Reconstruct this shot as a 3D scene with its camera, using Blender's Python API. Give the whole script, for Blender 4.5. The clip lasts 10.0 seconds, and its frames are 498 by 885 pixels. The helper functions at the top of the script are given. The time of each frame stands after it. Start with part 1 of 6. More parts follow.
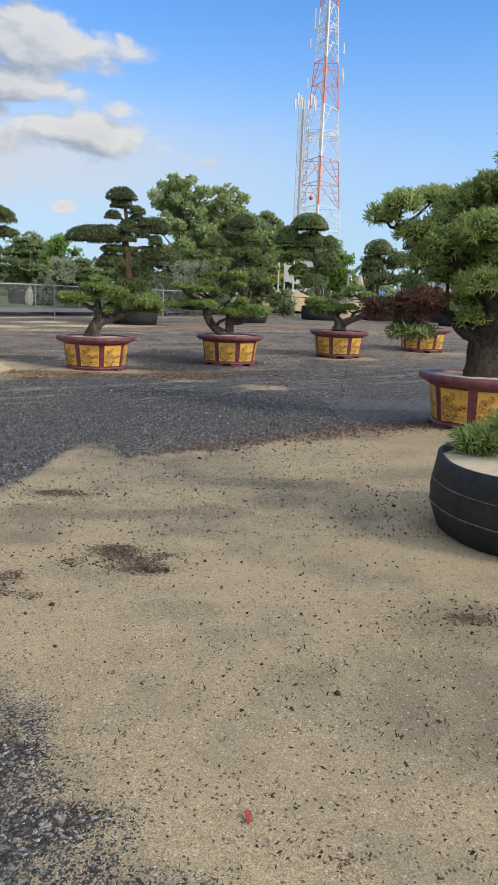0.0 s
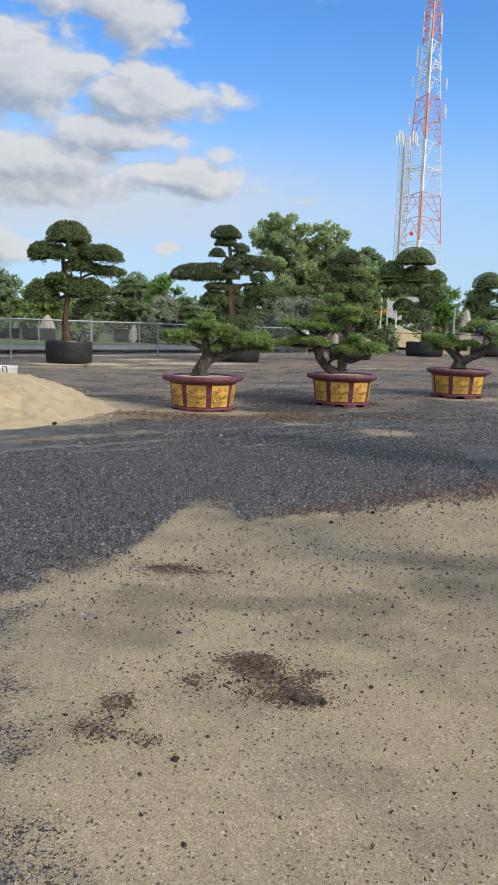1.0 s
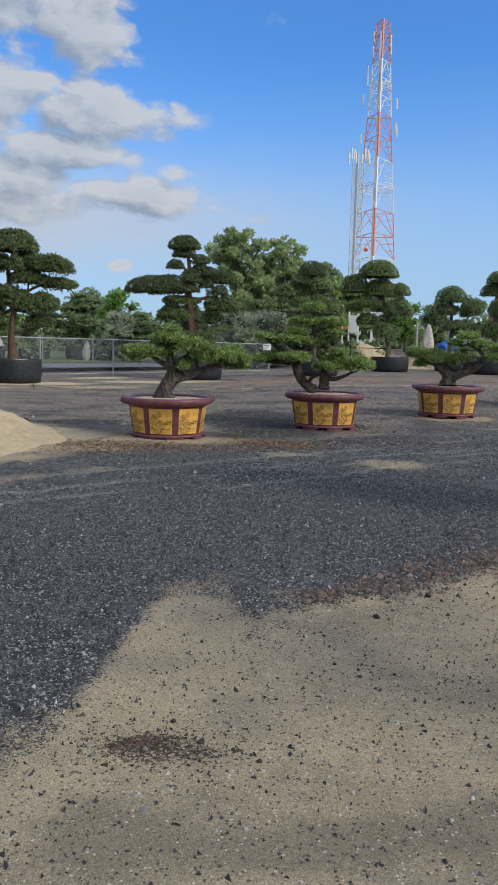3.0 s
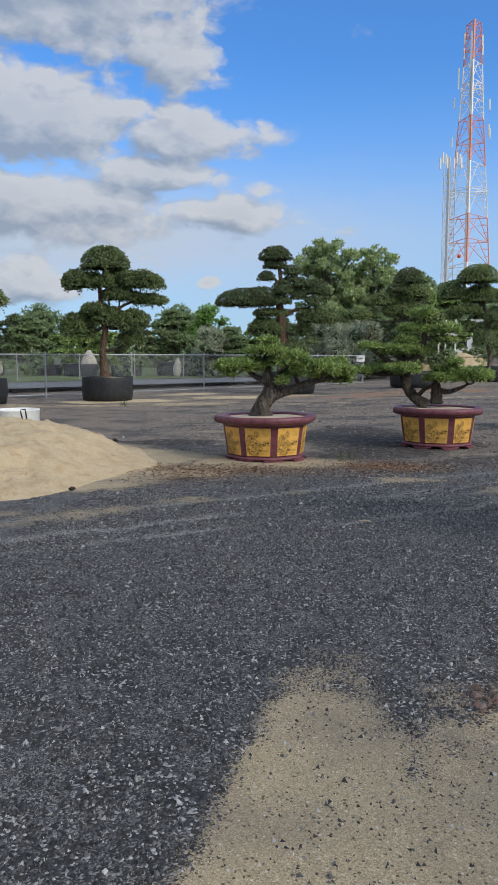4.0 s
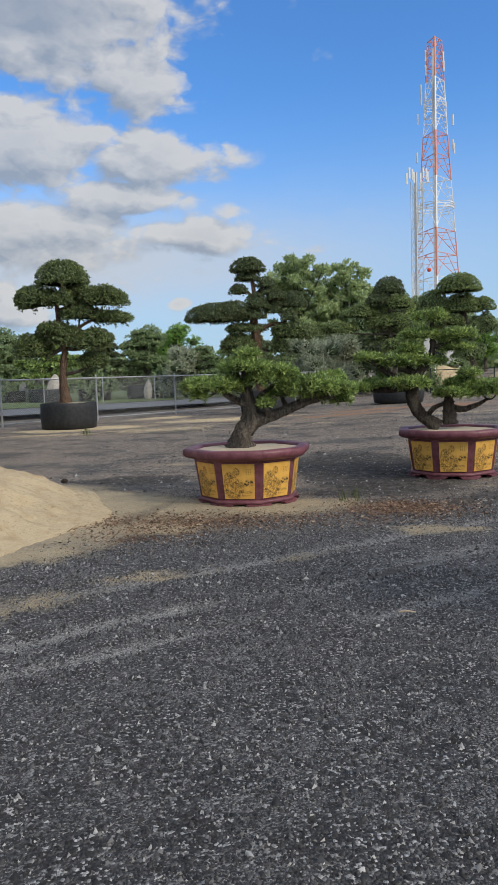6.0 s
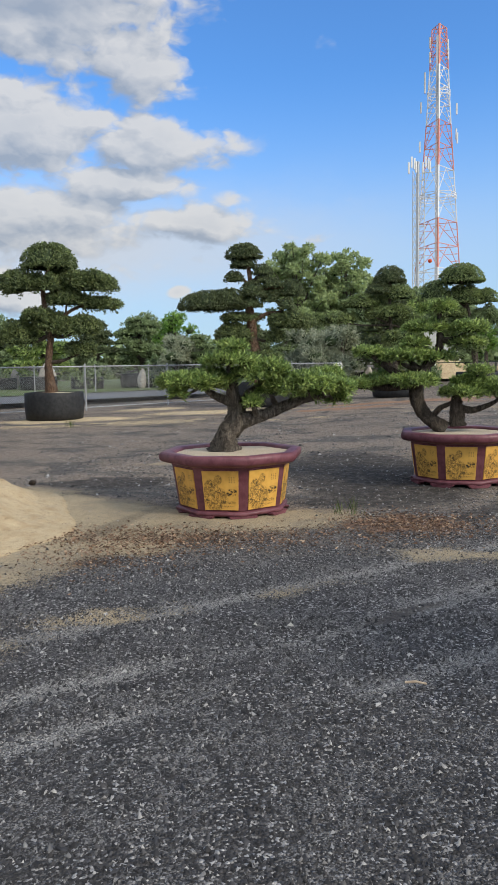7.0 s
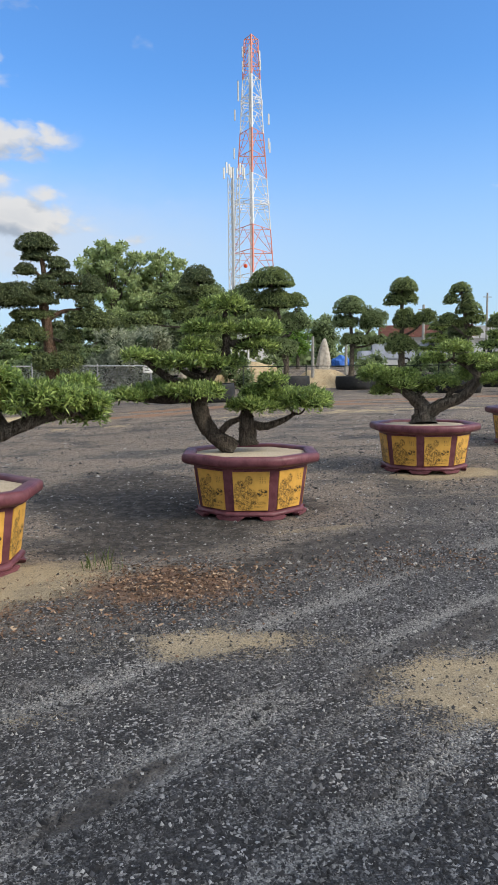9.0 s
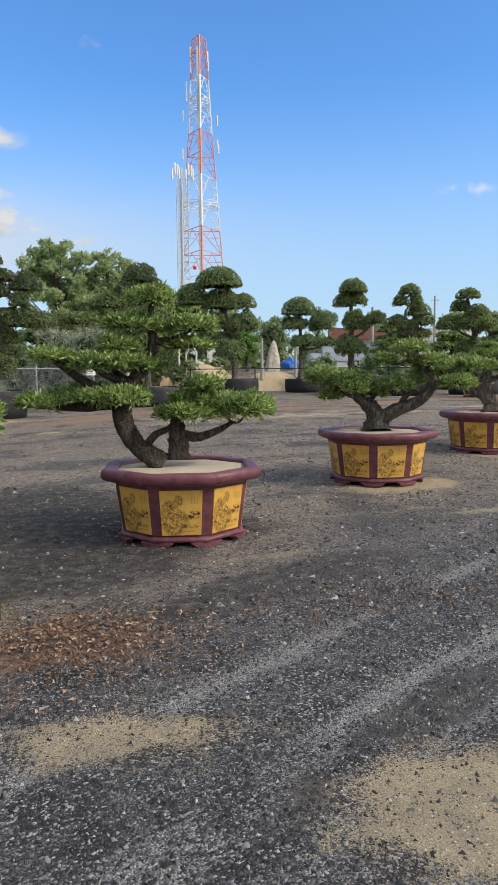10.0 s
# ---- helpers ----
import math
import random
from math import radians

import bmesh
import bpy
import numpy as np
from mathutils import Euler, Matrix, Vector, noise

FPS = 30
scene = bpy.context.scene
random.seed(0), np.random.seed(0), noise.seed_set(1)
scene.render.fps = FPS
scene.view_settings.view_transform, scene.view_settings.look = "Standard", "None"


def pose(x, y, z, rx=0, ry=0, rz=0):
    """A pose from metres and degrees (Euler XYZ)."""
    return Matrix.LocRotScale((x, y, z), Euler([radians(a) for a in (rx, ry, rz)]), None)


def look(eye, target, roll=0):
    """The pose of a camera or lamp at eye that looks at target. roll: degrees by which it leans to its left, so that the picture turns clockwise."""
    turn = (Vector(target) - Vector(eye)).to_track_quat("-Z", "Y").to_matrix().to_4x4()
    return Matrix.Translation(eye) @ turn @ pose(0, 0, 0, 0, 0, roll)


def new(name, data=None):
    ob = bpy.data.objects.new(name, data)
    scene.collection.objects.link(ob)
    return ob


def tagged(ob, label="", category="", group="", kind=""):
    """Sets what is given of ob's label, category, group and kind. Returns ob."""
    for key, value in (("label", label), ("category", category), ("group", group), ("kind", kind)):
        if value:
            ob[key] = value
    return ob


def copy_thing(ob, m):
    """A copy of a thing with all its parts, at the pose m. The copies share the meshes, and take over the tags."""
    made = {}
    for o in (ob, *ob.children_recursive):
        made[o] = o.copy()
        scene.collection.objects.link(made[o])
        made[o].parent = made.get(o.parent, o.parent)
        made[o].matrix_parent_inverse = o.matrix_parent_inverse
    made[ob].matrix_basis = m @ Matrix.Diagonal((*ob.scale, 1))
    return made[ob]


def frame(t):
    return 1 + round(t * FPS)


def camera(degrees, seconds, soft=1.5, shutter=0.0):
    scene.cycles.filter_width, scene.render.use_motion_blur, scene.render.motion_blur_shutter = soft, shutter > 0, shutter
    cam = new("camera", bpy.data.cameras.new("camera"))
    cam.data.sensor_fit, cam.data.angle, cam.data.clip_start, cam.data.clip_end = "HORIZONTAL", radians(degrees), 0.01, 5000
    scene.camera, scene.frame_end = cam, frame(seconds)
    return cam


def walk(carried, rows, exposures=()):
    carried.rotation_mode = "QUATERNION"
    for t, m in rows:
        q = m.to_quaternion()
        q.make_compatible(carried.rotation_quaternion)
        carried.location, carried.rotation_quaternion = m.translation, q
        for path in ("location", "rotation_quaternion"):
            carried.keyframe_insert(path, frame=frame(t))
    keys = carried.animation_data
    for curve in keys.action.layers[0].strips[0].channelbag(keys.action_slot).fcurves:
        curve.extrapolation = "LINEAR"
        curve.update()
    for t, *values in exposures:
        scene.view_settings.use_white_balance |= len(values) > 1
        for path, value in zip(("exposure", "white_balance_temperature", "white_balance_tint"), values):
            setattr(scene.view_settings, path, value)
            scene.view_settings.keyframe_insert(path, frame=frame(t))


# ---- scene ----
cam = camera(38.1, 10.0, soft=1.2)
PATH = [
    (0, (-0.36, 0.422, 1.578), (-0.219, 2.377, 1.18), 2.2),
    (0.5, (-0.538, 0.964, 1.599), (-0.518, 2.935, 1.262), -0.9),
    (1, (-0.692, 1.482, 1.574), (-0.815, 3.454, 1.264), 1.7),
    (1.5, (-0.753, 1.956, 1.55), (-0.898, 3.927, 1.237), 3.0),
    (2, (-0.9, 2.419, 1.554), (-0.984, 4.396, 1.264), 2.2),
    (2.2, (-0.959, 2.616, 1.57), (-1.0, 4.596, 1.289), 1.6),
    (3.3, (-1.201, 3.785, 1.511), (-1.204, 5.768, 1.25), 1.3),
    (3.5, (-1.279, 4.027, 1.519), (-1.294, 6.009, 1.253), 1.0),
    (4, (-1.376, 4.571, 1.51), (-1.626, 6.542, 1.281), -0.1),
    (4.5, (-1.552, 5.101, 1.512), (-2.052, 7.031, 1.365), -1.2),
    (5, (-1.626, 5.681, 1.473), (-2.142, 7.61, 1.357), -2.1),
    (5.5, (-1.625, 6.236, 1.478), (-1.974, 8.2, 1.328), -1.9),
    (6, (-1.675, 6.806, 1.49), (-1.859, 8.79, 1.313), -1.9),
    (6.2, (-1.655, 7.025, 1.463), (-1.807, 9.011, 1.28), -1.8),
    (7.3, (-1.591, 8.123, 1.577), (-1.773, 10.104, 1.367), -0.9),
    (7.5, (-1.526, 8.338, 1.552), (-1.685, 10.321, 1.347), -0.7),
    (8, (-1.321, 8.764, 1.613), (-1.327, 10.754, 1.41), -0.1),
    (8.5, (-1.173, 9.238, 1.626), (-1.001, 11.219, 1.418), -0.2),
    (9, (-0.944, 9.651, 1.606), (-0.634, 11.616, 1.398), -0.5),
    (9.5, (-0.766, 10.11, 1.607), (-0.424, 12.069, 1.396), 0.1),
    (10, (-0.58, 10.65, 1.597), (-0.138, 12.59, 1.395), -0.5),
]
walk(cam, [(t, look(eye, target, roll)) for t, eye, target, roll in PATH],
     exposures=[(0.0, 0.04, 6500, 10), (0.5, 0.06, 6450, 10), (1.0, 0.0, 6320, 10), (1.5, -0.30, 6080, 10), (2.0, -0.30, 6000, 10), (3.5, -0.24, 5980, 10), (4.5, -0.22, 6080, 10), (5.5, -0.19, 6250, 10), (6.0, -0.19, 6320, 10), (7.5, 0.05, 6400, 10), (8.5, 0.1, 6530, 10), (10.0, 0.06, 6530, 10)])

# ---- world, sun ----
SUN_TO = Vector((0.76, -0.42, 0.56)).normalized()
sun = new("sun", bpy.data.lights.new("sun", "SUN"))
sun.data.energy, sun.data.angle, sun.data.color = 2.6, radians(12), (1.0, 0.89, 0.72)
sun.matrix_world = look(SUN_TO * 50, (0, 0, 0))


class Nodes:
    """Short helper for node trees."""

    def __init__(self, tree):
        self.tree, self.t = tree, tree.nodes
        self.t.clear()

    def put(self, value, socket):
        if hasattr(value, "is_output"):
            self.tree.links.new(value, socket)
        elif value is not None:
            socket.default_value = value

    def add(self, kind, *args, **props):
        node = self.t.new(kind)
        ins = props.pop("ins", {})
        out = props.pop("out", 0)
        if "operation" in props:
            node.operation = props["operation"]
        if "use_clamp" in props:
            node.use_clamp = props["use_clamp"]
        if "interpolation_type" in props:
            node.interpolation_type = props["interpolation_type"]
        if "attribute_name" in props:
            node.attribute_name = props["attribute_name"]
        for k, v in enumerate(args):
            self.put(v, node.inputs[k])
        for k, v in ins.items():
            self.put(v, node.inputs[k])
        return node.outputs[out] if len(node.outputs) else node

    def math(self, op, a, b=None, c=None, clamp=False):
        return self.add("ShaderNodeMath", a, b, c, operation=op, use_clamp=clamp)

    def vec(self, op, a, b=None):
        return self.add("ShaderNodeVectorMath", a, b, operation=op)

    def noise(self, vector, scale, detail=4.0, rough=0.55, out=0, distortion=0.0):
        return self.add("ShaderNodeTexNoise", ins={"Vector": vector, "Scale": scale, "Detail": detail, "Roughness": rough, "Distortion": distortion}, out=out)

    def step(self, value, lo, hi, a=0.0, b=1.0):
        return self.add("ShaderNodeMapRange", value, lo, hi, a, b, interpolation_type="SMOOTHSTEP")

    def mix(self, fac, a, b, blend="MIX"):
        node = self.t.new("ShaderNodeMix")
        node.data_type, node.blend_type = "RGBA", blend
        self.put(fac, node.inputs[0])
        self.put(a, node.inputs[6])
        self.put(b, node.inputs[7])
        return node.outputs[2]

    def ramp(self, fac, stops):
        node = self.t.new("ShaderNodeValToRGB")
        cr = node.color_ramp
        while len(cr.elements) < len(stops):
            cr.elements.new(0.5)
        for el, (p, c) in zip(cr.elements, stops):
            el.position, el.color = p, (*c, 1)
        self.put(fac, node.inputs[0])
        return node.outputs[0]

    def bump(self, height, strength, distance=0.01):
        return self.add("ShaderNodeBump", ins={"Height": height, "Strength": strength, "Distance": distance})

    def coords(self, kind="Object", scale=None):
        node = self.t.new("ShaderNodeTexCoord")
        out = node.outputs[kind]
        return out if scale is None else self.vec("MULTIPLY", out, scale)

    def attr(self, name):
        return self.add("ShaderNodeAttribute", attribute_name=name, out=2)


def c4(c):
    return (*c, 1.0)


world = bpy.data.worlds.new("sky")
scene.world = world
world.use_nodes = True
w = Nodes(world.node_tree)
sky_node = w.t.new("ShaderNodeTexSky")
sky_node.sky_type, sky_node.sun_disc = "NISHITA", False
sky_node.sun_elevation, sky_node.sun_rotation = math.asin(SUN_TO.z), math.atan2(SUN_TO.x, SUN_TO.y)
sky_node.air_density, sky_node.dust_density, sky_node.ozone_density = 1.15, 0.25, 3.0
sky = sky_node.outputs[0]
way = w.coords("Generated")
sep = w.t.new("ShaderNodeSeparateXYZ")
w.put(way, sep.inputs[0])
az = w.math("MULTIPLY", w.math("ARCTAN2", w.math("MULTIPLY", sep.outputs[0], -1.0), sep.outputs[1]), 57.2958)
el = w.math("MULTIPLY", w.math("ARCSINE", sep.outputs[2]), 57.2958)
# clouds: centre (degrees left of ahead, degrees up), half sizes, weight
# the last four lie out of view, added to whiten the fill light
CLOUDS = [
    (27, 17, 15, 9, 0.55),
    (22, 27, 12, 5.5, 1.25), (13, 22.0, 4.6, 3.4, 0.75), (36, 23, 12, 7, 1.1), (25, 17.2, 11, 3.6, 1.15), (12.5, 16.4, 6.5, 2.1, 0.95),
    (15, 13.8, 6, 1.7, 0.8), (25, 11.2, 13, 2.6, 1.1), (10, 11.0, 6.5, 1.5, 1.0), (-1, 9.6, 8, 0.7, 0.30), (6.4, 12.6, 1.8, 0.8, 0.55),
    (16, 7.8, 17, 2.6, 0.25), (10.4, 6.0, 0.9, 0.55, 0.85), (24, 5.6, 4.0, 1.9, 1.0), (2, 27, 3, 1.5, 0.30), (-2, 23, 2, 1.2, 0.22),
    (-29, 13, 3, 0.8, 0.28), (-3.7, 12.4, 1.8, 0.35, 0.42), (60, 22, 20, 14, 0.8), (-150, 30, 45, 20, 0.75), (120, 35, 40, 20, 0.8), (-80, 45, 25, 14, 0.6), (0, 62, 60, 14, 0.6),
]


def cloud_bias(az_, el_):
    out = None
    for a0, e0, sa, se, wt in CLOUDS:
        da = w.math("POWER", w.math("DIVIDE", w.math("SUBTRACT", az_, a0), sa), 2.0)
        de = w.math("POWER", w.math("DIVIDE", w.math("SUBTRACT", el_, e0), se), 2.0)
        g = w.math("MULTIPLY", w.math("EXPONENT", w.math("MULTIPLY", w.math("ADD", da, de), -1.0)), wt)
        out = g if out is None else w.math("MAXIMUM", out, g)
    # unseen white cloud is added behind and overhead, to whiten the fill light
    out = w.math("MAXIMUM", out, w.math("MULTIPLY", w.step(w.math("ABSOLUTE", az_), 48.0, 85.0), 1.05))
    return w.math("MAXIMUM", out, w.math("MULTIPLY", w.step(el_, 33.0, 50.0), 0.95))


bias = cloud_bias(az, el)
bias_up = cloud_bias(w.math("SUBTRACT", az, 0.8), w.math("ADD", el, 1.0))
comb = w.t.new("ShaderNodeCombineXYZ")
w.put(az, comb.inputs[0])
w.put(w.math("MULTIPLY", el, 1.7), comb.inputs[1])
flat = comb.outputs[0]
up = w.vec("ADD", flat, (-0.8, 1.7, 0.0))


def billow(v):
    """Cauliflower-like cloud field: broad noise and two sizes of rounded cells."""
    wob = w.add("ShaderNodeTexNoise", ins={"Vector": v, "Scale": 0.35, "Detail": 3.0}, out=1)
    v = w.vec("ADD", v, w.vec("MULTIPLY", w.vec("SUBTRACT", wob, (0.5, 0.5, 0.5)), (3.0, 3.0, 0.0)))
    total = w.math("MULTIPLY", w.math("SUBTRACT", w.noise(v, 0.2, 7.0, 0.52), 0.5), 1.3)
    for scale, amount in ((0.34, 0.40), (0.8, 0.22), (1.9, 0.08)):
        cell = w.t.new("ShaderNodeTexVoronoi")
        cell.feature = "SMOOTH_F1"
        w.put(v, cell.inputs["Vector"])
        cell.inputs["Scale"].default_value = scale
        cell.inputs["Smoothness"].default_value = 0.35
        total = w.math("ADD", total, w.math("MULTIPLY", w.math("SUBTRACT", 0.45, cell.outputs["Distance"]), amount))
    return total


n1 = w.noise(flat, 0.22, 4.0, 0.58)
f1, f2 = billow(flat), billow(up)
calm = w.step(bias, 0.02, 0.4, 0.3, 1.0)
dens = w.math("ADD", bias, w.math("MULTIPLY", f1, calm))
cover = w.step(dens, 0.18, 0.54)
lit = w.math("ADD", w.math("MULTIPLY", w.math("SUBTRACT", dens, w.math("ADD", w.math("MULTIPLY", f2, calm), bias_up)), 1.7), 0.60, clamp=True)
deck = w.math("MULTIPLY", w.step(el, 22.5, 25.5), w.step(az, 14.0, 19.0))
thick = w.math("MULTIPLY", w.step(dens, 0.5, 1.3, 1.0, 0.72), w.math("SUBTRACT", 1.0, w.math("MULTIPLY", deck, 0.62)))
cloud_col = w.mix(w.math("MULTIPLY", lit, thick), (3.9, 4.5, 5.4, 1), (7.9, 7.85, 7.75, 1))
# clouds towards the sun, out of view, are brightened to lift the fill
glow = w.add("ShaderNodeVectorMath", way, tuple(SUN_TO), operation="DOT_PRODUCT", out=1)
cloud_col = w.vec("SCALE", cloud_col)
cloud_col.node.inputs[3].default_value = 1.0
w.put(w.step(glow, -0.1, 0.9, 0.92, 2.3), cloud_col.node.inputs[3])
cover = w.math("MULTIPLY", cover, w.step(sep.outputs[2], 0.0, 0.06))
deep = w.vec("MULTIPLY", sky, (0.92, 1.5, 2.12))
haze = w.mix(w.step(el, 0.0, 22.0, 0.8, 0.0), deep, (5.0, 6.4, 8.0, 1))
sheet_a = w.math("POWER", w.math("DIVIDE", w.math("SUBTRACT", az, 20.0), 24.0), 2.0)
sheet_e = w.math("POWER", w.math("DIVIDE", w.math("SUBTRACT", w.math("ADD", el, w.math("MULTIPLY", n1, 3.0)), 10.6), 3.6), 2.0)
sheet = w.math("MULTIPLY", w.math("EXPONENT", w.math("MULTIPLY", w.math("ADD", sheet_a, sheet_e), -1.0)), 0.97)
haze = w.mix(sheet, haze, (6.3, 6.8, 7.5, 1))
sky_all = w.mix(w.math("MULTIPLY", cover, 0.93), haze, cloud_col)
bg = w.add("ShaderNodeBackground", sky_all, 0.1)
w.add("ShaderNodeOutputWorld", bg)

# ---- materials ----


def material(name):
    m = bpy.data.materials.new(name)
    m.use_nodes = True
    return m, Nodes(m.node_tree)


def finish(n, base, rough=0.8, normal=None, metal=0.0, spec=0.3, extra=None):
    ins = {"Base Color": base, "Roughness": rough, "Metallic": metal, "Specular IOR Level": spec}
    if normal is not None:
        ins["Normal"] = normal
    shader = n.add("ShaderNodeBsdfPrincipled", ins=ins)
    if extra:
        shader = extra(shader)
    n.add("ShaderNodeOutputMaterial", shader)


def plain(name, a, b, scale=8.0, rough=0.7, bump=0.15, metal=0.0, spec=0.3, stains=0.25):
    """Two tones of one surface, with coarse stains and fine grain."""
    m, n = material(name)
    p = n.coords("Object")
    fine = n.noise(p, scale, 6.0, 0.6)
    coarse = n.noise(p, scale * 0.13, 3.0, 0.5)
    col = n.mix(n.step(fine, 0.3, 0.7), c4(a), c4(b))
    col = n.mix(n.math("MULTIPLY", n.step(coarse, 0.45, 0.75), stains), col, c4([x * 0.45 for x in a]))
    finish(n, col, rough, n.bump(fine, bump, 0.01), metal, spec)
    return m


def leaf_material(name, dark, mid, tip, translucent=0.3, rough=0.5):
    m, n = material(name)
    r = n.add("ShaderNodeNewGeometry", out="Random Per Island")
    p = n.coords("Object")
    patch = n.noise(p, 2.2, 2.0)
    col = n.ramp(n.math("ADD", n.math("MULTIPLY", r, 0.72), n.math("MULTIPLY", patch, 0.34)), [(0.12, dark), (0.5, mid), (0.92, tip)])

    def extra(shader):
        tr = n.add("ShaderNodeBsdfTranslucent", n.mix(0.5, col, c4(tip)))
        return n.add("ShaderNodeMixShader", translucent, shader, tr)

    finish(n, col, rough, None, 0.0, 0.35, extra)
    return m


def bark_material(name, dark, light):
    m, n = material(name)
    p = n.coords("Object", (1.0, 1.0, 0.28))
    a = n.noise(p, 26.0, 6.0, 0.65, distortion=0.6)
    b = n.noise(n.coords("Object"), 3.0, 3.0)
    col = n.mix(n.step(a, 0.35, 0.68), c4(dark), c4(light))
    col = n.mix(n.math("MULTIPLY", n.step(b, 0.45, 0.7), 0.35), col, (0.16, 0.15, 0.12, 1))
    crack = n.t.new("ShaderNodeTexVoronoi")
    crack.feature = "DISTANCE_TO_EDGE"
    n.put(n.vec("MULTIPLY", n.coords("Object"), (1.0, 1.0, 0.55)), crack.inputs["Vector"])
    crack.inputs["Scale"].default_value = 48.0
    gap = n.step(crack.outputs["Distance"], 0.0, 0.16)
    col = n.mix(gap, n.vec("MULTIPLY", col, (0.62, 0.61, 0.60)), col)
    finish(n, col, 0.9, n.bump(n.math("ADD", a, gap), 0.9, 0.03), 0.0, 0.15)
    return m


LEAF = leaf_material("podocarpus_leaves", (0.024, 0.049, 0.018), (0.128, 0.215, 0.058), (0.52, 0.63, 0.20), 0.34, 0.38)
LEAF_MID = leaf_material("deep_green_leaves", (0.032, 0.052, 0.024), (0.13, 0.185, 0.07), (0.40, 0.48, 0.185), 0.34, 0.42)
LEAF_DEEP = leaf_material("shaggy_deep_leaves", (0.030, 0.046, 0.023), (0.105, 0.145, 0.06), (0.30, 0.36, 0.14), 0.34, 0.42)
LEAF_LIGHT = leaf_material("fresh_leaves", (0.085, 0.13, 0.038), (0.28, 0.38, 0.12), (0.56, 0.64, 0.26), 0.45, 0.42)
LEAF_DARK = leaf_material("dark_leaves", (0.032, 0.045, 0.025), (0.088, 0.115, 0.055), (0.21, 0.25, 0.11))
LEAF_FAR = leaf_material("broad_leaves", (0.045, 0.072, 0.036), (0.17, 0.235, 0.105), (0.42, 0.51, 0.25), 0.42)
LEAF_TALL = leaf_material("tall_tree_leaves", (0.16, 0.22, 0.11), (0.34, 0.43, 0.20), (0.52, 0.60, 0.30), 0.45)
LEAF_BRIGHT = leaf_material("bright_leaves", (0.06, 0.13, 0.022), (0.15, 0.30, 0.05), (0.27, 0.42, 0.08))
LEAF_GREY = leaf_material("grey_green_leaves", (0.15, 0.18, 0.12), (0.30, 0.33, 0.22), (0.45, 0.48, 0.34))
LEAF_RED = leaf_material("brown_red_leaves", (0.06, 0.030, 0.022), (0.14, 0.060, 0.042), (0.22, 0.12, 0.07))
# dark fillers inside the crowns: shade between leaves put in as colour
CORE = plain("core_shade", (0.034, 0.052, 0.022), (0.06, 0.086, 0.036), 30.0, 0.9, 0.6)
CORE_LIGHT = plain("fresh_core_shade", (0.06, 0.09, 0.028), (0.10, 0.145, 0.045), 30.0, 0.9, 0.6)
BARK = bark_material("grey_bark", (0.085, 0.072, 0.060), (0.25, 0.215, 0.175))
BARK_RED = bark_material("red_brown_bark", (0.10, 0.062, 0.042), (0.27, 0.175, 0.12))
BARK_BROWN = bark_material("brown_bark", (0.075, 0.055, 0.040), (0.22, 0.165, 0.115))
BARK_DARK = bark_material("dark_bark", (0.048, 0.040, 0.033), (0.135, 0.11, 0.088))
SAND_TOP = plain("pot_sand", (0.44, 0.37, 0.27), (0.58, 0.50, 0.38), 60.0, 0.95, 0.5, stains=0.15)
MAROON = plain("maroon_glaze", (0.11, 0.035, 0.046), (0.19, 0.072, 0.086), 9.0, 0.42, 0.15, spec=0.3, stains=0.25)
TUB_BLACK = plain("black_tub_sheet", (0.014, 0.015, 0.017), (0.028, 0.029, 0.031), 9.0, 0.62, 0.25, spec=0.3, stains=0.1)
TUB_SEAM = plain("tub_seam_dust", (0.05, 0.048, 0.045), (0.13, 0.125, 0.115), 40.0, 0.85)
GALV = plain("galvanised_steel", (0.34, 0.35, 0.36), (0.46, 0.47, 0.48), 30.0, 0.5, 0.05, metal=0.5)
TOWER_RED = plain("tower_red_paint", (0.70, 0.25, 0.19), (0.76, 0.34, 0.27), 2.0, 0.6)
TOWER_WHITE = plain("tower_white_paint", (0.74, 0.74, 0.74), (0.82, 0.82, 0.82), 2.0, 0.6, stains=0.1)
TOWER_GREY = plain("tower_grey_steel", (0.50, 0.52, 0.54), (0.60, 0.62, 0.64), 2.0, 0.6)
WHITE_PLASTIC = plain("white_plastic", (0.62, 0.62, 0.60), (0.74, 0.74, 0.72), 12.0, 0.5)
YELLOW_PAINT = plain("yellow_paint", (0.50, 0.30, 0.03), (0.66, 0.42, 0.05), 20.0, 0.5)
RUSTY = plain("rusty_steel", (0.15, 0.07, 0.035), (0.46, 0.26, 0.12), 26.0, 0.8, 0.3)
ROCK = plain("pale_standing_rock", (0.32, 0.29, 0.25), (0.52, 0.48, 0.42), 5.0, 0.9, 0.6)
CONCRETE = plain("concrete", (0.30, 0.29, 0.27), (0.40, 0.39, 0.36), 6.0, 0.9, 0.3)
WALL_WHITE = plain("white_wall_paint", (0.66, 0.66, 0.64), (0.76, 0.76, 0.74), 3.0, 0.8)
ROOF_RED = plain("red_brown_roof", (0.20, 0.08, 0.06), (0.30, 0.14, 0.10), 3.0, 0.8)
ROOF_PALE = plain("pale_metal_roof", (0.50, 0.50, 0.49), (0.60, 0.60, 0.58), 3.0, 0.5)
GLASS_DARK = plain("dark_glass", (0.02, 0.025, 0.03), (0.04, 0.045, 0.05), 3.0, 0.1, 0.0, spec=0.6)
BLUE_SHEET = plain("blue_tarpaulin", (0.03, 0.12, 0.48), (0.05, 0.18, 0.6), 5.0, 0.5)
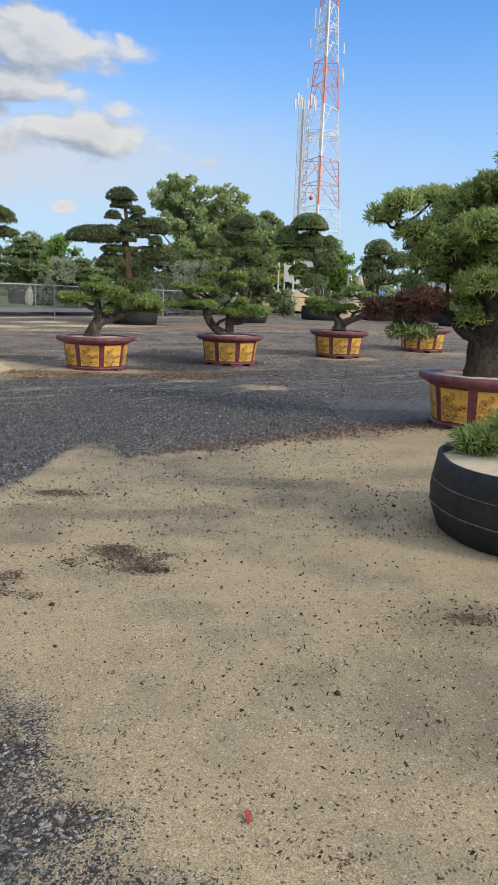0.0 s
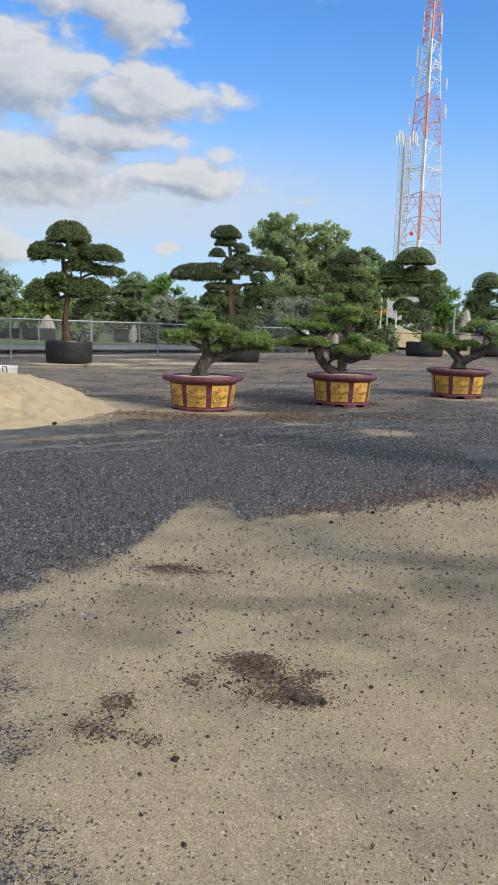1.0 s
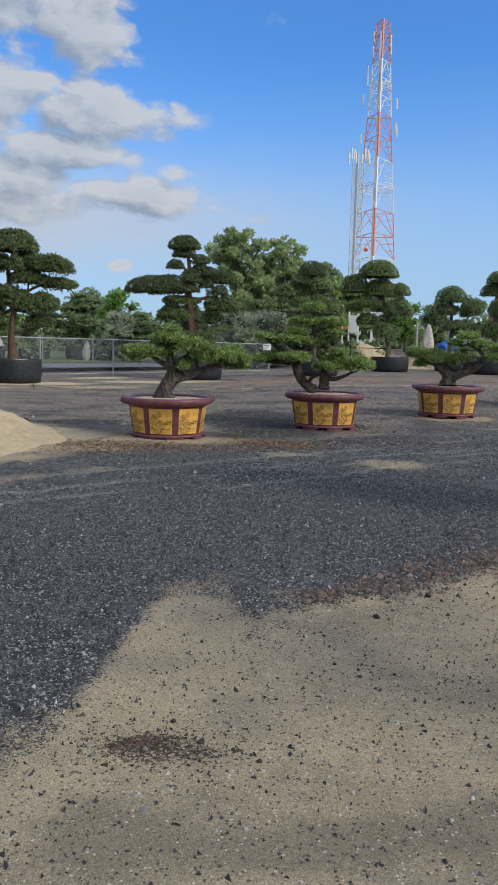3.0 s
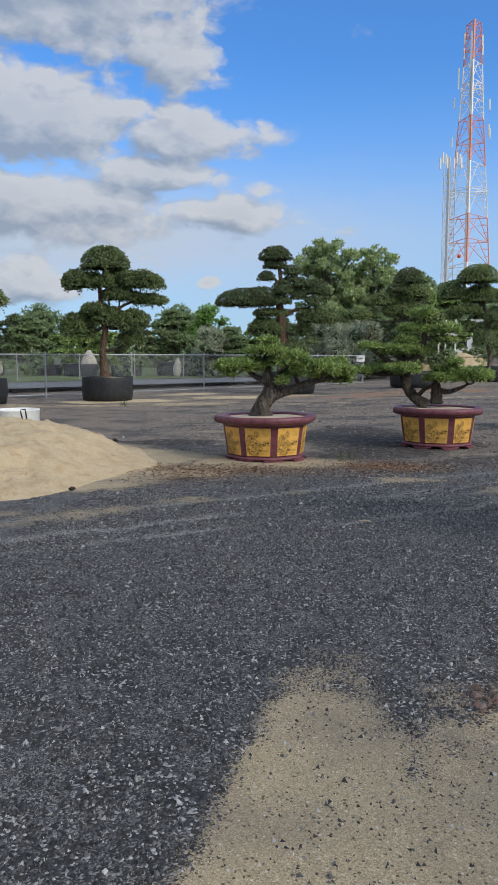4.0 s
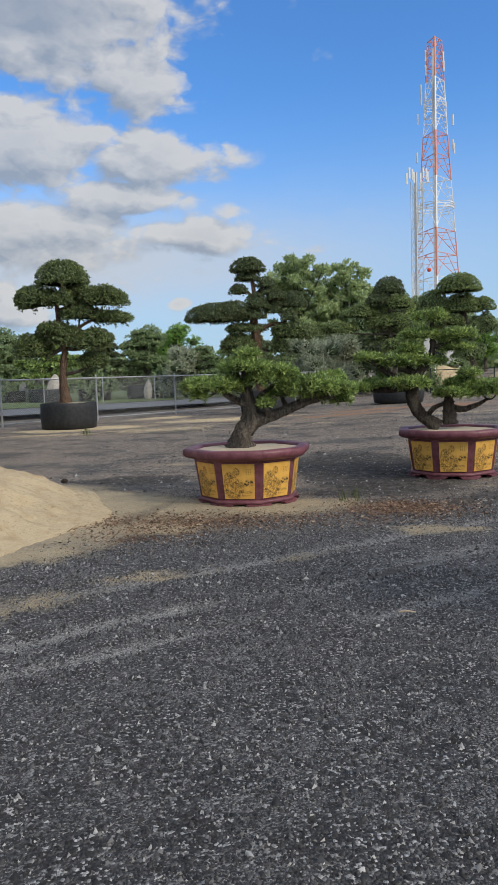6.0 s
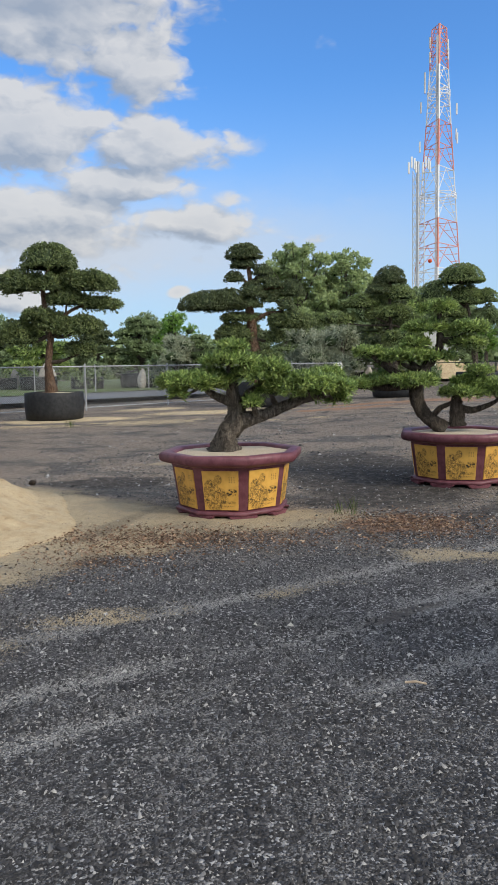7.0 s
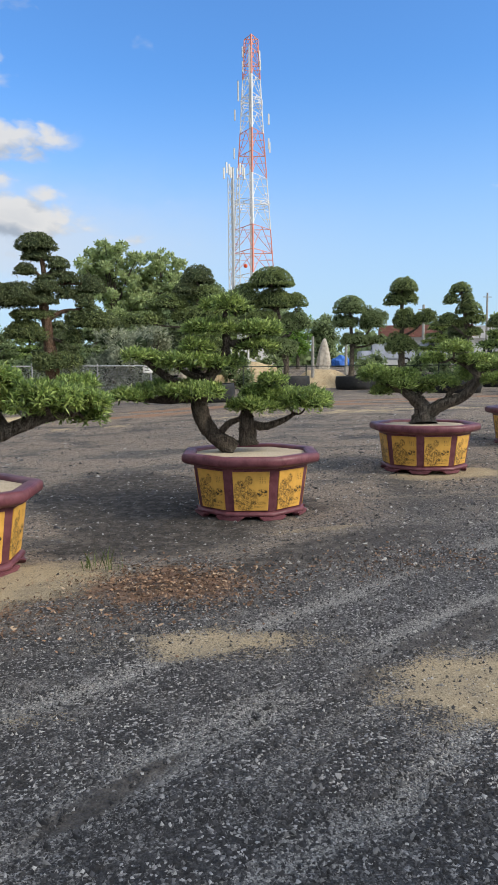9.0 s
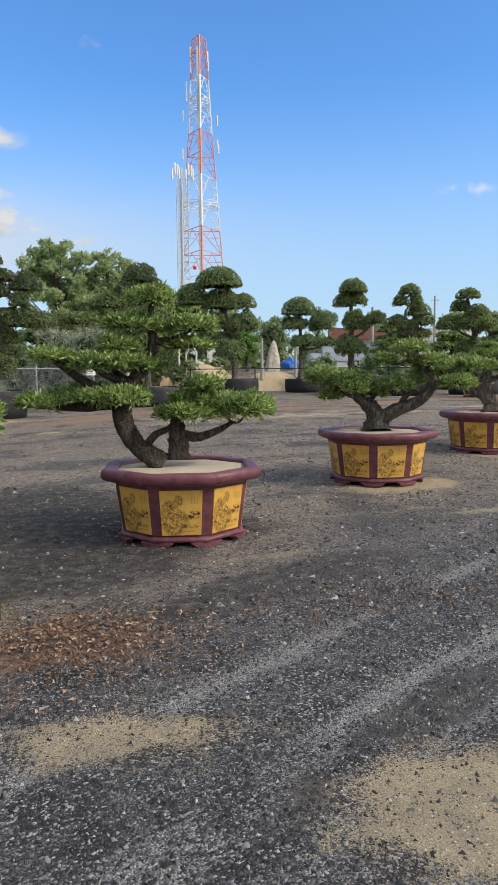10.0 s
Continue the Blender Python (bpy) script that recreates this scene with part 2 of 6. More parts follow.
VAN_PAINT = plain("silver_van_paint", (0.38, 0.42, 0.5), (0.46, 0.5, 0.58), 3.0, 0.35)
GREEN_POST = plain("dark_green_post", (0.02, 0.035, 0.028), (0.035, 0.05, 0.04), 10.0, 0.6)
RUBBER = plain("black_rubber", (0.012, 0.012, 0.012), (0.025, 0.025, 0.025), 10.0, 0.8)
ORANGE_RED = plain("orange_red_marker", (0.75, 0.09, 0.03), (0.8, 0.12, 0.04), 2.0, 0.5)
STICK = plain("dry_stick", (0.36, 0.27, 0.18), (0.58, 0.46, 0.33), 50.0, 0.85)
PALE_STONE = plain("pale_stone", (0.42, 0.40, 0.36), (0.66, 0.64, 0.60), 40.0, 0.9)
CLOD = plain("dark_clod", (0.02, 0.016, 0.013), (0.06, 0.045, 0.035), 60.0, 0.95, 0.6)
SCRAP_RED = plain("red_plastic", (0.22, 0.03, 0.03), (0.34, 0.08, 0.07), 60.0, 0.5)
GRASS = leaf_material("grass_blades", (0.03, 0.05, 0.012), (0.08, 0.12, 0.03), (0.16, 0.19, 0.06), 0.2)


def panel_material():
    """Yellow glazed tile with a loose ink landscape and a few columns of writing as plain bars."""
    m, n = material("yellow_tile")
    uv = n.coords("UV")
    s = n.t.new("ShaderNodeSeparateXYZ")
    n.put(uv, s.inputs[0])
    u, v = s.outputs[0], s.outputs[1]

    def blob(u0, v0, su, sv):
        a = n.math("POWER", n.math("DIVIDE", n.math("SUBTRACT", u, u0), su), 2.0)
        b = n.math("POWER", n.math("DIVIDE", n.math("SUBTRACT", v, v0), sv), 2.0)
        return n.math("SUBTRACT", 1.0, n.math("SQRT", n.math("ADD", a, b)))

    rocks = n.math("MAXIMUM", blob(0.34, 0.30, 0.34, 0.30), n.math("MAXIMUM", blob(0.24, 0.55, 0.20, 0.24), blob(0.44, 0.78, 0.10, 0.12)))
    trees = n.math("MAXIMUM", blob(0.80, 0.46, 0.17, 0.09), blob(0.66, 0.42, 0.12, 0.07))
    line = n.math("MAXIMUM", blob(0.75, 0.20, 0.2, 0.05), blob(0.6, 0.1, 0.3, 0.03))
    w1 = n.noise(uv, 9.0, 5.0, 0.7, distortion=2.2)
    w2 = n.noise(uv, 12.0, 6.0, 0.75, distortion=0.8)
    stroke = n.math("SUBTRACT", 1.0, n.math("MULTIPLY", n.math("ABSOLUTE", n.math("SUBTRACT", w1, 0.5)), 20.0), clamp=True)
    dab = n.step(w2, 0.505, 0.57)
    ink = n.math("MULTIPLY", n.math("MAXIMUM", stroke, n.math("MULTIPLY", dab, 0.85)), n.step(rocks, -0.12, 0.12))
    w3 = n.noise(uv, 13.0, 6.0, 0.8)
    ink2 = n.math("MULTIPLY", n.step(w3, 0.47, 0.55), n.step(trees, -0.25, 0.3))
    ink3 = n.math("MULTIPLY", stroke, n.step(line, 0.0, 0.5))
    bars_u = n.math("GREATER_THAN", n.math("SINE", n.math("MULTIPLY", u, 95.0)), 0.35)
    bars_v = n.math("GREATER_THAN", n.math("SINE", n.math("MULTIPLY", v, 150.0)), -0.3)
    in_u = n.math("MULTIPLY", n.math("GREATER_THAN", u, 0.73), n.math("LESS_THAN", u, 0.93))
    in_v = n.math("MULTIPLY", n.math("GREATER_THAN", v, 0.71), n.math("LESS_THAN", v, 0.86))
    bars = n.math("MULTIPLY", n.math("MULTIPLY", bars_u, bars_v), n.math("MULTIPLY", in_u, in_v))
    ink = n.math("MAXIMUM", n.math("MAXIMUM", ink, ink2), n.math("MAXIMUM", ink3, n.math("MULTIPLY", bars, 0.55)))
    p = n.coords("Object")
    g = n.noise(p, 9.0, 4.0)
    r = n.add("ShaderNodeObjectInfo", out="Random")
    base = n.mix(n.step(g, 0.3, 0.7), (0.56, 0.30, 0.052, 1), (0.69, 0.39, 0.082, 1))
    base = n.mix(n.math("MULTIPLY", r, 0.3), base, (0.66, 0.42, 0.10, 1))
    grime = n.math("MULTIPLY", n.step(n.noise(p, 3.0, 5.0, 0.7), 0.5, 0.75), 0.4)
    base = n.mix(grime, base, (0.40, 0.26, 0.08, 1))
    col = n.mix(n.math("MULTIPLY", ink, 1.0, clamp=True), base, (0.02, 0.017, 0.012, 1))
    finish(n, col, 0.45, n.bump(g, 0.05, 0.004), 0.0, 0.4)
    return m


TILE = panel_material()


def ground_material():
    m, n = material("yard_ground")
    p = n.coords("Object")
    sand, litter, rust, dark, dust = (n.attr(k) for k in ("sand", "litter", "rust", "dark", "dust"))
    # crushed asphalt: small stones, some pale
    v1 = n.t.new("ShaderNodeTexVoronoi")
    n.put(p, v1.inputs["Vector"])
    v1.inputs["Scale"].default_value = 84.0
    v2 = n.t.new("ShaderNodeTexVoronoi")
    n.put(p, v2.inputs["Vector"])
    v2.inputs["Scale"].default_value = 170.0
    sp = n.t.new("ShaderNodeSeparateColor")
    n.put(v1.outputs["Color"], sp.inputs[0])
    sp2 = n.t.new("ShaderNodeSeparateColor")
    n.put(v2.outputs["Color"], sp2.inputs[0])
    coarse = n.noise(p, 0.55, 5.0, 0.6)
    mid = n.noise(p, 3.5, 5.0, 0.65)
    fine = n.noise(p, 60.0, 3.0, 0.7)
    grit = n.noise(p, 260.0, 2.0, 0.6)
    stones = n.ramp(sp.outputs[0], [(0.0, (0.005, 0.005, 0.006)), (0.5, (0.015, 0.0147, 0.016)), (0.80, (0.062, 0.06, 0.062)), (0.96, (0.42, 0.41, 0.40))])
    small = n.ramp(sp2.outputs[0], [(0.0, (0.010, 0.010, 0.011)), (0.55, (0.036, 0.035, 0.037)), (0.95, (0.27, 0.265, 0.26))])
    gravel = n.mix(n.step(mid, 0.4, 0.65), stones, small)
    gravel = n.mix(n.math("MULTIPLY", n.step(coarse, 0.48, 0.72), 0.5), gravel, n.vec("MULTIPLY", gravel, (1.5, 1.48, 1.45)))
    # paler fines in the wheel lines: small light chips among the dark ones
    chips = n.ramp(n.math("ADD", n.math("MULTIPLY", sp2.outputs[1], 0.8), n.math("MULTIPLY", grit, 0.25)), [(0.1, (0.06, 0.058, 0.058)), (0.5, (0.18, 0.176, 0.168)), (0.95, (0.50, 0.485, 0.45))])
    gravel = n.mix(n.step(n.math("ADD", dust, n.math("MULTIPLY", n.math("SUBTRACT", sp.outputs[1], 0.5), 0.9)), 0.25, 0.75, 0.0, 0.9), gravel, chips)
    ysep = n.t.new("ShaderNodeSeparateXYZ")
    n.put(p, ysep.inputs[0])
    lane = n.math("SUBTRACT", ysep.outputs[1], n.math("MULTIPLY", n.math("MINIMUM", n.math("MAXIMUM", n.math("ADD", ysep.outputs[0], 2.0), 0.0), 9.0), 0.55))
    farm = n.step(n.math("ADD", lane, n.math("MULTIPLY", n.math("SUBTRACT", mid, 0.5), 4.0)), 13.0, 16.5, 0.05, 0.92)
    patchy = n.noise(n.vec("MULTIPLY", p, (0.75, 1.0, 1.0)), 0.85, 7.0, 0.68, distortion=0.4)
    crumbs = n.noise(p, 26.0, 4.0, 0.75)
    soil = n.mix(n.step(n.math("ADD", crumbs, n.math("MULTIPLY", n.math("SUBTRACT", sp2.outputs[2], 0.5), 0.35)), 0.3, 0.72), (0.068, 0.055, 0.045, 1), (0.42, 0.345, 0.275, 1))
    gravel = n.mix(n.math("MULTIPLY", n.step(patchy, 0.30, 0.56), farm), gravel, soil)
    damp_shade = n.mix(n.step(crumbs, 0.3, 0.72), (0.045, 0.040, 0.037, 1), (0.13, 0.115, 0.10, 1))
    gravel = n.mix(n.math("MULTIPLY", n.step(patchy, 0.50, 0.39), n.math("MULTIPLY", farm, 0.6)), gravel, damp_shade)
    # sand with dark specks
    sand_col = n.mix(n.step(grit, 0.25, 0.75), (0.242, 0.192, 0.118, 1), (0.505, 0.418, 0.285, 1))
    sand_col = n.mix(n.math("MULTIPLY", n.step(fine, 0.45, 0.75), 0.35), sand_col, (0.20, 0.165, 0.115, 1))
    sand_col = n.mix(n.math("MULTIPLY", n.step(n.noise(p, 1.3, 5.0, 0.65), 0.45, 0.68), 0.6), sand_col, (0.20, 0.175, 0.135, 1))
    sand_col = n.mix(n.math("MULTIPLY", n.step(n.noise(p, 0.5, 4.0, 0.6), 0.48, 0.66), 0.4), sand_col, (0.22, 0.195, 0.155, 1))
    # moist patches and painted tree shade darken the sand through one mask
    wet_shade = n.math("ADD", n.attr("damp_shade"), n.math("MULTIPLY", n.math("SUBTRACT", n.noise(p, 2.4, 5.0, 0.7), 0.5), 0.9))
    sand_col = n.mix(n.step(wet_shade, 0.25, 0.8, 0.0, 0.75), sand_col, n.mix(n.step(grit, 0.3, 0.7), (0.115, 0.098, 0.072, 1), (0.235, 0.20, 0.145, 1)))
    sand_col = n.mix(0.5, sand_col, n.mix(sp2.outputs[2], n.vec("MULTIPLY", sand_col, (0.45, 0.43, 0.40)), n.vec("MULTIPLY", sand_col, (1.5, 1.5, 1.48))))
    specks = n.t.new("ShaderNodeTexVoronoi")
    n.put(p, specks.inputs["Vector"])
    specks.inputs["Scale"].default_value = 70.0
    sps = n.t.new("ShaderNodeSeparateColor")
    n.put(specks.outputs["Color"], sps.inputs[0])
    dot = n.math("MULTIPLY", n.math("GREATER_THAN", n.math("ADD", sps.outputs[0], n.math("MULTIPLY", n.noise(p, 2.0, 3.0), 0.3)), 1.06), n.math("LESS_THAN", specks.outputs["Distance"], 0.42))
    sand_col = n.mix(n.math("MULTIPLY", dot, 0.8), sand_col, (0.06, 0.052, 0.042, 1))
    pale = n.math("MULTIPLY", n.math("GREATER_THAN", sps.outputs[1], 0.93), n.math("LESS_THAN", specks.outputs["Distance"], 0.35))
    sand_col = n.mix(n.math("MULTIPLY", pale, 0.6), sand_col, (0.60, 0.55, 0.46, 1))
    # the strips by the far tubs are drier, paler sand
    sand_col = n.mix(n.step(ysep.outputs[1], 25.0, 28.0), sand_col, n.vec("MULTIPLY", sand_col, (1.5, 1.46, 1.38)))
    sfac = n.step(n.math("ADD", n.math("ADD", sand, n.math("MULTIPLY", n.math("SUBTRACT", sp2.outputs[1], 0.5), 0.42)), n.math("ADD", n.math("MULTIPLY", n.math("SUBTRACT", fine, 0.5), 1.2), n.math("MULTIPLY", n.math("SUBTRACT", mid, 0.5), 1.3))), 0.42, 0.60)
    dirt_shade = n.mix(n.step(n.noise(p, 9.0, 5.0, 0.75), 0.42, 0.72), n.mix(n.step(fine, 0.3, 0.7), (0.026, 0.023, 0.021, 1), (0.07, 0.062, 0.055, 1)), (0.15, 0.132, 0.115, 1))
    leafy = n.mix(n.step(n.noise(p, 95.0, 3.0, 0.7), 0.38, 0.62), (0.030, 0.022, 0.018, 1), (0.155, 0.105, 0.075, 1))
    col = n.mix(sfac, gravel, sand_col)
    col = n.mix(n.step(n.math("ADD", dark, n.math("MULTIPLY", n.math("SUBTRACT", mid, 0.5), 0.9)), 0.3, 0.75), col, dirt_shade)
    col = n.mix(n.step(n.math("ADD", litter, n.math("ADD", n.math("MULTIPLY", n.math("SUBTRACT", fine, 0.5), 1.3), n.math("MULTIPLY", n.math("SUBTRACT", mid, 0.5), 0.9))), 0.42, 0.60), col, leafy)
    col = n.mix(n.step(n.math("ADD", rust, n.math("MULTIPLY", n.math("SUBTRACT", mid, 0.5), 0.9)), 0.35, 0.75), col, n.mix(n.step(fine, 0.3, 0.7), (0.20, 0.112, 0.07, 1), (0.40, 0.245, 0.16, 1)))
    bumps = n.math("ADD", n.math("MULTIPLY", n.math("SUBTRACT", 1.0, v1.outputs["Distance"]), n.math("SUBTRACT", 1.0, sfac)), n.math("ADD", n.math("MULTIPLY", grit, 0.35), n.math("MULTIPLY", fine, 0.6)))
    mat_ = n.math("MAXIMUM", sfac, n.math("MULTIPLY", farm, 0.9))
    finish(n, col, n.math("ADD", 0.70, n.math("MULTIPLY", mat_, 0.22)), n.bump(bumps, 0.9, 0.014), 0.0, n.math("SUBTRACT", 0.46, n.math("MULTIPLY", mat_, 0.3)))
    return m


GROUND = ground_material()


def stone_material(name, stops, rough=0.9, spec=0.2):
    m, n = material(name)
    r = n.add("ShaderNodeNewGeometry", out="Random Per Island")
    p = n.coords("Object")
    col = n.ramp(r, stops)
    col = n.mix(n.math("MULTIPLY", n.noise(p, 150.0, 3.0), 0.4), col, (0.06, 0.058, 0.055, 1))
    finish(n, col, rough, None, 0.0, spec)
    return m


STONES = stone_material("gravel_stones", [(0.0, (0.008, 0.008, 0.010)), (0.45, (0.020, 0.0195, 0.022)), (0.74, (0.075, 0.073, 0.077)), (0.90, (0.25, 0.245, 0.238)), (1.0, (0.58, 0.565, 0.54))], 0.68, 0.45)
DEBRIS = stone_material("dark_debris", [(0.0, (0.022, 0.017, 0.013)), (0.5, (0.06, 0.046, 0.034)), (0.85, (0.14, 0.105, 0.07)), (1.0, (0.24, 0.18, 0.11))])
RUBBLE = stone_material("brick_rubble", [(0.0, (0.06, 0.05, 0.048)), (0.5, (0.13, 0.088, 0.078)), (0.8, (0.19, 0.115, 0.095)), (1.0, (0.26, 0.22, 0.19))])
DRY_LEAF = stone_material("dry_leaves", [(0.0, (0.06, 0.036, 0.024)), (0.45, (0.18, 0.105, 0.066)), (0.8, (0.33, 0.20, 0.122)), (1.0, (0.52, 0.40, 0.28))])


def blade_material():
    """Rusted steel with pale sand caked on the lower middle."""
    m, n = material("rusty_sanded_blade")
    p = n.coords("Object")
    sp = n.t.new("ShaderNodeSeparateXYZ")
    n.put(p, sp.inputs[0])
    fine = n.noise(p, 26.0, 6.0, 0.6)
    rust = n.mix(n.step(fine, 0.3, 0.7), (0.14, 0.055, 0.028, 1), (0.56, 0.30, 0.13, 1))
    rust = n.mix(n.step(n.noise(p, 17.0, 4.0, 0.6), 0.52, 0.66), rust, (0.06, 0.035, 0.028, 1))
    low = n.math("ADD", n.math("MULTIPLY", sp.outputs[2], -5.0), n.math("MULTIPLY", n.math("SUBTRACT", n.noise(p, 13.0, 4.0, 0.65), 0.5), 2.6))
    low = n.math("SUBTRACT", low, n.math("MULTIPLY", n.math("ABSOLUTE", sp.outputs[0]), 3.5))
    col = n.mix(n.step(low, -0.16, 0.02), rust, (0.56, 0.45, 0.30, 1))
    finish(n, col, 0.85, n.bump(fine, 0.3, 0.01), 0.0, 0.25)
    return m


def heap_material():
    m, n = material("heap_sand")
    p = n.coords("Object")
    grit = n.noise(p, 160.0, 3.0, 0.7)
    mid = n.noise(p, 5.0, 6.0, 0.65)
    col = n.mix(n.step(grit, 0.3, 0.7), (0.36, 0.28, 0.17, 1), (0.60, 0.49, 0.325, 1))
    col = n.mix(n.math("MULTIPLY", n.step(mid, 0.45, 0.7), 0.6), col, (0.36, 0.25, 0.135, 1))
    col = n.mix(n.math("MULTIPLY", n.step(n.noise(p, 30.0, 4.0, 0.8), 0.57, 0.64), 0.75), col, (0.17, 0.125, 0.08, 1))
    finish(n, col, 0.95, n.bump(n.math("ADD", n.math("MULTIPLY", grit, 0.6), n.math("MULTIPLY", mid, 2.4)), 0.6, 0.03), 0.0, 0.15)
    return m


HEAP = heap_material()
BLADE = blade_material()


def road_material():
    m, n = material("road_asphalt")
    p = n.coords("Object")
    a, b = n.noise(p, 40.0, 4.0), n.noise(p, 0.3, 4.0)
    col = n.mix(n.step(a, 0.3, 0.7), (0.10, 0.105, 0.115, 1), (0.16, 0.165, 0.175, 1))
    col = n.mix(n.math("MULTIPLY", n.step(b, 0.4, 0.7), 0.4), col, (0.19, 0.19, 0.19, 1))
    finish(n, col, 0.85, n.bump(a, 0.2, 0.005), 0.0, 0.25)
    return m


ROAD = road_material()
VERGE = plain("grass_verge", (0.07, 0.10, 0.035), (0.15, 0.19, 0.075), 1.5, 0.95, 0.5, stains=0.4)

# ---- geometry helpers ----


def mesh_of(name, verts, faces, smooth=False):
    """A mesh from an array of vertices and an array of faces with equal corner counts (or a list of faces)."""
    me = bpy.data.meshes.new(name)
    if isinstance(faces, np.ndarray):
        k = faces.shape[1]
        me.vertices.add(len(verts))
        me.vertices.foreach_set("co", np.asarray(verts, np.float32).ravel())
        me.loops.add(faces.size)
        me.loops.foreach_set("vertex_index", faces.astype(np.int32).ravel())
        me.polygons.add(len(faces))
        me.polygons.foreach_set("loop_start", np.arange(len(faces), dtype=np.int32) * k)
        me.update(calc_edges=True)
    else:
        me.from_pydata([tuple(v) for v in verts], [], faces)
    if smooth:
        me.polygons.foreach_set("use_smooth", np.ones(len(me.polygons), bool))
    return me


def from_bm(name, bm, smooth=False):
    me = bpy.data.meshes.new(name)
    bm.normal_update()
    bm.to_mesh(me)
    bm.free()
    if smooth:
        me.polygons.foreach_set("use_smooth", np.ones(len(me.polygons), bool))
    return me


def part(name, mesh, mat, parent=None, label="", m=None):
    """Link a mesh or a bmesh as one object, under a thing or a part."""
    if isinstance(mesh, bmesh.types.BMesh):
        mesh = from_bm(name, mesh)
    if not mesh.materials:
        for one in (mat if isinstance(mat, (list, tuple)) else [mat]):
            mesh.materials.append(one)
    ob = new(name, mesh)
    ob.parent = parent
    if m is not None:
        ob.matrix_basis = m
    if label:
        ob["label"] = label
    return ob


def thing(name, m, label, category, group="", kind=""):
    ob = new(name)
    ob.empty_display_size = 0.2
    ob.matrix_basis = m
    return tagged(ob, label, category, group, kind)


def box(bm, x0, x1, y0, y1, z0, z1, bevel=0.0):
    r = bmesh.ops.create_cube(bm, size=1.0)
    bmesh.ops.scale(bm, vec=(x1 - x0, y1 - y0, z1 - z0), verts=r["verts"])
    bmesh.ops.translate(bm, vec=((x0 + x1) / 2, (y0 + y1) / 2, (z0 + z1) / 2), verts=r["verts"])
    if bevel:
        edges = list({e for v in r["verts"] for e in v.link_edges})
        bmesh.ops.bevel(bm, geom=edges, offset=bevel, segments=2, affect="EDGES")
    return bm


def rod(bm, a, b, r0, r1=None, n=8, caps=True):
    """A straight tapered bar between two points."""
    a, b = Vector(a), Vector(b)
    d = b - a
    r = bmesh.ops.create_cone(bm, cap_ends=caps, segments=n, radius1=r0, radius2=r0 if r1 is None else r1, depth=d.length)
    bmesh.ops.transform(bm, matrix=Matrix.Translation((a + b) / 2) @ d.to_track_quat("Z", "Y").to_matrix().to_4x4(), verts=r["verts"])
    return bm


def lathe(profile, n=32, spin=0.0, closed=True):
    """Verts and quads of a profile [(radius, z)] turned round z with n sides."""
    prof = np.array(profile)
    ang = np.arange(n) * 2 * np.pi / n + spin
    v = np.stack([np.outer(prof[:, 0], np.cos(ang)), np.outer(prof[:, 0], np.sin(ang)), np.repeat(prof[:, 1:2], n, 1)], -1).reshape(-1, 3)
    k = len(prof)
    i, j = np.meshgrid(np.arange(k - 1), np.arange(n), indexing="ij")
    j2 = (j + 1) % n
    f = np.stack([i * n + j, i * n + j2, (i + 1) * n + j2, (i + 1) * n + j], -1).reshape(-1, 4)
    return v, f


def hash2(ix, iy, seed):
    h = np.sin(ix * 127.1 + iy * 311.7 + seed * 74.7) * 43758.5453
    return h - np.floor(h)


def value_noise(x, y, seed=0.0):
    ix, iy = np.floor(x), np.floor(y)
    fx, fy = x - ix, y - iy
    fx, fy = fx * fx * (3 - 2 * fx), fy * fy * (3 - 2 * fy)
    a, b = hash2(ix, iy, seed), hash2(ix + 1, iy, seed)
    c, d = hash2(ix, iy + 1, seed), hash2(ix + 1, iy + 1, seed)
    return (a * (1 - fx) + b * fx) * (1 - fy) + (c * (1 - fx) + d * fx) * fy


def fbm(x, y, seed=0.0, octaves=4):
    out, amp, tot = 0, 1.0, 0.0
    for k in range(octaves):
        out = out + amp * value_noise(x * 2**k, y * 2**k, seed + k * 3.1)
        tot += amp
        amp *= 0.5
    return out / tot


def smooth(x):
    x = np.clip(x, 0, 1)
    return x * x * (3 - 2 * x)


# ---- ground ----


def ground_z(x, y):
    """Height of the yard: nearly flat, rising a little towards the far pots."""
    x, y = np.asarray(x, float), np.asarray(y, float)
    z = 0.20 * smooth((y - 17.0) / 8.0) * smooth((x + 3.0) / 6.0)
    z = z - 0.06 * np.exp(-(((x + 1.2) / 3.0) ** 2 + ((y - 16.3) / 2.0) ** 2))
    z = z - 0.06 * np.exp(-(((x + 0.3) / 1.5) ** 2 + ((y - 7.2) / 1.1) ** 2))
    z = z + 1.5 * smooth((y - 57.0) / 15.0) * smooth((x - 3.0) / 5.0)
    z = z + 0.045 * np.exp(-(((x - 0.3) / 1.0) ** 2 + ((y - 12.9) / 0.8) ** 2))
    return z


def gz(x, y):
    return float(ground_z(x, y))


def ell(x, y, x0, y0, sx, sy, turn=0.0):
    c, s = math.cos(radians(turn)), math.sin(radians(turn))
    u, v = (x - x0) * c + (y - y0) * s, -(x - x0) * s + (y - y0) * c
    return 1.0 - np.sqrt((u / sx) ** 2 + (v / sy) ** 2)


def soft(d, k=2.5):
    """0 outside, 0.5 on the edge, 1 well inside of a shape given by ell()."""
    return np.clip(0.5 + d * k, 0, 1)


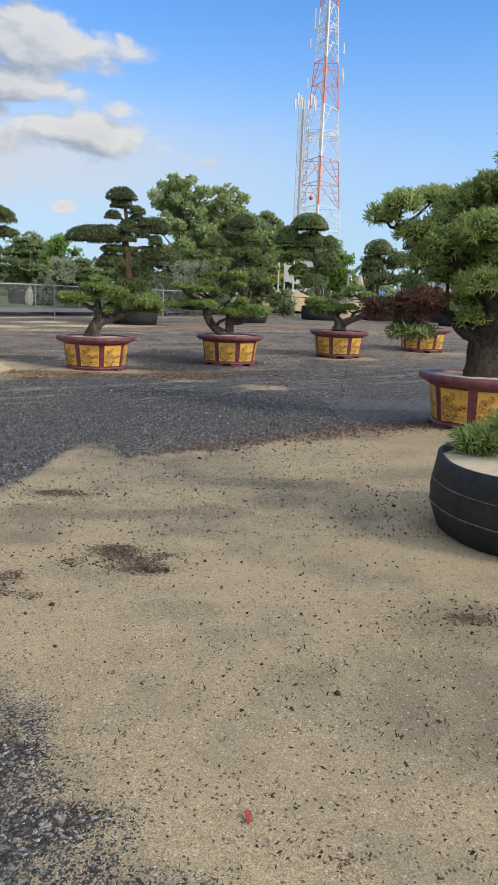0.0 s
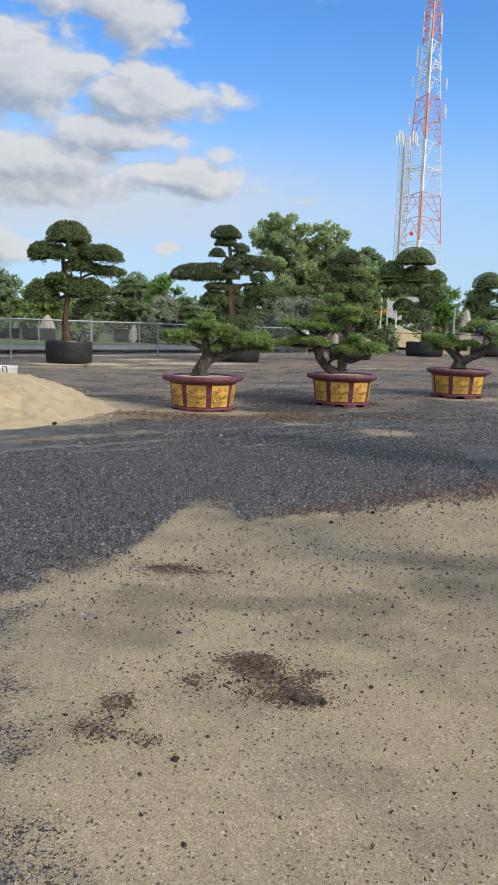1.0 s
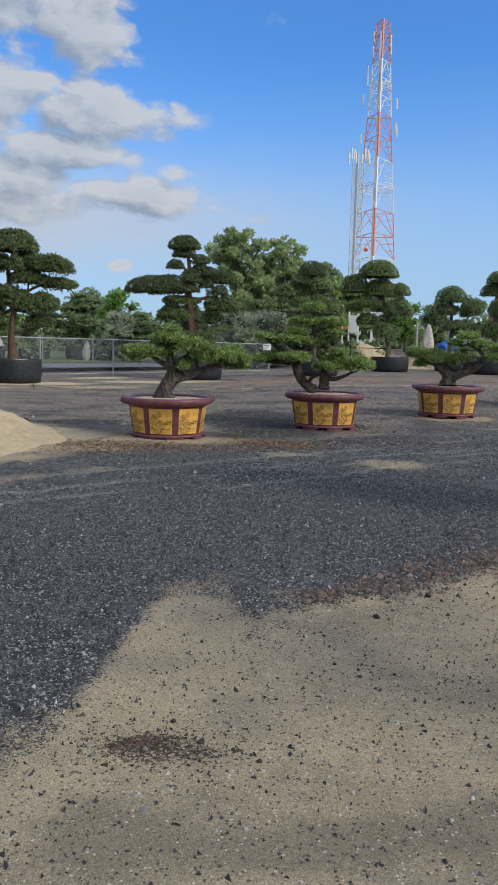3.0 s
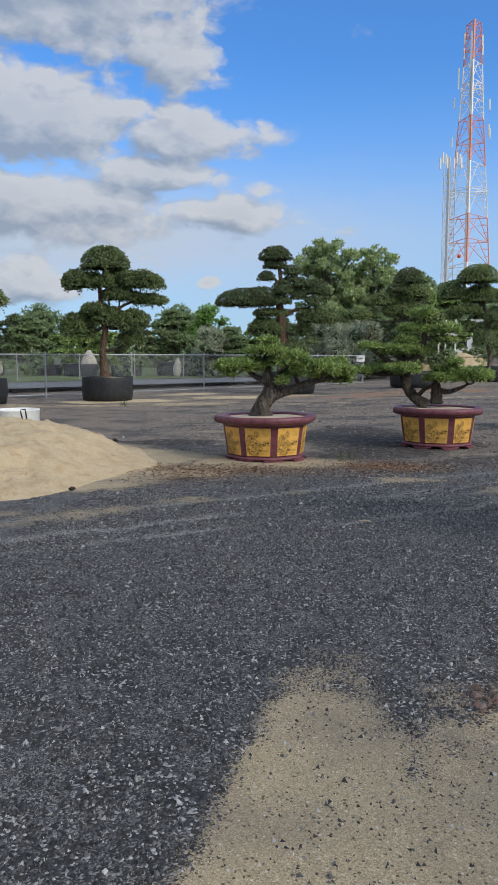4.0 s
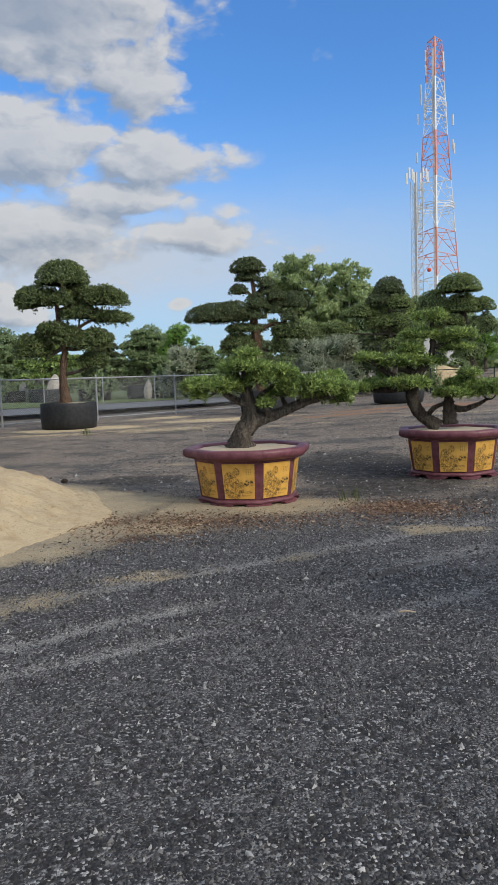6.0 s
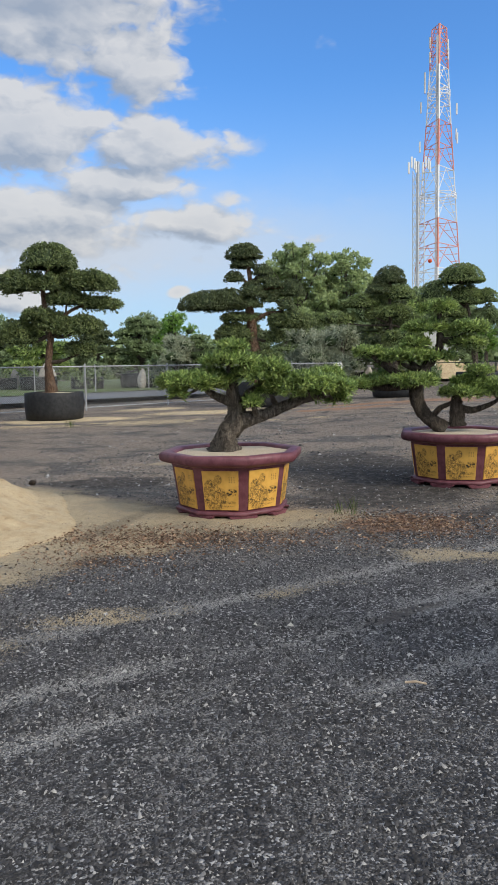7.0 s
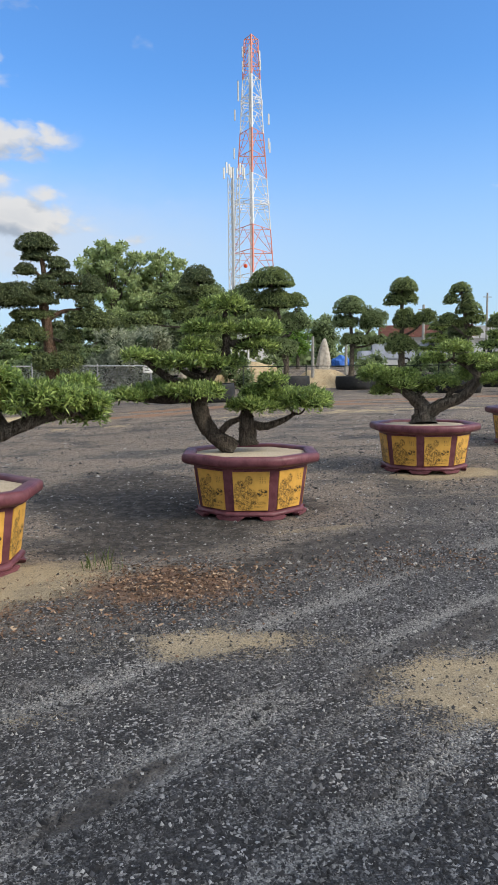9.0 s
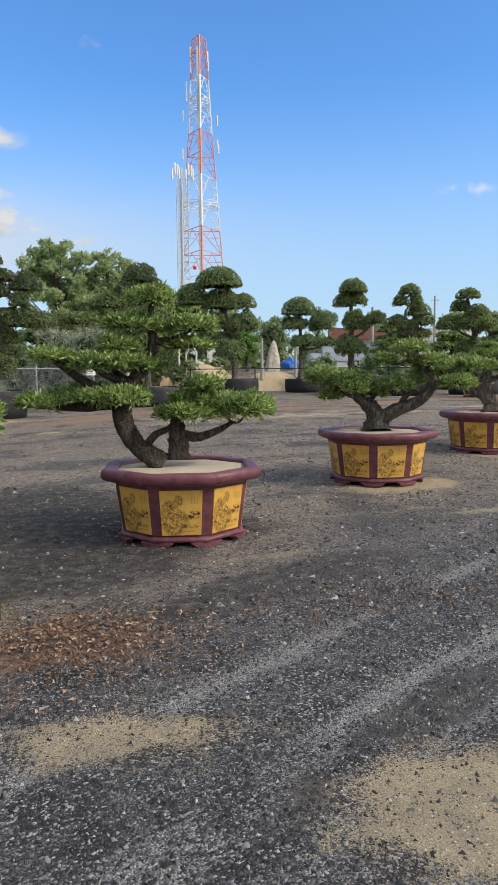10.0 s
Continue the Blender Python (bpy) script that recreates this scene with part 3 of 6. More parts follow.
# rotted-leaf spots on the near sand: centre and half sizes
SPOTS = [(-0.86, 4.72, 0.26, 0.17), (-0.72, 4.5, 0.27, 0.2), (-0.62, 4.38, 0.13, 0.1), (-0.55, 4.66, 0.12, 0.05), (-1.08, 4.52, 0.11, 0.1), (-1.38, 4.25, 0.13, 0.16), (-1.42, 4.06, 0.14, 0.11), (-1.22, 4.02, 0.11, 0.07), (-1.42, 6.02, 0.3, 0.12)]


def zones(x, y):
    """What covers the yard: sand, litter, rusty soil, dark soil and shadow, pale dust, moist and shaded sand; each 0 to
    1.
    """
    wob = (fbm(x * 0.9, y * 0.9, 2.0) - 0.5) * 0.9
    wob2 = (fbm(x * 2.7, y * 2.7, 8.0) - 0.5) * 0.5
    # edge of the near sand apron: gravel lies beyond it and to its left
    edge = np.interp(x, [-2.5, -2.05, -1.87, -1.72, -1.66, -1.54, -1.3, -1.1, -0.71, -0.03, 0.4, 0.9, 2.44, 6.0, 12.0],
                     [5.2, 6.05, 6.4, 7.2, 7.85, 8.05, 7.95, 7.62, 7.78, 8.05, 8.35, 8.6, 9.5, 11.0, 13.0])
    left = np.interp(y, [-3.0, 1.5, 2.0, 2.4, 2.9, 3.6, 4.2, 5.0, 5.6], [-0.2, -0.34, -0.5, -0.78, -1.15, -1.64, -2.0, -2.35, -2.65])
    apron = np.minimum(edge - y, (x - left) * 1.1)
    sand = np.clip(0.5 + (apron + wob2 * 1.0) * 0.9, 0, 1) * (1 - 0.12 * smooth((fbm(x * 1.1, y * 1.1, 61.0) - 0.52) * 5) * smooth((2.2 - apron) / 2.0))
    heap = ell(x, y, -6.45, 14.6, 3.6, 2.75)
    sand = np.maximum(sand, soft(heap + wob * 0.25, 5))
    for x0, y0, sx, sy, turn, k, top in (
        (-2.6, 15.35, 1.4, 0.72, 10, 1.1, 0.95), (-3.6, 14.6, 1.4, 0.75, 15, 1.1, 0.85), (-2.5, 14.95, 1.1, 0.45, 5, 1.1, 0.85), (-3.6, 15.2, 1.2, 0.55, 20, 1.0, 0.85), (0.72, 12.85, 0.55, 0.42, 15, 1.0, 0.82), (-1.72, 12.74, 0.26, 0.1, 30, 0.6, 0.5),
        (-0.50, 13.72, 0.6, 0.24, -8, 0.7, 0.74), (3.6, 19.45, 1.0, 0.45, 6, 2, 0.85), (-3.9, 11.3, 0.8, 0.28, 40, 0.9, 0.6), (-3.0, 12.15, 0.6, 0.18, 20, 0.8, 0.52), (-4.9, 11.1, 0.7, 0.22, 10, 0.8, 0.55), (-1.75, 12.75, 0.45, 0.14, 30, 0.8, 0.46),
        (6.6, 21.5, 1.1, 0.45, 0, 2, 0.85), (3.6, 17.8, 0.7, 0.14, 10, 1, 0.6), (-9.4, 30.3, 2.3, 1.1, 25, 1.5, 1.0), (-7.9, 35.8, 1.6, 0.9, 45, 1.2, 0.95), (-5.4, 33.4, 2.4, 1.1, 30, 1.2, 1.0),
        (-4.2, 34.2, 2.6, 0.7, 20, 1.2, 0.85), (-13.5, 26.0, 2.4, 0.8, 20, 1.3, 0.7), (-3.2, 18.8, 0.5, 0.14, 5, 1, 0.7), (-4.0, 19.6, 0.6, 0.16, 5, 1, 0.7),
        (0.6, 35.5, 2.6, 0.5, 10, 1.0, 0.6), (0.9, 16.65, 0.5, 0.12, 5, 1, 0.6),
    ):
        sand = np.maximum(sand, top * soft(ell(x, y, x0, y0, sx, sy, turn) + wob * 0.6, k))
    strip = np.exp(-(((y - 30.5 - 0.25 * x) / 1.6) ** 2)) * smooth((x + 16) / 4)
    sand = np.maximum(sand, 0.62 * strip * (fbm(x * 0.5, y * 0.8, 5.0) > 0.47))
    litter = np.zeros_like(x)
    for x0, y0, sx, sy, turn, top in ((-0.68, 15.0, 0.75, 0.6, 12, 0.78), (-2.8, 14.35, 1.5, 0.34, 8, 0.5), (-3.4, 13.5, 0.5, 0.35, 30, 0.6),
                                      (1.6, 15.2, 1.1, 0.3, 0, 0.35), (1.05, 3.78, 0.3, 0.12, -20, 0.6), (0.23, 3.25, 0.14, 0.07, 0, 0.5), (1.19, 5.8, 0.16, 0.07, 0, 0.55), (0.1, 2.15, 0.2, 0.1, 30, 0.4), (-0.15, 5.6, 0.2, 0.1, 0, 0.4)):
        litter = np.maximum(litter, top * np.clip(0.3 + ell(x, y, x0, y0, sx, sy, turn) + wob * 0.5, 0, 1))
    for x0, y0, sx, sy in SPOTS:
        litter = np.maximum(litter, 0.6 * np.clip(0.35 + 1.6 * ell(x, y, x0, y0, sx, sy) + wob2 * 1.1, 0, 1))
    rust = 0.9 * smooth((fbm(x * 0.6, y * 0.9, 71.0) - 0.3) * 3.0) * np.exp(-(((y - 34.3 - 0.35 * x) / 2.4) ** 2)) * smooth((x + 9) / 8)
    for x0, y0, sx, sy, turn, top in ((-0.68, 15.0, 0.85, 0.6, 12, 0.48), (-2.9, 14.2, 1.4, 0.35, 8, 0.34), (-3.5, 13.6, 0.6, 0.4, 30, 0.36)):
        rust = np.maximum(rust, top * soft(ell(x, y, x0, y0, sx, sy, turn) + wob * 0.8, 1.2))
    rust = np.maximum(rust, 0.5 * soft(ell(x, y, 1.6, 9.0, 1.7, 0.4, 28), 1.5))
    # dark soil; patches left of the second planter also carry its tree's painted shadow
    dark = np.zeros_like(x)
    for x0, y0, sx, sy, turn, top in ((1.1, 16.0, 1.3, 0.42, 24, 1.0), (0.35, 15.55, 0.8, 0.3, 20, 1.0), (-1.35, 16.3, 0.6, 0.5, 0, 0.8), (-0.6, 16.6, 0.9, 0.5, 10, 0.9), (-0.9, 18.4, 1.3, 2.4, 10, 0.9), (-4.6, 17.6, 1.2, 0.5, 15, 0.8), (0.5, 18.0, 0.9, 0.8, 0, 0.6), (0.7, 13.4, 1.1, 0.16, 36, 0.75), (-1.05, 12.3, 0.5, 0.1, 38, 0.7), (0.2, 4.1, 0.35, 0.2, 20, 0.3)):
        dark = np.maximum(dark, top * soft(ell(x, y, x0, y0, sx, sy, turn) + wob * 0.6, 1.6))
    # pale wheel lines of fine stuff across the gravel
    dust = np.zeros_like(x)
    for k, (a, b, wd) in enumerate(((11.77, 0.71, 0.10), (11.62, 0.71, 0.07), (11.26, 0.70, 0.09), (10.74, 0.70, 0.11), (12.68, 0.71, 0.13))):
        d = (y - (a + b * (x + 2.0) + wob * 0.22 + wob2 * 0.12)) / wd
        dust = np.maximum(dust, (0.95 if k < 2 else 0.88) * np.exp(-d * d) * smooth((fbm(x * 0.6, y * 0.6, 11.0 + k) - (0.25 if k < 2 else 0.34)) * 4))
    far = smooth((y - 0.55 * np.clip(x + 2.0, 0, 9) - 13.2) / 4.0)
    dust = np.maximum(dust, far * 0.4 * smooth((fbm(x * 0.35, y * 0.35, 21.0) - 0.32) * 3.0))
    dark = np.maximum(dark, far * 0.36 * smooth((fbm(x * 0.5 + 9, y * 0.6, 31.0) - 0.47) * 4.0))
    dark = dark * (1 - np.clip(sand, 0, 1))
    # darkened sand: moist patches, plus tree shade put in at the near right
    damp_shade = np.zeros_like(x)
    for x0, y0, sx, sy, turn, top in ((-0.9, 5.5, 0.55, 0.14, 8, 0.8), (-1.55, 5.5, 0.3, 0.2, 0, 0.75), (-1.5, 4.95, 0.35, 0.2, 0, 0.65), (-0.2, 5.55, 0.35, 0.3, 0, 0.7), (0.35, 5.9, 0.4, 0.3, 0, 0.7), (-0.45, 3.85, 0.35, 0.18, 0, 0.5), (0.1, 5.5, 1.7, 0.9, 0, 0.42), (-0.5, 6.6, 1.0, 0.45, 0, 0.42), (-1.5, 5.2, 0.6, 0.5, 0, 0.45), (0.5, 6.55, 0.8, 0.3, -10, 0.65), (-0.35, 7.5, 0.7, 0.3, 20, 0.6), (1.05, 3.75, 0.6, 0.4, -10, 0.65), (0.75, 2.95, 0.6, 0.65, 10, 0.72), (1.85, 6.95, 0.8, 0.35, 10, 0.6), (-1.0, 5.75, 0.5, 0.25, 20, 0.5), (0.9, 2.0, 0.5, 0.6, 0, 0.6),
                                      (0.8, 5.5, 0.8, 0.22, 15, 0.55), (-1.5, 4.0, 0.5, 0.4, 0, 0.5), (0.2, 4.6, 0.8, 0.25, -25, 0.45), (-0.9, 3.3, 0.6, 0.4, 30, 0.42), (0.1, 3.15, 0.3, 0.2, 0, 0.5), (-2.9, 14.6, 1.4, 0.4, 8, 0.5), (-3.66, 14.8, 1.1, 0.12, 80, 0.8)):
        damp_shade = np.maximum(damp_shade, top * soft(ell(x, y, x0, y0, sx, sy, turn) + wob * 0.7, 0.9))
    return sand, litter, rust, dark, dust, damp_shade


def axis_steps(parts, far_lo, far_hi, grow=1.16):
    """Grid lines along one axis: stretches (from, to, step), then growing steps out to the horizon."""
    mid = [v for a, b, d in parts for v in np.arange(a, b - d * 0.5, d)] + [parts[-1][1]]
    out, d, x = [], parts[-1][2], mid[-1]
    while x < far_hi:
        d *= grow
        x += d
        out.append(x)
    back, d, x = [], parts[0][2], mid[0]
    while x > far_lo:
        d *= grow
        x -= d
        back.append(x)
    return np.array(back[::-1] + mid + out)


def make_ground():
    xs = axis_steps([(-15.0, -5.0, 0.22), (-5.0, 3.5, 0.085), (3.5, 9.0, 0.22)], -1500, 1500)
    ys = axis_steps([(1.0, 18.0, 0.085), (18.0, 44.0, 0.25)], -800, 3000)
    X, Y = np.meshgrid(xs, ys)
    sand, litter, rust, dark, dust, damp_shade = zones(X, Y)
    near = smooth((30 - np.abs(Y - 10)) / 10) * smooth((25 - np.abs(X)) / 10)
    rough = (fbm(X * 1.3, Y * 1.3, 40.0, 3) - 0.5) * 0.035 + (fbm(X * 7, Y * 7, 44.0, 2) - 0.5) * 0.016 * (1.15 - sand)
    Z = ground_z(X, Y) + near * (rough - dust * 0.022 + litter * 0.006)
    nx, ny = len(xs), len(ys)
    v = np.stack([X, Y, Z], -1).reshape(-1, 3)
    i, j = np.meshgrid(np.arange(ny - 1), np.arange(nx - 1), indexing="ij")
    q = i * nx + j
    f = np.stack([q, q + 1, q + nx + 1, q + nx], -1).reshape(-1, 4)
    me = mesh_of("ground", v, f, True)
    for key, arr in (("sand", sand), ("litter", litter), ("rust", rust), ("dark", dark), ("dust", dust), ("damp_shade", damp_shade)):
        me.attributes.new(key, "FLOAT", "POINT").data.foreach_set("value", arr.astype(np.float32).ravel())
    return tagged(part("ground", me, GROUND), "grey crushed-asphalt yard with tan sand patches and leaf litter", "ground", kind="structure")


make_ground()

# road behind the fence, its kerb line and the verge beyond; the fence runs along FENCE_DIR
FENCE_AT, FENCE_DIR = Vector((-7.85, 38.6, 0.0)), Vector((0.63, 0.776, 0.0)).normalized()
FENCE_OUT = Vector((-FENCE_DIR.y, FENCE_DIR.x, 0.0))
FENCE_TURN = math.degrees(math.atan2(FENCE_DIR.y, FENCE_DIR.x))


def band(name, a, b, off0, off1, z, mat, label, category):
    bm = bmesh.new()
    cols = []
    for k in range(25):
        s = a + (b - a) * k / 24
        p = FENCE_AT + FENCE_DIR * s
        row = [bm.verts.new(p + FENCE_OUT * (off0 + (off1 - off0) * i / 4) + Vector((0, 0, z + 0.03 * math.sin(i / 4 * math.pi)))) for i in range(5)]
        cols.append(row)
    for r0, r1 in zip(cols, cols[1:]):
        for i in range(4):
            bm.faces.new((r0[i], r1[i], r1[i + 1], r0[i + 1]))
    return tagged(part(name, bm, mat), label, category, kind="structure")


band("road", -60, 75, 4.2, 12.2, 0.23, ROAD, "pale grey worn asphalt road behind the fence", "road")
band("grass_verge", -60, 75, 12.4, 60, 0.26, VERGE, "mown green grass verge beyond the road", "verge")

# ---- foliage ----


def tufts_on(rng, centre, radii, count, per, length, width, spread=(0.35, 1.2), low=-0.35, lump=0.16, fill=0.72, dome=False):
    """Leaves in rosettes over a lumpy ellipsoid: quads (base, side, tip, side)."""
    d = rng.normal(size=(int(count * 1.9) + 8, 3))
    d /= np.linalg.norm(d, axis=1)[:, None]
    d = d[d[:, 2] > low + rng.normal(size=len(d)) * 0.18][:count]
    lobes = rng.normal(size=(7, 3))
    lobes /= np.linalg.norm(lobes, axis=1)[:, None]
    r = 1 + lump * (np.max(d @ lobes.T, axis=1) * 2 - 1.2)
    u = fill + (1 - fill) * rng.random(len(d)) ** 0.6
    radii = np.asarray(radii)
    q = d * (r * u)[:, None]
    if dome:
        q[:, 2] = np.where(q[:, 2] > 0, q[:, 2] * 1.62, q[:, 2] * 0.3) - 0.62
    pos = np.asarray(centre) + q * radii
    ax = d / radii * radii.mean() + np.array([0, 0, 0.75])
    ax += rng.normal(size=ax.shape) * 0.35
    ax /= np.linalg.norm(ax, axis=1)[:, None]
    n = len(d)
    pos, ax = np.repeat(pos, per, 0), np.repeat(ax, per, 0)
    ref = rng.normal(size=ax.shape)
    side = np.cross(ax, ref)
    side /= np.linalg.norm(side, axis=1)[:, None] + 1e-9
    th = rng.uniform(spread[0], spread[1], len(ax))[:, None]
    way = ax * np.cos(th) + side * np.sin(th)
    wid = np.cross(way, ax)
    wid /= np.linalg.norm(wid, axis=1)[:, None] + 1e-9
    ln = length * rng.uniform(0.6, 1.2, len(ax))[:, None]
    base = pos + rng.normal(size=pos.shape) * length * 0.22
    m = base + way * ln * 0.5
    tip = base + way * ln + np.array([0, 0, -0.10]) * ln
    hw = wid * width * 0.5
    v = np.stack([base, m - hw, tip, m + hw], 1).reshape(-1, 3)
    f = np.arange(len(v)).reshape(-1, 4)
    return v, f


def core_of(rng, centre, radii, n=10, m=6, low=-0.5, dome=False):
    """A rough solid filler in a foliage clump; the inner shade is its dark colour."""
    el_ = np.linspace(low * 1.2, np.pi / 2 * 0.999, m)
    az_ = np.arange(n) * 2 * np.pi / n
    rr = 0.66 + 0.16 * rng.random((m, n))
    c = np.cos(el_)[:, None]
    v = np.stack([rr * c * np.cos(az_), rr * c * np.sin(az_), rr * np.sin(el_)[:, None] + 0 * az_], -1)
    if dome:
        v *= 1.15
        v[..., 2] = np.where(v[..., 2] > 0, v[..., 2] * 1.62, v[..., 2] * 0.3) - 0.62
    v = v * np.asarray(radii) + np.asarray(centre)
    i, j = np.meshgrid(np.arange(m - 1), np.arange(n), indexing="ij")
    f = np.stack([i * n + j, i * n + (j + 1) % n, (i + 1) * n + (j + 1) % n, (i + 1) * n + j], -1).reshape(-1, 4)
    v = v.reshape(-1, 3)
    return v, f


def pad_mesh(rng, r, ry, h, density, per, length, width, lumps=5, low=-0.35, dome=False):
    """A clipped cloud of leaves round the origin: one flat-bottomed dome, or lumps of several sizes that overlap."""
    centres = [((0.0, 0.0, 0.0), (r * 0.84, ry * 0.84, h * 0.82))]
    if dome:
        centres = [((0.0, 0.0, 0.0), (r * 0.93, ry * 0.93, h))]
        lumps = 4
    for k in range(lumps):
        a = 2 * math.pi * (k * 0.382 + rng.random() * 0.14)
        q = 0.74 * math.sqrt((k + 0.7) / lumps) * rng.uniform(0.9, 1.1)
        s = rng.uniform(0.26, 0.42)
        z = h * (0.34 * (1 - q * q * 1.8) + rng.uniform(-0.2, 0.24))
        if dome:
            q, s, z = q * 0.8, s * 0.85, h * (0.55 - q * q * 1.6)
        centres.append(((math.cos(a) * r * q, math.sin(a) * ry * q, z), (r * s, ry * s, h * rng.uniform(0.42, 0.7))))
    vs, cv, cf, coff = [], [], [], 0
    for n, (c, rad) in enumerate(centres):
        body = dome and n == 0
        area = math.pi * rad[0] * rad[1] * 1.5 + math.pi * (rad[0] + rad[1]) * rad[2]
        v, f = tufts_on(rng, c, rad, max(6, int(area * density)), per, length, width, low=low, dome=body, lump=0.06 if body else 0.16, fill=0.9 if body else 0.72)
        keep = np.ones(len(v) // 4, bool)
        mid = v.reshape(-1, 4, 3)[:, 1]
        for c2, rad2 in centres:
            if c2 is not c:
                keep &= (((mid - np.array(c2)) / np.array(rad2)) ** 2).sum(1) > 0.42
        v = v.reshape(-1, 4, 3)[keep].reshape(-1, 3)
        vs.append(v)
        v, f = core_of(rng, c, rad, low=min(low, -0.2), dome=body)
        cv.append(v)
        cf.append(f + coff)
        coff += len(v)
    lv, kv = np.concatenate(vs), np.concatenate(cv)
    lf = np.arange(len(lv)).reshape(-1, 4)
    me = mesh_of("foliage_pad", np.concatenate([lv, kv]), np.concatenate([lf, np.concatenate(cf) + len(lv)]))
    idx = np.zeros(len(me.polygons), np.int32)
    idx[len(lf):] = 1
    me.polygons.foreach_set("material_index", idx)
    return me


def limb_mesh(rng, pts, sides=12, knobs=0.10, sub=6):
    """A tapered, knobbly limb along points (x, y, z, radius)."""
    pts = np.array(pts, float)
    k = len(pts)
    ext = np.vstack([2 * pts[0] - pts[1], pts, 2 * pts[-1] - pts[-2]])
    line = []
    for i in range(k - 1):
        p0, p1, p2, p3 = ext[i:i + 4]
        for t in np.arange(sub) / sub:
            line.append(0.5 * (2 * p1 + (p2 - p0) * t + (2 * p0 - 5 * p1 + 4 * p2 - p3) * t**2 + (3 * p1 - p0 - 3 * p2 + p3) * t**3))
    line.append(pts[-1])
    line = np.array(line)
    tan = np.gradient(line[:, :3], axis=0)
    tan /= np.linalg.norm(tan, axis=1)[:, None] + 1e-9
    ref = np.array([0.0, 1.0, 0.15])
    s = np.cross(tan, ref)
    s /= np.linalg.norm(s, axis=1)[:, None] + 1e-9
    b = np.cross(s, tan)
    ang = np.arange(sides) * 2 * np.pi / sides
    n = len(line)
    ridge = 1 + knobs * np.sin(ang * 3 + rng.random() * 6)[None, :] * np.linspace(1, 0.4, n)[:, None] + knobs * rng.normal(size=(n, sides)) * 0.55
    rad = np.maximum(line[:, 3], 0.004)[:, None] * ridge
    v = line[:, None, :3] + rad[..., None] * (np.cos(ang)[None, :, None] * s[:, None] + np.sin(ang)[None, :, None] * b[:, None])
    v = np.vstack([v.reshape(-1, 3), line[-1:, :3]])
    i, j = np.meshgrid(np.arange(n - 1), np.arange(sides), indexing="ij")
    f = np.stack([i * sides + j, i * sides + (j + 1) % sides, (i + 1) * sides + (j + 1) % sides, (i + 1) * sides + j], -1).reshape(-1, 4)
    return mesh_of("limb", v, f, True)


def cloud_tree(seed, at, turn, limbs, pads, label, leaf=LEAF, bark=BARK, density=600, per=9, length=0.072, width=0.0165, depth=0.75, group="", category="tree", name="pruned_tree", roots=0.0, twigs=True, leaf_by=None, lumps=8, tight=0.4, flat_k=1.0, low=-0.12, core=CORE, bushy=False, back=(), dome=()):
    """A tree trained into foliage pads. limbs: chains of (x, z, radius); pads: (x, z, half width, half height), both round the foot."""
    rng = np.random.default_rng(seed)
    root = thing(name, pose(*at, 0, 0, turn), label, category, group)
    ends = []
    for k, chain in enumerate(limbs):
        lean = rng.uniform(-0.25, 0.25) if k else 0.04
        pts = []
        for i, (x, z, r) in enumerate(chain):
            pts.append((x, lean * i * 0.25 * r * 6 + (rng.uniform(-0.5, 0.5) * r if k == 0 and i else 0), z, r))
        if k == 0 and roots:
            x, y, z, r = pts[0]
            pts[0] = (x, y, z - roots, r * 1.25)
        part("trunk" if k == 0 else "branch", limb_mesh(rng, pts, 16 if density > 200 else 9, 0.19 if k == 0 else 0.13), bark, root)
        ends += [np.array(p) for p in pts[1:]]
    wide = max(abs(p[0]) for p in pads)
    deep = min(0.3, 0.2 * wide) if not bushy else 0.36 * wide
    for k, (x, z, r, h) in enumerate(pads):
        y = rng.uniform(-1, 1) * deep if abs(x) < 0.95 * wide or k > 0 else 0.0
        y += r * depth * 0.75 if k in back else 0.0
        me = pad_mesh(rng, max(0.08, r - length * tight), (r - length * tight) * depth, max(0.04, h * flat_k - length * tight * 0.9), density, per, length, width, lumps=lumps, low=low, dome=k in dome)
        mat_leaf = (leaf_by or {}).get(k, leaf)
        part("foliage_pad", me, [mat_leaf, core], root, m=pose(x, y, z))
        if twigs and ends:
            e = min(ends, key=lambda p: (p[0] - x) ** 2 + (p[1] - y) ** 2 + 1.6 * max(0, p[2] - z + h * 0.3) ** 2 + 0.7 * (p[2] - z) ** 2)
            r0 = min(e[3] * 0.7, 0.05 + r * 0.03)
            midp = ((e[0] + x) / 2 + rng.uniform(-0.05, 0.05) * r, (e[1] + y) / 2, (e[2] + z) / 2 - h * 0.25, r0 * 0.8)
            part("branch", limb_mesh(rng, [(e[0], e[1], e[2], r0), midp, (x, y, z - h * 0.05, r0 * 0.45)], 8, 0.1, 4), BARK_DARK if bark is BARK_RED else bark, root)
    return root

# ---- octagonal glazed planters ----


def octagon(profile, smooth_=False):
    """An eight-sided shell; profile gives (distance of a face from the axis, height)."""
    f = 1 / math.cos(math.pi / 8)
    v, q = lathe([(a * f, z) for a, z in profile], 8, math.pi / 8 - math.pi / 2)
    return v, q


PANEL_LEAN = math.degrees(math.atan2(0.045, 0.43))


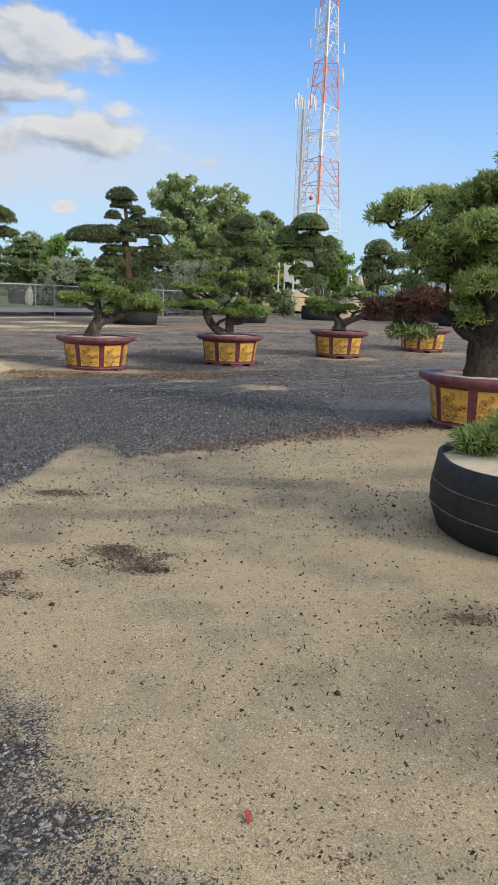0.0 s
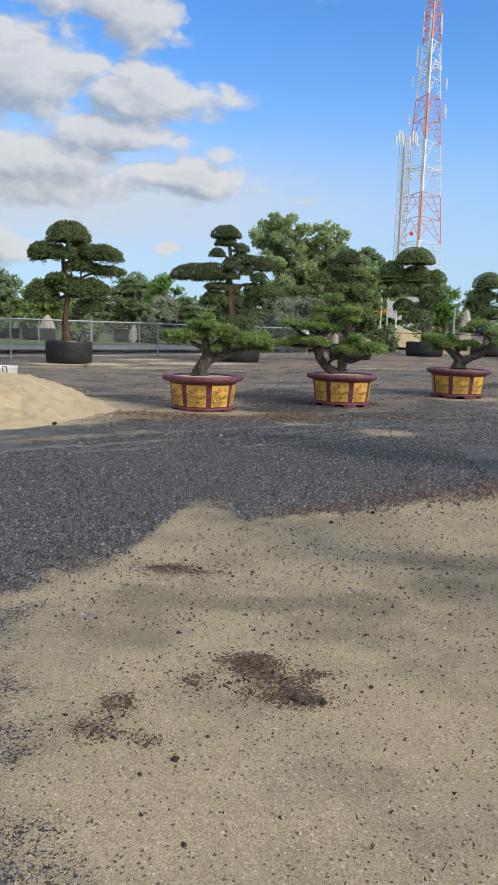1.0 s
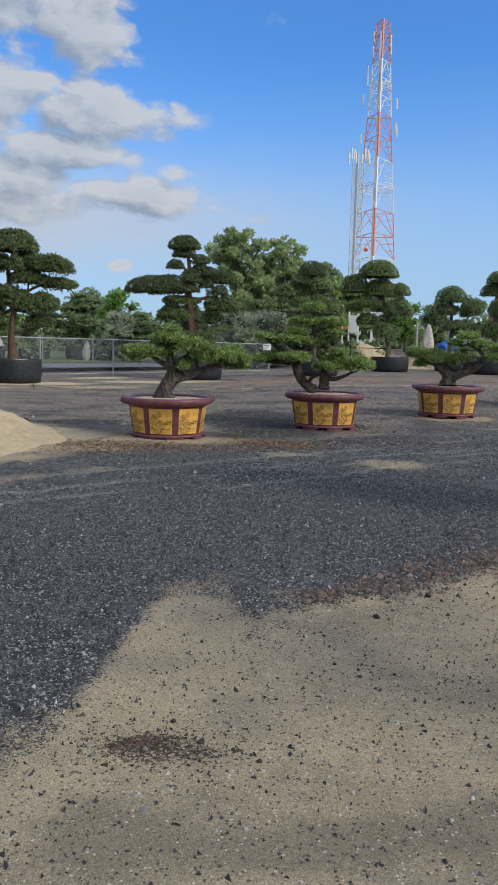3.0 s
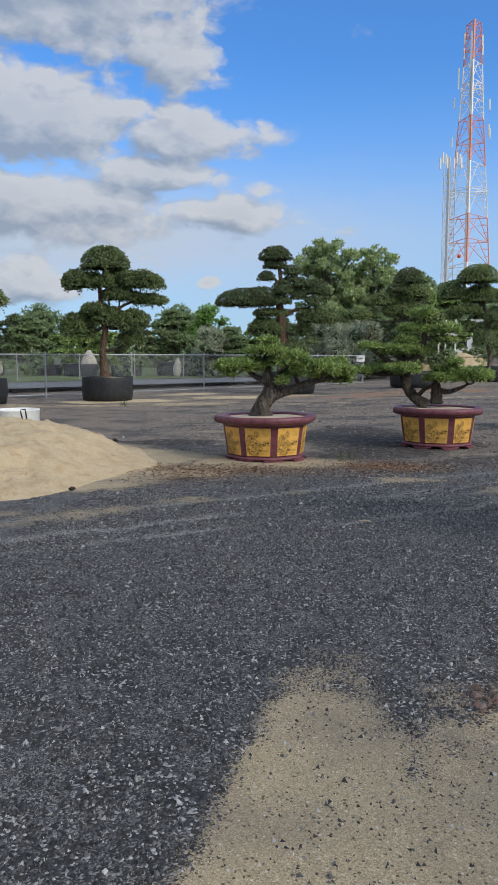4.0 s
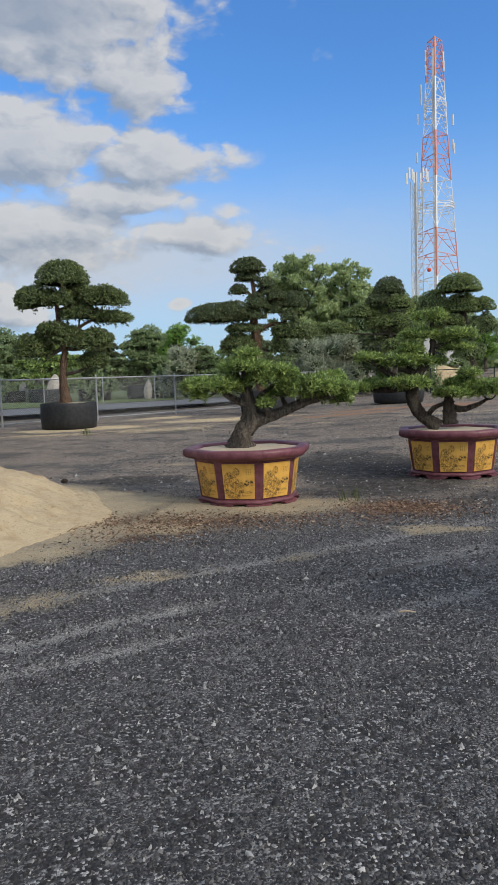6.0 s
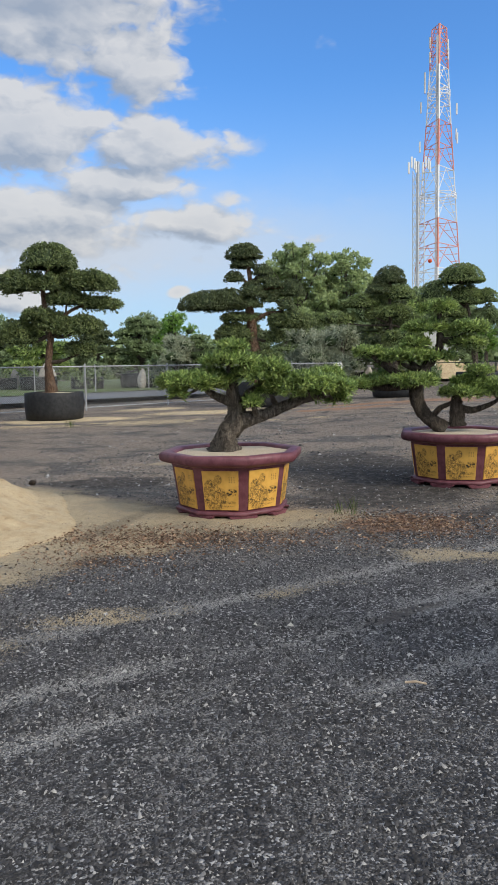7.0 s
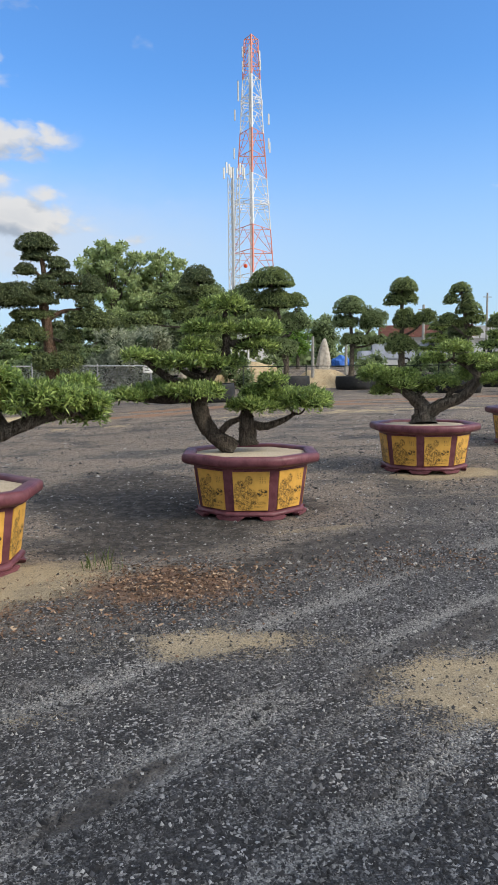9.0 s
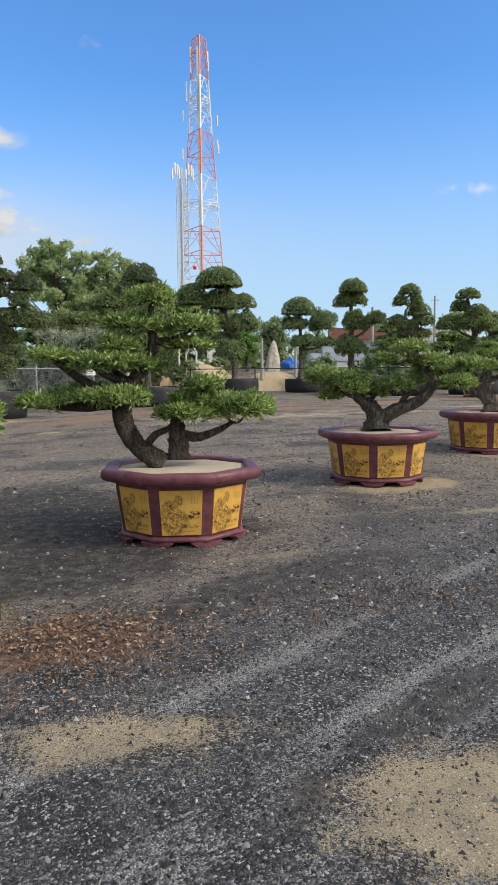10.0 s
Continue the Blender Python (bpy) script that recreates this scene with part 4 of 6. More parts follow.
def panel_mesh():
    """One tile, standing in x and z, its face to -y; wider at the top."""
    bm = bmesh.new()
    uv = bm.loops.layers.uv.new("UVMap")
    w0, w1, h, d = 0.180, 0.199, 0.432, 0.008
    ring = lambda inset, y: [bm.verts.new(p) for p in ((-w0 + inset, y, inset), (w0 - inset, y, inset), (w1 - inset, y, h - inset), (-w1 + inset, y, h - inset))]
    a, b, c = ring(0, d), ring(0, -d + 0.003), ring(0.004, -d)
    front = bm.faces.new(c)
    for r0, r1 in ((a, b), (b, c)):
        for i in range(4):
            bm.faces.new((r0[i], r0[(i + 1) % 4], r1[(i + 1) % 4], r1[i]))
    for f in bm.faces:
        for lp in f.loops:
            lp[uv].uv = ((lp.vert.co.x + w1) / (2 * w1), lp.vert.co.z / h)
    return from_bm("panel", bm)


def foot_mesh():
    """A low bracket foot at one corner of the base."""
    bm = bmesh.new()
    box(bm, -0.16, 0.16, -0.03, 0.05, 0.0, 0.05, 0.008)
    for v in bm.verts:
        if v.co.z < 0.02:
            v.co.x *= 0.72
    return from_bm("foot", bm)


PLANTER_GROUP = "octagonal planters in the yard"


def make_planter(at, turn):
    root = thing("octagonal_planter", pose(*at, 0, 0, turn), "maroon glazed octagonal planter with yellow landscape tiles and sand fill", "planter", PLANTER_GROUP)
    body = [(0.53, 0.065), (0.555, 0.075), (0.564, 0.09), (0.568, 0.102), (0.630, 0.56), (0.638, 0.585), (0.54, 0.60), (0.52, 0.5)]
    v, q = octagon(body)
    part("body", mesh_of("body", v, q), MAROON, root)
    ring = [(0.53, 0.022), (0.578, 0.026), (0.598, 0.04), (0.598, 0.062), (0.582, 0.078), (0.55, 0.084), (0.50, 0.084)]
    v, q = octagon(ring)
    part("base_ring", mesh_of("base_ring", v, q), MAROON, root)
    rim = [(0.622, 0.556), (0.665, 0.562), (0.722, 0.580), (0.748, 0.596), (0.759, 0.616), (0.761, 0.652), (0.755, 0.674), (0.740, 0.688), (0.725, 0.692), (0.655, 0.690), (0.632, 0.682), (0.622, 0.662), (0.62, 0.60)]
    v, q = octagon(rim)
    part("rim", mesh_of("rim", v, q), MAROON, root, "rolled maroon rim")
    pm, fm = panel_mesh(), foot_mesh()
    for k in range(8):
        ang = 45.0 * k
        part("panel", pm, TILE, root, m=pose(0, 0, 0, 0, 0, ang) @ pose(0, -0.5675, 0.098, PANEL_LEAN + 1.6, 0, 0) @ pose(0, -0.004, 0))
    for k in range(8):
        part("foot", fm, MAROON, root, m=pose(0, 0, 0, 0, 0, 45.0 * k + 22.5) @ pose(0, -0.60, -0.016))
    rng = np.random.default_rng(5)
    n = 22
    g = np.linspace(-0.66, 0.66, n)
    X, Y = np.meshgrid(g, g)
    ang = np.arctan2(Y, X) + math.pi / 8 + math.pi / 2
    lim = 0.625 / np.cos((ang % (math.pi / 4)) - math.pi / 8)
    rr = np.maximum(np.hypot(X, Y), 1e-6)
    k = np.minimum(1.0, lim / rr)
    Z = 0.655 + 0.02 * (1 - (rr * k / 0.6) ** 2) + (fbm(X * 5, Y * 5, 3.0) - 0.5) * 0.02
    i, j = np.meshgrid(np.arange(n - 1), np.arange(n - 1), indexing="ij")
    q0 = i * n + j
    f = np.stack([q0, q0 + 1, q0 + n + 1, q0 + n], -1).reshape(-1, 4)
    part("sand_fill", mesh_of("sand_fill", np.stack([X * k, Y * k, Z], -1).reshape(-1, 3), f, True), SAND_TOP, root, "pale sand filling the planter")
    return root


PLANTERS = [(-2.545, 15.90, -5.3), (0.347, 17.746, -8.6), (3.37, 19.986, -4.4), (6.35, 22.10, -4), (3.33, 9.64, -6.6)]
first = None
for px_, py_, turn_ in PLANTERS:
    zz = gz(px_, py_)
    first = make_planter((px_, py_, zz), turn_) if first is None else (copy_thing(first, pose(px_, py_, zz, 0, 0, turn_)), first)[1]
copy_thing(first, pose(17.5, 41.5, gz(17.5, 41.5), 0, 0, 12))

# ---- trees in the planters ----
T1_LIMBS = [[(-0.07, 0.71, 0.150), (-0.05, 0.84, 0.112), (0.06, 0.98, 0.122), (0.07, 1.15, 0.088), (0.03, 1.34, 0.072), (0.01, 1.52, 0.05), (-0.0, 1.68, 0.033)], [(0.05, 1.21, 0.061), (-0.08, 1.25, 0.05), (-0.22, 1.32, 0.038), (-0.31, 1.41, 0.024)], [(0.12, 1.0, 0.1), (0.33, 1.05, 0.073), (0.55, 1.13, 0.062), (0.72, 1.2, 0.057), (0.9, 1.24, 0.04), (1.13, 1.27, 0.023)], [(0.13, 1.18, 0.044), (0.2, 1.32, 0.036), (0.33, 1.4, 0.025)]]
T1_PADS = [(-0.40, 1.44, 0.46, 0.13), (0.72, 1.38, 0.44, 0.14), (1.02, 1.36, 0.42, 0.15), (0.30, 1.5, 0.36, 0.13), (-0.6, 1.45, 0.24, 0.11), (-0.28, 1.42, 0.32, 0.17), (-0.01, 1.66, 0.37, 0.13), (0.02, 1.82, 0.19, 0.09), (0.46, 1.32, 0.24, 0.14), (0.81, 1.43, 0.23, 0.15), (1.11, 1.48, 0.24, 0.12), (0.95, 1.25, 0.26, 0.11), (1.24, 1.21, 0.17, 0.14), (0.44, 1.57, 0.23, 0.12), (0.24, 1.19, 0.12, 0.14), (-0.59, 1.32, 0.12, 0.09)]
t1 = cloud_tree(11, (-2.545, 15.9, gz(-2.545, 15.9)), 9.7, T1_LIMBS, T1_PADS, "low spreading pruned podocarpus with a thick grey leaning trunk", roots=0.05)
T2_LIMBS = [[(-0.2, 0.73, 0.089), (-0.33, 0.79, 0.094), (-0.48, 0.92, 0.094), (-0.57, 1.13, 0.093), (-0.57, 1.31, 0.082), (-0.48, 1.5, 0.06), (-0.31, 1.72, 0.049), (-0.26, 1.91, 0.044), (-0.28, 2.1, 0.035), (-0.26, 2.32, 0.024)], [(-0.02, 0.74, 0.106), (-0.03, 0.91, 0.095), (-0.04, 1.08, 0.072), (-0.01, 1.19, 0.044)], [(0.01, 0.99, 0.05), (0.17, 0.96, 0.045), (0.36, 1.02, 0.034), (0.51, 1.1, 0.02)], [(-0.35, 0.88, 0.039), (-0.25, 0.99, 0.036), (-0.14, 1.04, 0.031), (-0.06, 1.1, 0.022)]]
T2_PADS = [(-0.85, 1.36, 0.58, 0.12), (0.42, 1.24, 0.52, 0.15), (-0.70, 1.70, 0.52, 0.09), (-1.35, 1.3, 0.23, 0.11), (-0.93, 1.38, 0.27, 0.13), (-0.52, 1.34, 0.27, 0.15), (0.07, 1.18, 0.38, 0.13), (0.14, 1.31, 0.31, 0.12), (0.65, 1.21, 0.28, 0.2), (0.26, 1.47, 0.2, 0.09), (-1.21, 1.75, 0.21, 0.09), (-0.86, 1.68, 0.28, 0.13), (-0.33, 1.66, 0.29, 0.12), (-0.45, 2.05, 0.35, 0.13), (0.12, 2.02, 0.29, 0.15), (-0.6, 1.84, 0.23, 0.12), (0.08, 1.85, 0.29, 0.09), (-0.44, 2.32, 0.16, 0.1), (-0.22, 2.3, 0.2, 0.14)]
cloud_tree(12, (0.347, 17.746, gz(0.347, 17.746)), -7.4, T2_LIMBS, T2_PADS, "tiered pruned podocarpus with twin dark curved trunks", bark=BARK_DARK, roots=0.04, flat_k=0.95)
T3_LIMBS = [[(0.0, 0.73, 0.16), (-0.03, 0.91, 0.117), (-0.18, 1.07, 0.08), (-0.39, 1.2, 0.056), (-0.65, 1.28, 0.034)], [(0.06, 0.83, 0.099), (0.25, 0.96, 0.088), (0.51, 1.06, 0.076), (0.68, 1.2, 0.065), (0.75, 1.37, 0.054), (0.6, 1.53, 0.037), (0.39, 1.64, 0.027)], [(0.31, 1.01, 0.044), (0.41, 1.18, 0.038), (0.58, 1.24, 0.032), (0.71, 1.33, 0.027)], [(0.75, 1.39, 0.037), (0.95, 1.45, 0.032), (1.25, 1.5, 0.021)]]
T3_PADS = [(-0.55, 1.36, 0.52, 0.16), (-0.75, 1.41, 0.31, 0.17), (-0.39, 1.3, 0.37, 0.26), (0.22, 1.27, 0.32, 0.15), (0.41, 1.77, 0.29, 0.16), (0.12, 1.61, 0.21, 0.15), (0.73, 1.6, 0.3, 0.13), (1.26, 1.55, 0.35, 0.13), (1.04, 1.31, 0.33, 0.14), (-0.65, 1.13, 0.2, 0.13), (-0.02, 1.16, 0.19, 0.1)]
cloud_tree(13, (3.37, 19.986, gz(3.37, 19.986)), -22.9, T3_LIMBS, T3_PADS, "pruned podocarpus with a forked grey trunk and spreading arms", roots=0.06, flat_k=0.9)
copy_thing(t1, pose(6.35, 22.1, gz(6.35, 22.1), 0, 0, 150))
T5_LIMBS = [[(0.27, 0.72, 0.25), (0.20, 1.06, 0.20), (0.31, 1.50, 0.17), (0.33, 2.06, 0.11), (0.13, 2.61, 0.062)],
            [(0.13, 1.11, 0.085), (-0.12, 1.26, 0.068), (-0.32, 1.47, 0.054), (-0.68, 1.54, 0.031)], [(0.31, 1.50, 0.093), (-0.30, 2.12, 0.054), (-1.06, 2.53, 0.031)]]
T5_PADS = [(-0.95, 1.46, 0.58, 0.19), (-0.60, 1.62, 0.38, 0.16), (-0.72, 1.20, 0.40, 0.09), (-1.19, 2.64, 0.27, 0.22), (-0.95, 2.77, 0.30, 0.20), (-0.62, 2.95, 0.34, 0.20), (-0.35, 2.60, 0.44, 0.26), (-0.62, 2.11, 0.32, 0.2), (-0.18, 2.15, 0.44, 0.3),
           (-0.04, 2.95, 0.38, 0.25), (0.30, 2.73, 0.44, 0.3), (0.30, 2.2, 0.42, 0.3), (0.13, 1.85, 0.42, 0.22), (0.06, 1.40, 0.34, 0.17), (0.34, 3.66, 0.26, 0.3), (0.36, 3.3, 0.3, 0.22), (0.85, 2.9, 0.5, 0.4), (0.85, 2.2, 0.5, 0.4), (0.8, 1.6, 0.4, 0.25), (-0.45, 2.32, 0.4, 0.25), (-0.75, 2.45, 0.35, 0.2), (-0.3, 2.85, 0.4, 0.2), (0.05, 2.45, 0.46, 0.3), (0.0, 1.62, 0.42, 0.2), (-0.35, 1.9, 0.36, 0.2), (0.2, 3.05, 0.4, 0.22)]
cloud_tree(14, (3.14, 9.71, gz(3.14, 9.71)), -20.6, T5_LIMBS, T5_PADS, "bushy fresh-green podocarpus with one brown-red pad", leaf=LEAF_LIGHT, bark=BARK_DARK, density=230, per=8, length=0.095, width=0.019, roots=0.1, low=-0.5, core=CORE_LIGHT, bushy=True, leaf_by={0: LEAF_RED, 1: LEAF_RED, 2: LEAF_MID}, lumps=4, tight=0.5)

# ---- round black tubs and their trees ----


def make_tub(at, r, h, label="round black sheet tub filled with sand, standing in the yard", bulge=0.02, seams=(0.4, 0.72), group="black tree tubs"):
    root = thing("tree_tub", pose(*at), label, "tub", group)
    rng = np.random.default_rng(int(abs(at[0]) * 100))
    prof = [(r * 0.90, 0.0), (r * 0.965, 0.02), (r * (0.985 + bulge), h * 0.3), (r * (1 + bulge), h * 0.55), (r * (0.995 + bulge * 0.5), h * 0.8), (r, h * 0.985), (r - 0.012, h), (r - 0.03, h * 0.99), (r - 0.035, h * 0.8)]
    v, q = lathe(prof, 56)
    ang = np.arctan2(v[:, 1], v[:, 0])
    wave = 1 + 0.008 * np.sin(ang * 5 + 1) + 0.005 * np.sin(ang * 11 + v[:, 2] * 6)
    v[:, :2] *= wave[:, None]
    v[:, 2] += 0.012 * np.sin(ang * 3 + r) * (v[:, 2] > h * 0.7)
    part("wall", mesh_of("wall", v, q, True), TUB_BLACK, root)
    for s in seams:
        rr = r * (1 + bulge * 0.95) if s < 0.6 else r * (1 + bulge * 0.75)
        v, q = lathe([(rr - 0.004, h * s - 0.006), (rr + 0.005, h * s - 0.003), (rr + 0.005, h * s + 0.003), (rr - 0.004, h * s + 0.006)], 56)
        ang = np.arctan2(v[:, 1], v[:, 0])
        v[:, :2] *= (1 + 0.008 * np.sin(ang * 5 + 1) + 0.005 * np.sin(ang * 11 + v[:, 2] * 6))[:, None]
        part("seam", mesh_of("seam", v, q, True), TUB_SEAM, root, "dusty welded seam")
    v, q = lathe([(0.001, h * 0.98), (r * 0.4, h * 0.97), (r * 0.8, h * 0.95), (r - 0.015, h * 0.93)], 40)
    v[:, 2] += (fbm(v[:, 0] * 4, v[:, 1] * 4, 2.0) - 0.5) * 0.05
    part("sand_fill", mesh_of("sand_fill", v, q, True), SAND_TOP, root, "pale sand fill")
    return root


make_tub((2.10, 5.15, gz(2.10, 5.15)), 0.77, 0.54, "waist-low round black tub with pale seams and sand fill", 0.045, (0.36, 0.66))
make_tub((-10.03, 30.75, 0.0), 0.93, 0.88, seams=())
make_tub((-3.65, 36.9, 0.0), 1.12, 0.95, seams=())
make_tub((-13.95, 28.2, 0.0), 1.08, 0.88, seams=())
make_tub((-11.8, 21.3, 0.0), 1.38, 0.66, seams=())
make_tub((-14.2, 24.4, 0.0), 1.45, 0.85, seams=())
make_tub((7.4, 48.5, 0.2), 1.15, 0.9, seams=())
make_tub((12.3, 52.3, 0.2), 1.1, 0.8, seams=())
make_tub((2.05, 39.5, 0.2), 1.1, 0.75, seams=())
make_tub((13.25, 47, 0.2), 1.2, 0.8, seams=())
make_tub((15.61, 45, 0.2), 1.2, 0.8, seams=())
make_tub((19.38, 45, 0.2), 1.3, 0.8, seams=())

# near tub: a low leafy tree that leans over its rim
cloud_tree(15, (2.10, 5.15, gz(2.10, 5.15)), -20, [[(0.15, 0.5, 0.10), (0.2, 1.0, 0.085), (0.4, 1.6, 0.07), (0.45, 2.3, 0.05), (0.5, 2.9, 0.03)], [(0.2, 0.95, 0.05), (-0.05, 1.05, 0.03), (-0.2, 0.95, 0.015)]],
           [(-0.44, 0.60, 0.28, 0.13), (-0.50, 0.50, 0.16, 0.08), (-0.20, 0.76, 0.28, 0.15), (0.30, 1.05, 0.40, 0.20), (0.55, 1.75, 0.45, 0.3), (0.75, 2.4, 0.50, 0.35), (0.72, 3.0, 0.35, 0.25)], "leafy young podocarpus growing from a black tub", leaf=LEAF_LIGHT, bark=BARK_DARK,
           density=190, length=0.10, width=0.018, roots=0.05, low=-0.5, core=CORE_LIGHT, bushy=True)

CLIP = dict(density=150, per=6, length=0.085, width=0.040, lumps=7, tight=0.25, low=-0.35, flat_k=1.0, depth=0.85)

FAR = dict(density=72, per=7, length=0.13, width=0.046, twigs=True, lumps=6, tight=0.2, low=-0.3, flat_k=1.1)
cloud_tree(21, (-10.1, 30.75, 0), 18.0, [[(-0.02, 0.87, 0.161), (-0.07, 1.84, 0.118), (0.02, 2.72, 0.107), (-0.12, 3.79, 0.085), (-0.1, 4.32, 0.063), (0.13, 4.98, 0.053)], [(0.02, 2.72, 0.064), (0.56, 3.4, 0.054), (1.31, 3.77, 0.043)], [(-0.1, 4.11, 0.042), (-0.61, 4.36, 0.031)], [(-0.08, 4.01, 0.042), (0.66, 4.22, 0.043), (1.63, 4.29, 0.033)]],
           [(0.09, 5.19, 0.94, 0.44), (-0.77, 4.31, 0.78, 0.52), (0.56, 4.5, 0.64, 0.32), (1.36, 4.28, 0.96, 0.44), (0.6, 3.81, 0.78, 0.37), (1.6, 3.67, 0.79, 0.31), (-0.25, 3.24, 0.67, 0.37), (0.89, 2.87, 0.84, 0.5), (-0.95, 2.6, 0.74, 0.58), (0.99, 2.19, 0.59, 0.35), (0.2, 3.0, 0.8, 0.4), (0.1, 4.25, 0.6, 0.35)],
           "tall cloud-pruned tree with a red-brown trunk in a black tub", leaf=LEAF_DEEP, bark=BARK_RED, roots=0.1, dome=(0,), **dict(CLIP, flat_k=1.1, length=0.10))
cloud_tree(22, (-3.75, 36.8, 0), 5.0, [[(-0.07, 1.91, 0.217), (-0.24, 2.78, 0.195), (-0.31, 3.53, 0.173), (-0.39, 4.28, 0.14), (-0.3, 4.91, 0.097), (-0.38, 5.55, 0.075), (-0.5, 6.07, 0.053)], [(-0.35, 4.17, 0.097), (-1.34, 4.06, 0.075), (-2.41, 4.01, 0.053)], [(-0.3, 4.6, 0.086), (0.39, 4.67, 0.065), (1.36, 4.67, 0.054)], [(-0.3, 4.81, 0.064), (-0.68, 5.08, 0.043), (-1.0, 5.08, 0.032)], [(-0.27, 3.32, 0.086), (0.27, 3.64, 0.076), (0.92, 3.75, 0.054)]],
           [(-0.52, 6.09, 0.77, 0.34), (-0.51, 5.66, 0.59, 0.24), (0.19, 5.38, 0.44, 0.23), (-0.93, 5.11, 0.44, 0.22), (0.22, 5.02, 0.43, 0.17), (-0.24, 4.58, 0.54, 0.34), (0.58, 4.84, 0.45, 0.21), (1.31, 4.63, 0.6, 0.36), (0.47, 4.34, 0.39, 0.29), (-1.86, 4.2, 1.42, 0.42), (-1.2, 4.3, 0.85, 0.36), (-0.37, 4.13, 0.58, 0.28), (1.11, 4.0, 0.4, 0.27), (-0.7, 3.51, 0.97, 0.3), (-1.0, 2.82, 0.83, 0.52), (1.32, 3.26, 1.06, 0.56), (0.66, 2.64, 0.4, 0.46), (0.06, 1.74, 1.0, 0.52)],
           "dark cloud-pruned tree with flat clipped tiers and a red-brown trunk", leaf=LEAF_DARK, bark=BARK_RED, roots=1.2, dome=range(13), leaf_by={k: LEAF_DEEP for k in range(13, 18)}, **CLIP)
# lighter leaves on pads 0 and 8, deeper elsewhere: shade put into leaf colour
cloud_tree(23, (-11.85, 21.4, 0), 33.0, [[(0.03, 0.56, 0.321), (0.12, 1.25, 0.248), (0.21, 1.95, 0.219), (0.26, 2.92, 0.19), (0.41, 3.75, 0.147), (0.55, 4.86, 0.089)], [(0.11, 1.53, 0.102), (-0.20, 1.96, 0.073)]],
           [(0.40, 5.27, 1.05, 0.69), (0.31, 4.10, 1.25, 0.9), (0.12, 3.06, 1.15, 0.60), (1.44, 3.01, 0.85, 0.45), (0.75, 3.5, 0.9, 0.6), (0.65, 2.5, 0.9, 0.5), (-0.6, 2.9, 0.9, 0.6), (1.25, 2.06, 0.73, 0.6), (0.07, 2.09, 0.87, 0.40), (-0.41, 4.30, 0.86, 1.2), (0.35, 4.62, 1.08, 0.52)],
           "large shaggy pruned tree with thick brown trunk in black tub", low=-0.4, leaf=LEAF_DEEP, bark=BARK_BROWN, back=(1, 2, 4, 9), leaf_by={0: LEAF_MID, 8: LEAF_MID}, density=90, per=7, length=0.135, width=0.034, roots=0.1)
cloud_tree(24, (-13.9, 28.2, 0), 28.6, [[(-0.30, 0.9, 0.16), (-0.21, 1.49, 0.12), (-0.10, 3.04, 0.08)]], [(-0.43, 3.82, 0.75, 0.7), (0.45, 3.51, 0.72, 0.45), (0.02, 2.55, 0.71, 0.48), (-0.44, 1.94, 0.85, 0.6)], "dark bushy pruned tree in a black tub", leaf=LEAF_MID, bark=BARK_RED, roots=0.1, **FAR)
cloud_tree(25, (-14.2, 24.4, 0), 28.6, [[(0, 0.75, 0.16), (0.1, 1.5, 0.12), (0, 3.0, 0.08)]], [(-0.4, 3.9, 0.8, 0.6), (0.3, 3.2, 0.8, 0.5), (-0.2, 2.4, 0.9, 0.5)], "dark bushy pruned tree in a black tub", leaf=LEAF_MID, bark=BARK_RED, roots=0.1, **FAR)
cloud_tree(26, (7.2, 48.5, 0.2), -11.6, [[(0.0, 0.27, 0.181), (0.08, 1.53, 0.135), (0.0, 3.02, 0.105), (-0.4, 4.51, 0.089), (-0.74, 5.97, 0.074)], [(0.0, 3.32, 0.075), (0.7, 4.2, 0.06)], [(-0.34, 4.36, 0.06), (-1.52, 5.1, 0.045)]],
           [(-0.75, 6.15, 1.35, 0.58), (-2.11, 5.27, 0.95, 0.63), (-0.53, 5.06, 1.15, 0.62), (0.5, 5.0, 0.83, 0.44), (-1.29, 4.04, 1.0, 0.47), (0.52, 3.64, 0.99, 0.8), (-0.13, 2.28, 0.9, 0.8), (-1.33, 3.03, 0.67, 0.59), (-2.17, 3.78, 0.63, 0.44)],
           "dome-topped clipped tree with a pale trunk in a black tub", leaf=LEAF_MID, roots=0.1, dome=(0, 1, 2, 3), leaf_by={5: LEAF_FAR, 6: LEAF_FAR}, **CLIP)
cloud_tree(27, (2.05, 39.5, 0.2), -5.2, [[(-0.15, 0.64, 0.111), (-0.12, 1.75, 0.088), (-0.31, 3.08, 0.066), (-0.36, 4.82, 0.055)]],
           [(-0.34, 5.13, 0.73, 0.4), (-0.81, 4.6, 0.6, 0.26), (0.06, 4.39, 0.71, 0.33), (-1.59, 3.95, 0.92, 0.43), (-0.4, 3.51, 1.15, 0.44), (-2.73, 3.32, 1.07, 0.46), (0.69, 3.07, 0.72, 0.44), (0.18, 2.36, 1.0, 0.61)],
           "clipped tree topped with a tight dark green ball", leaf=LEAF_MID, roots=0.1, dome=(0, 1, 2), leaf_by={0: LEAF_DARK, 1: LEAF_DARK}, **CLIP)
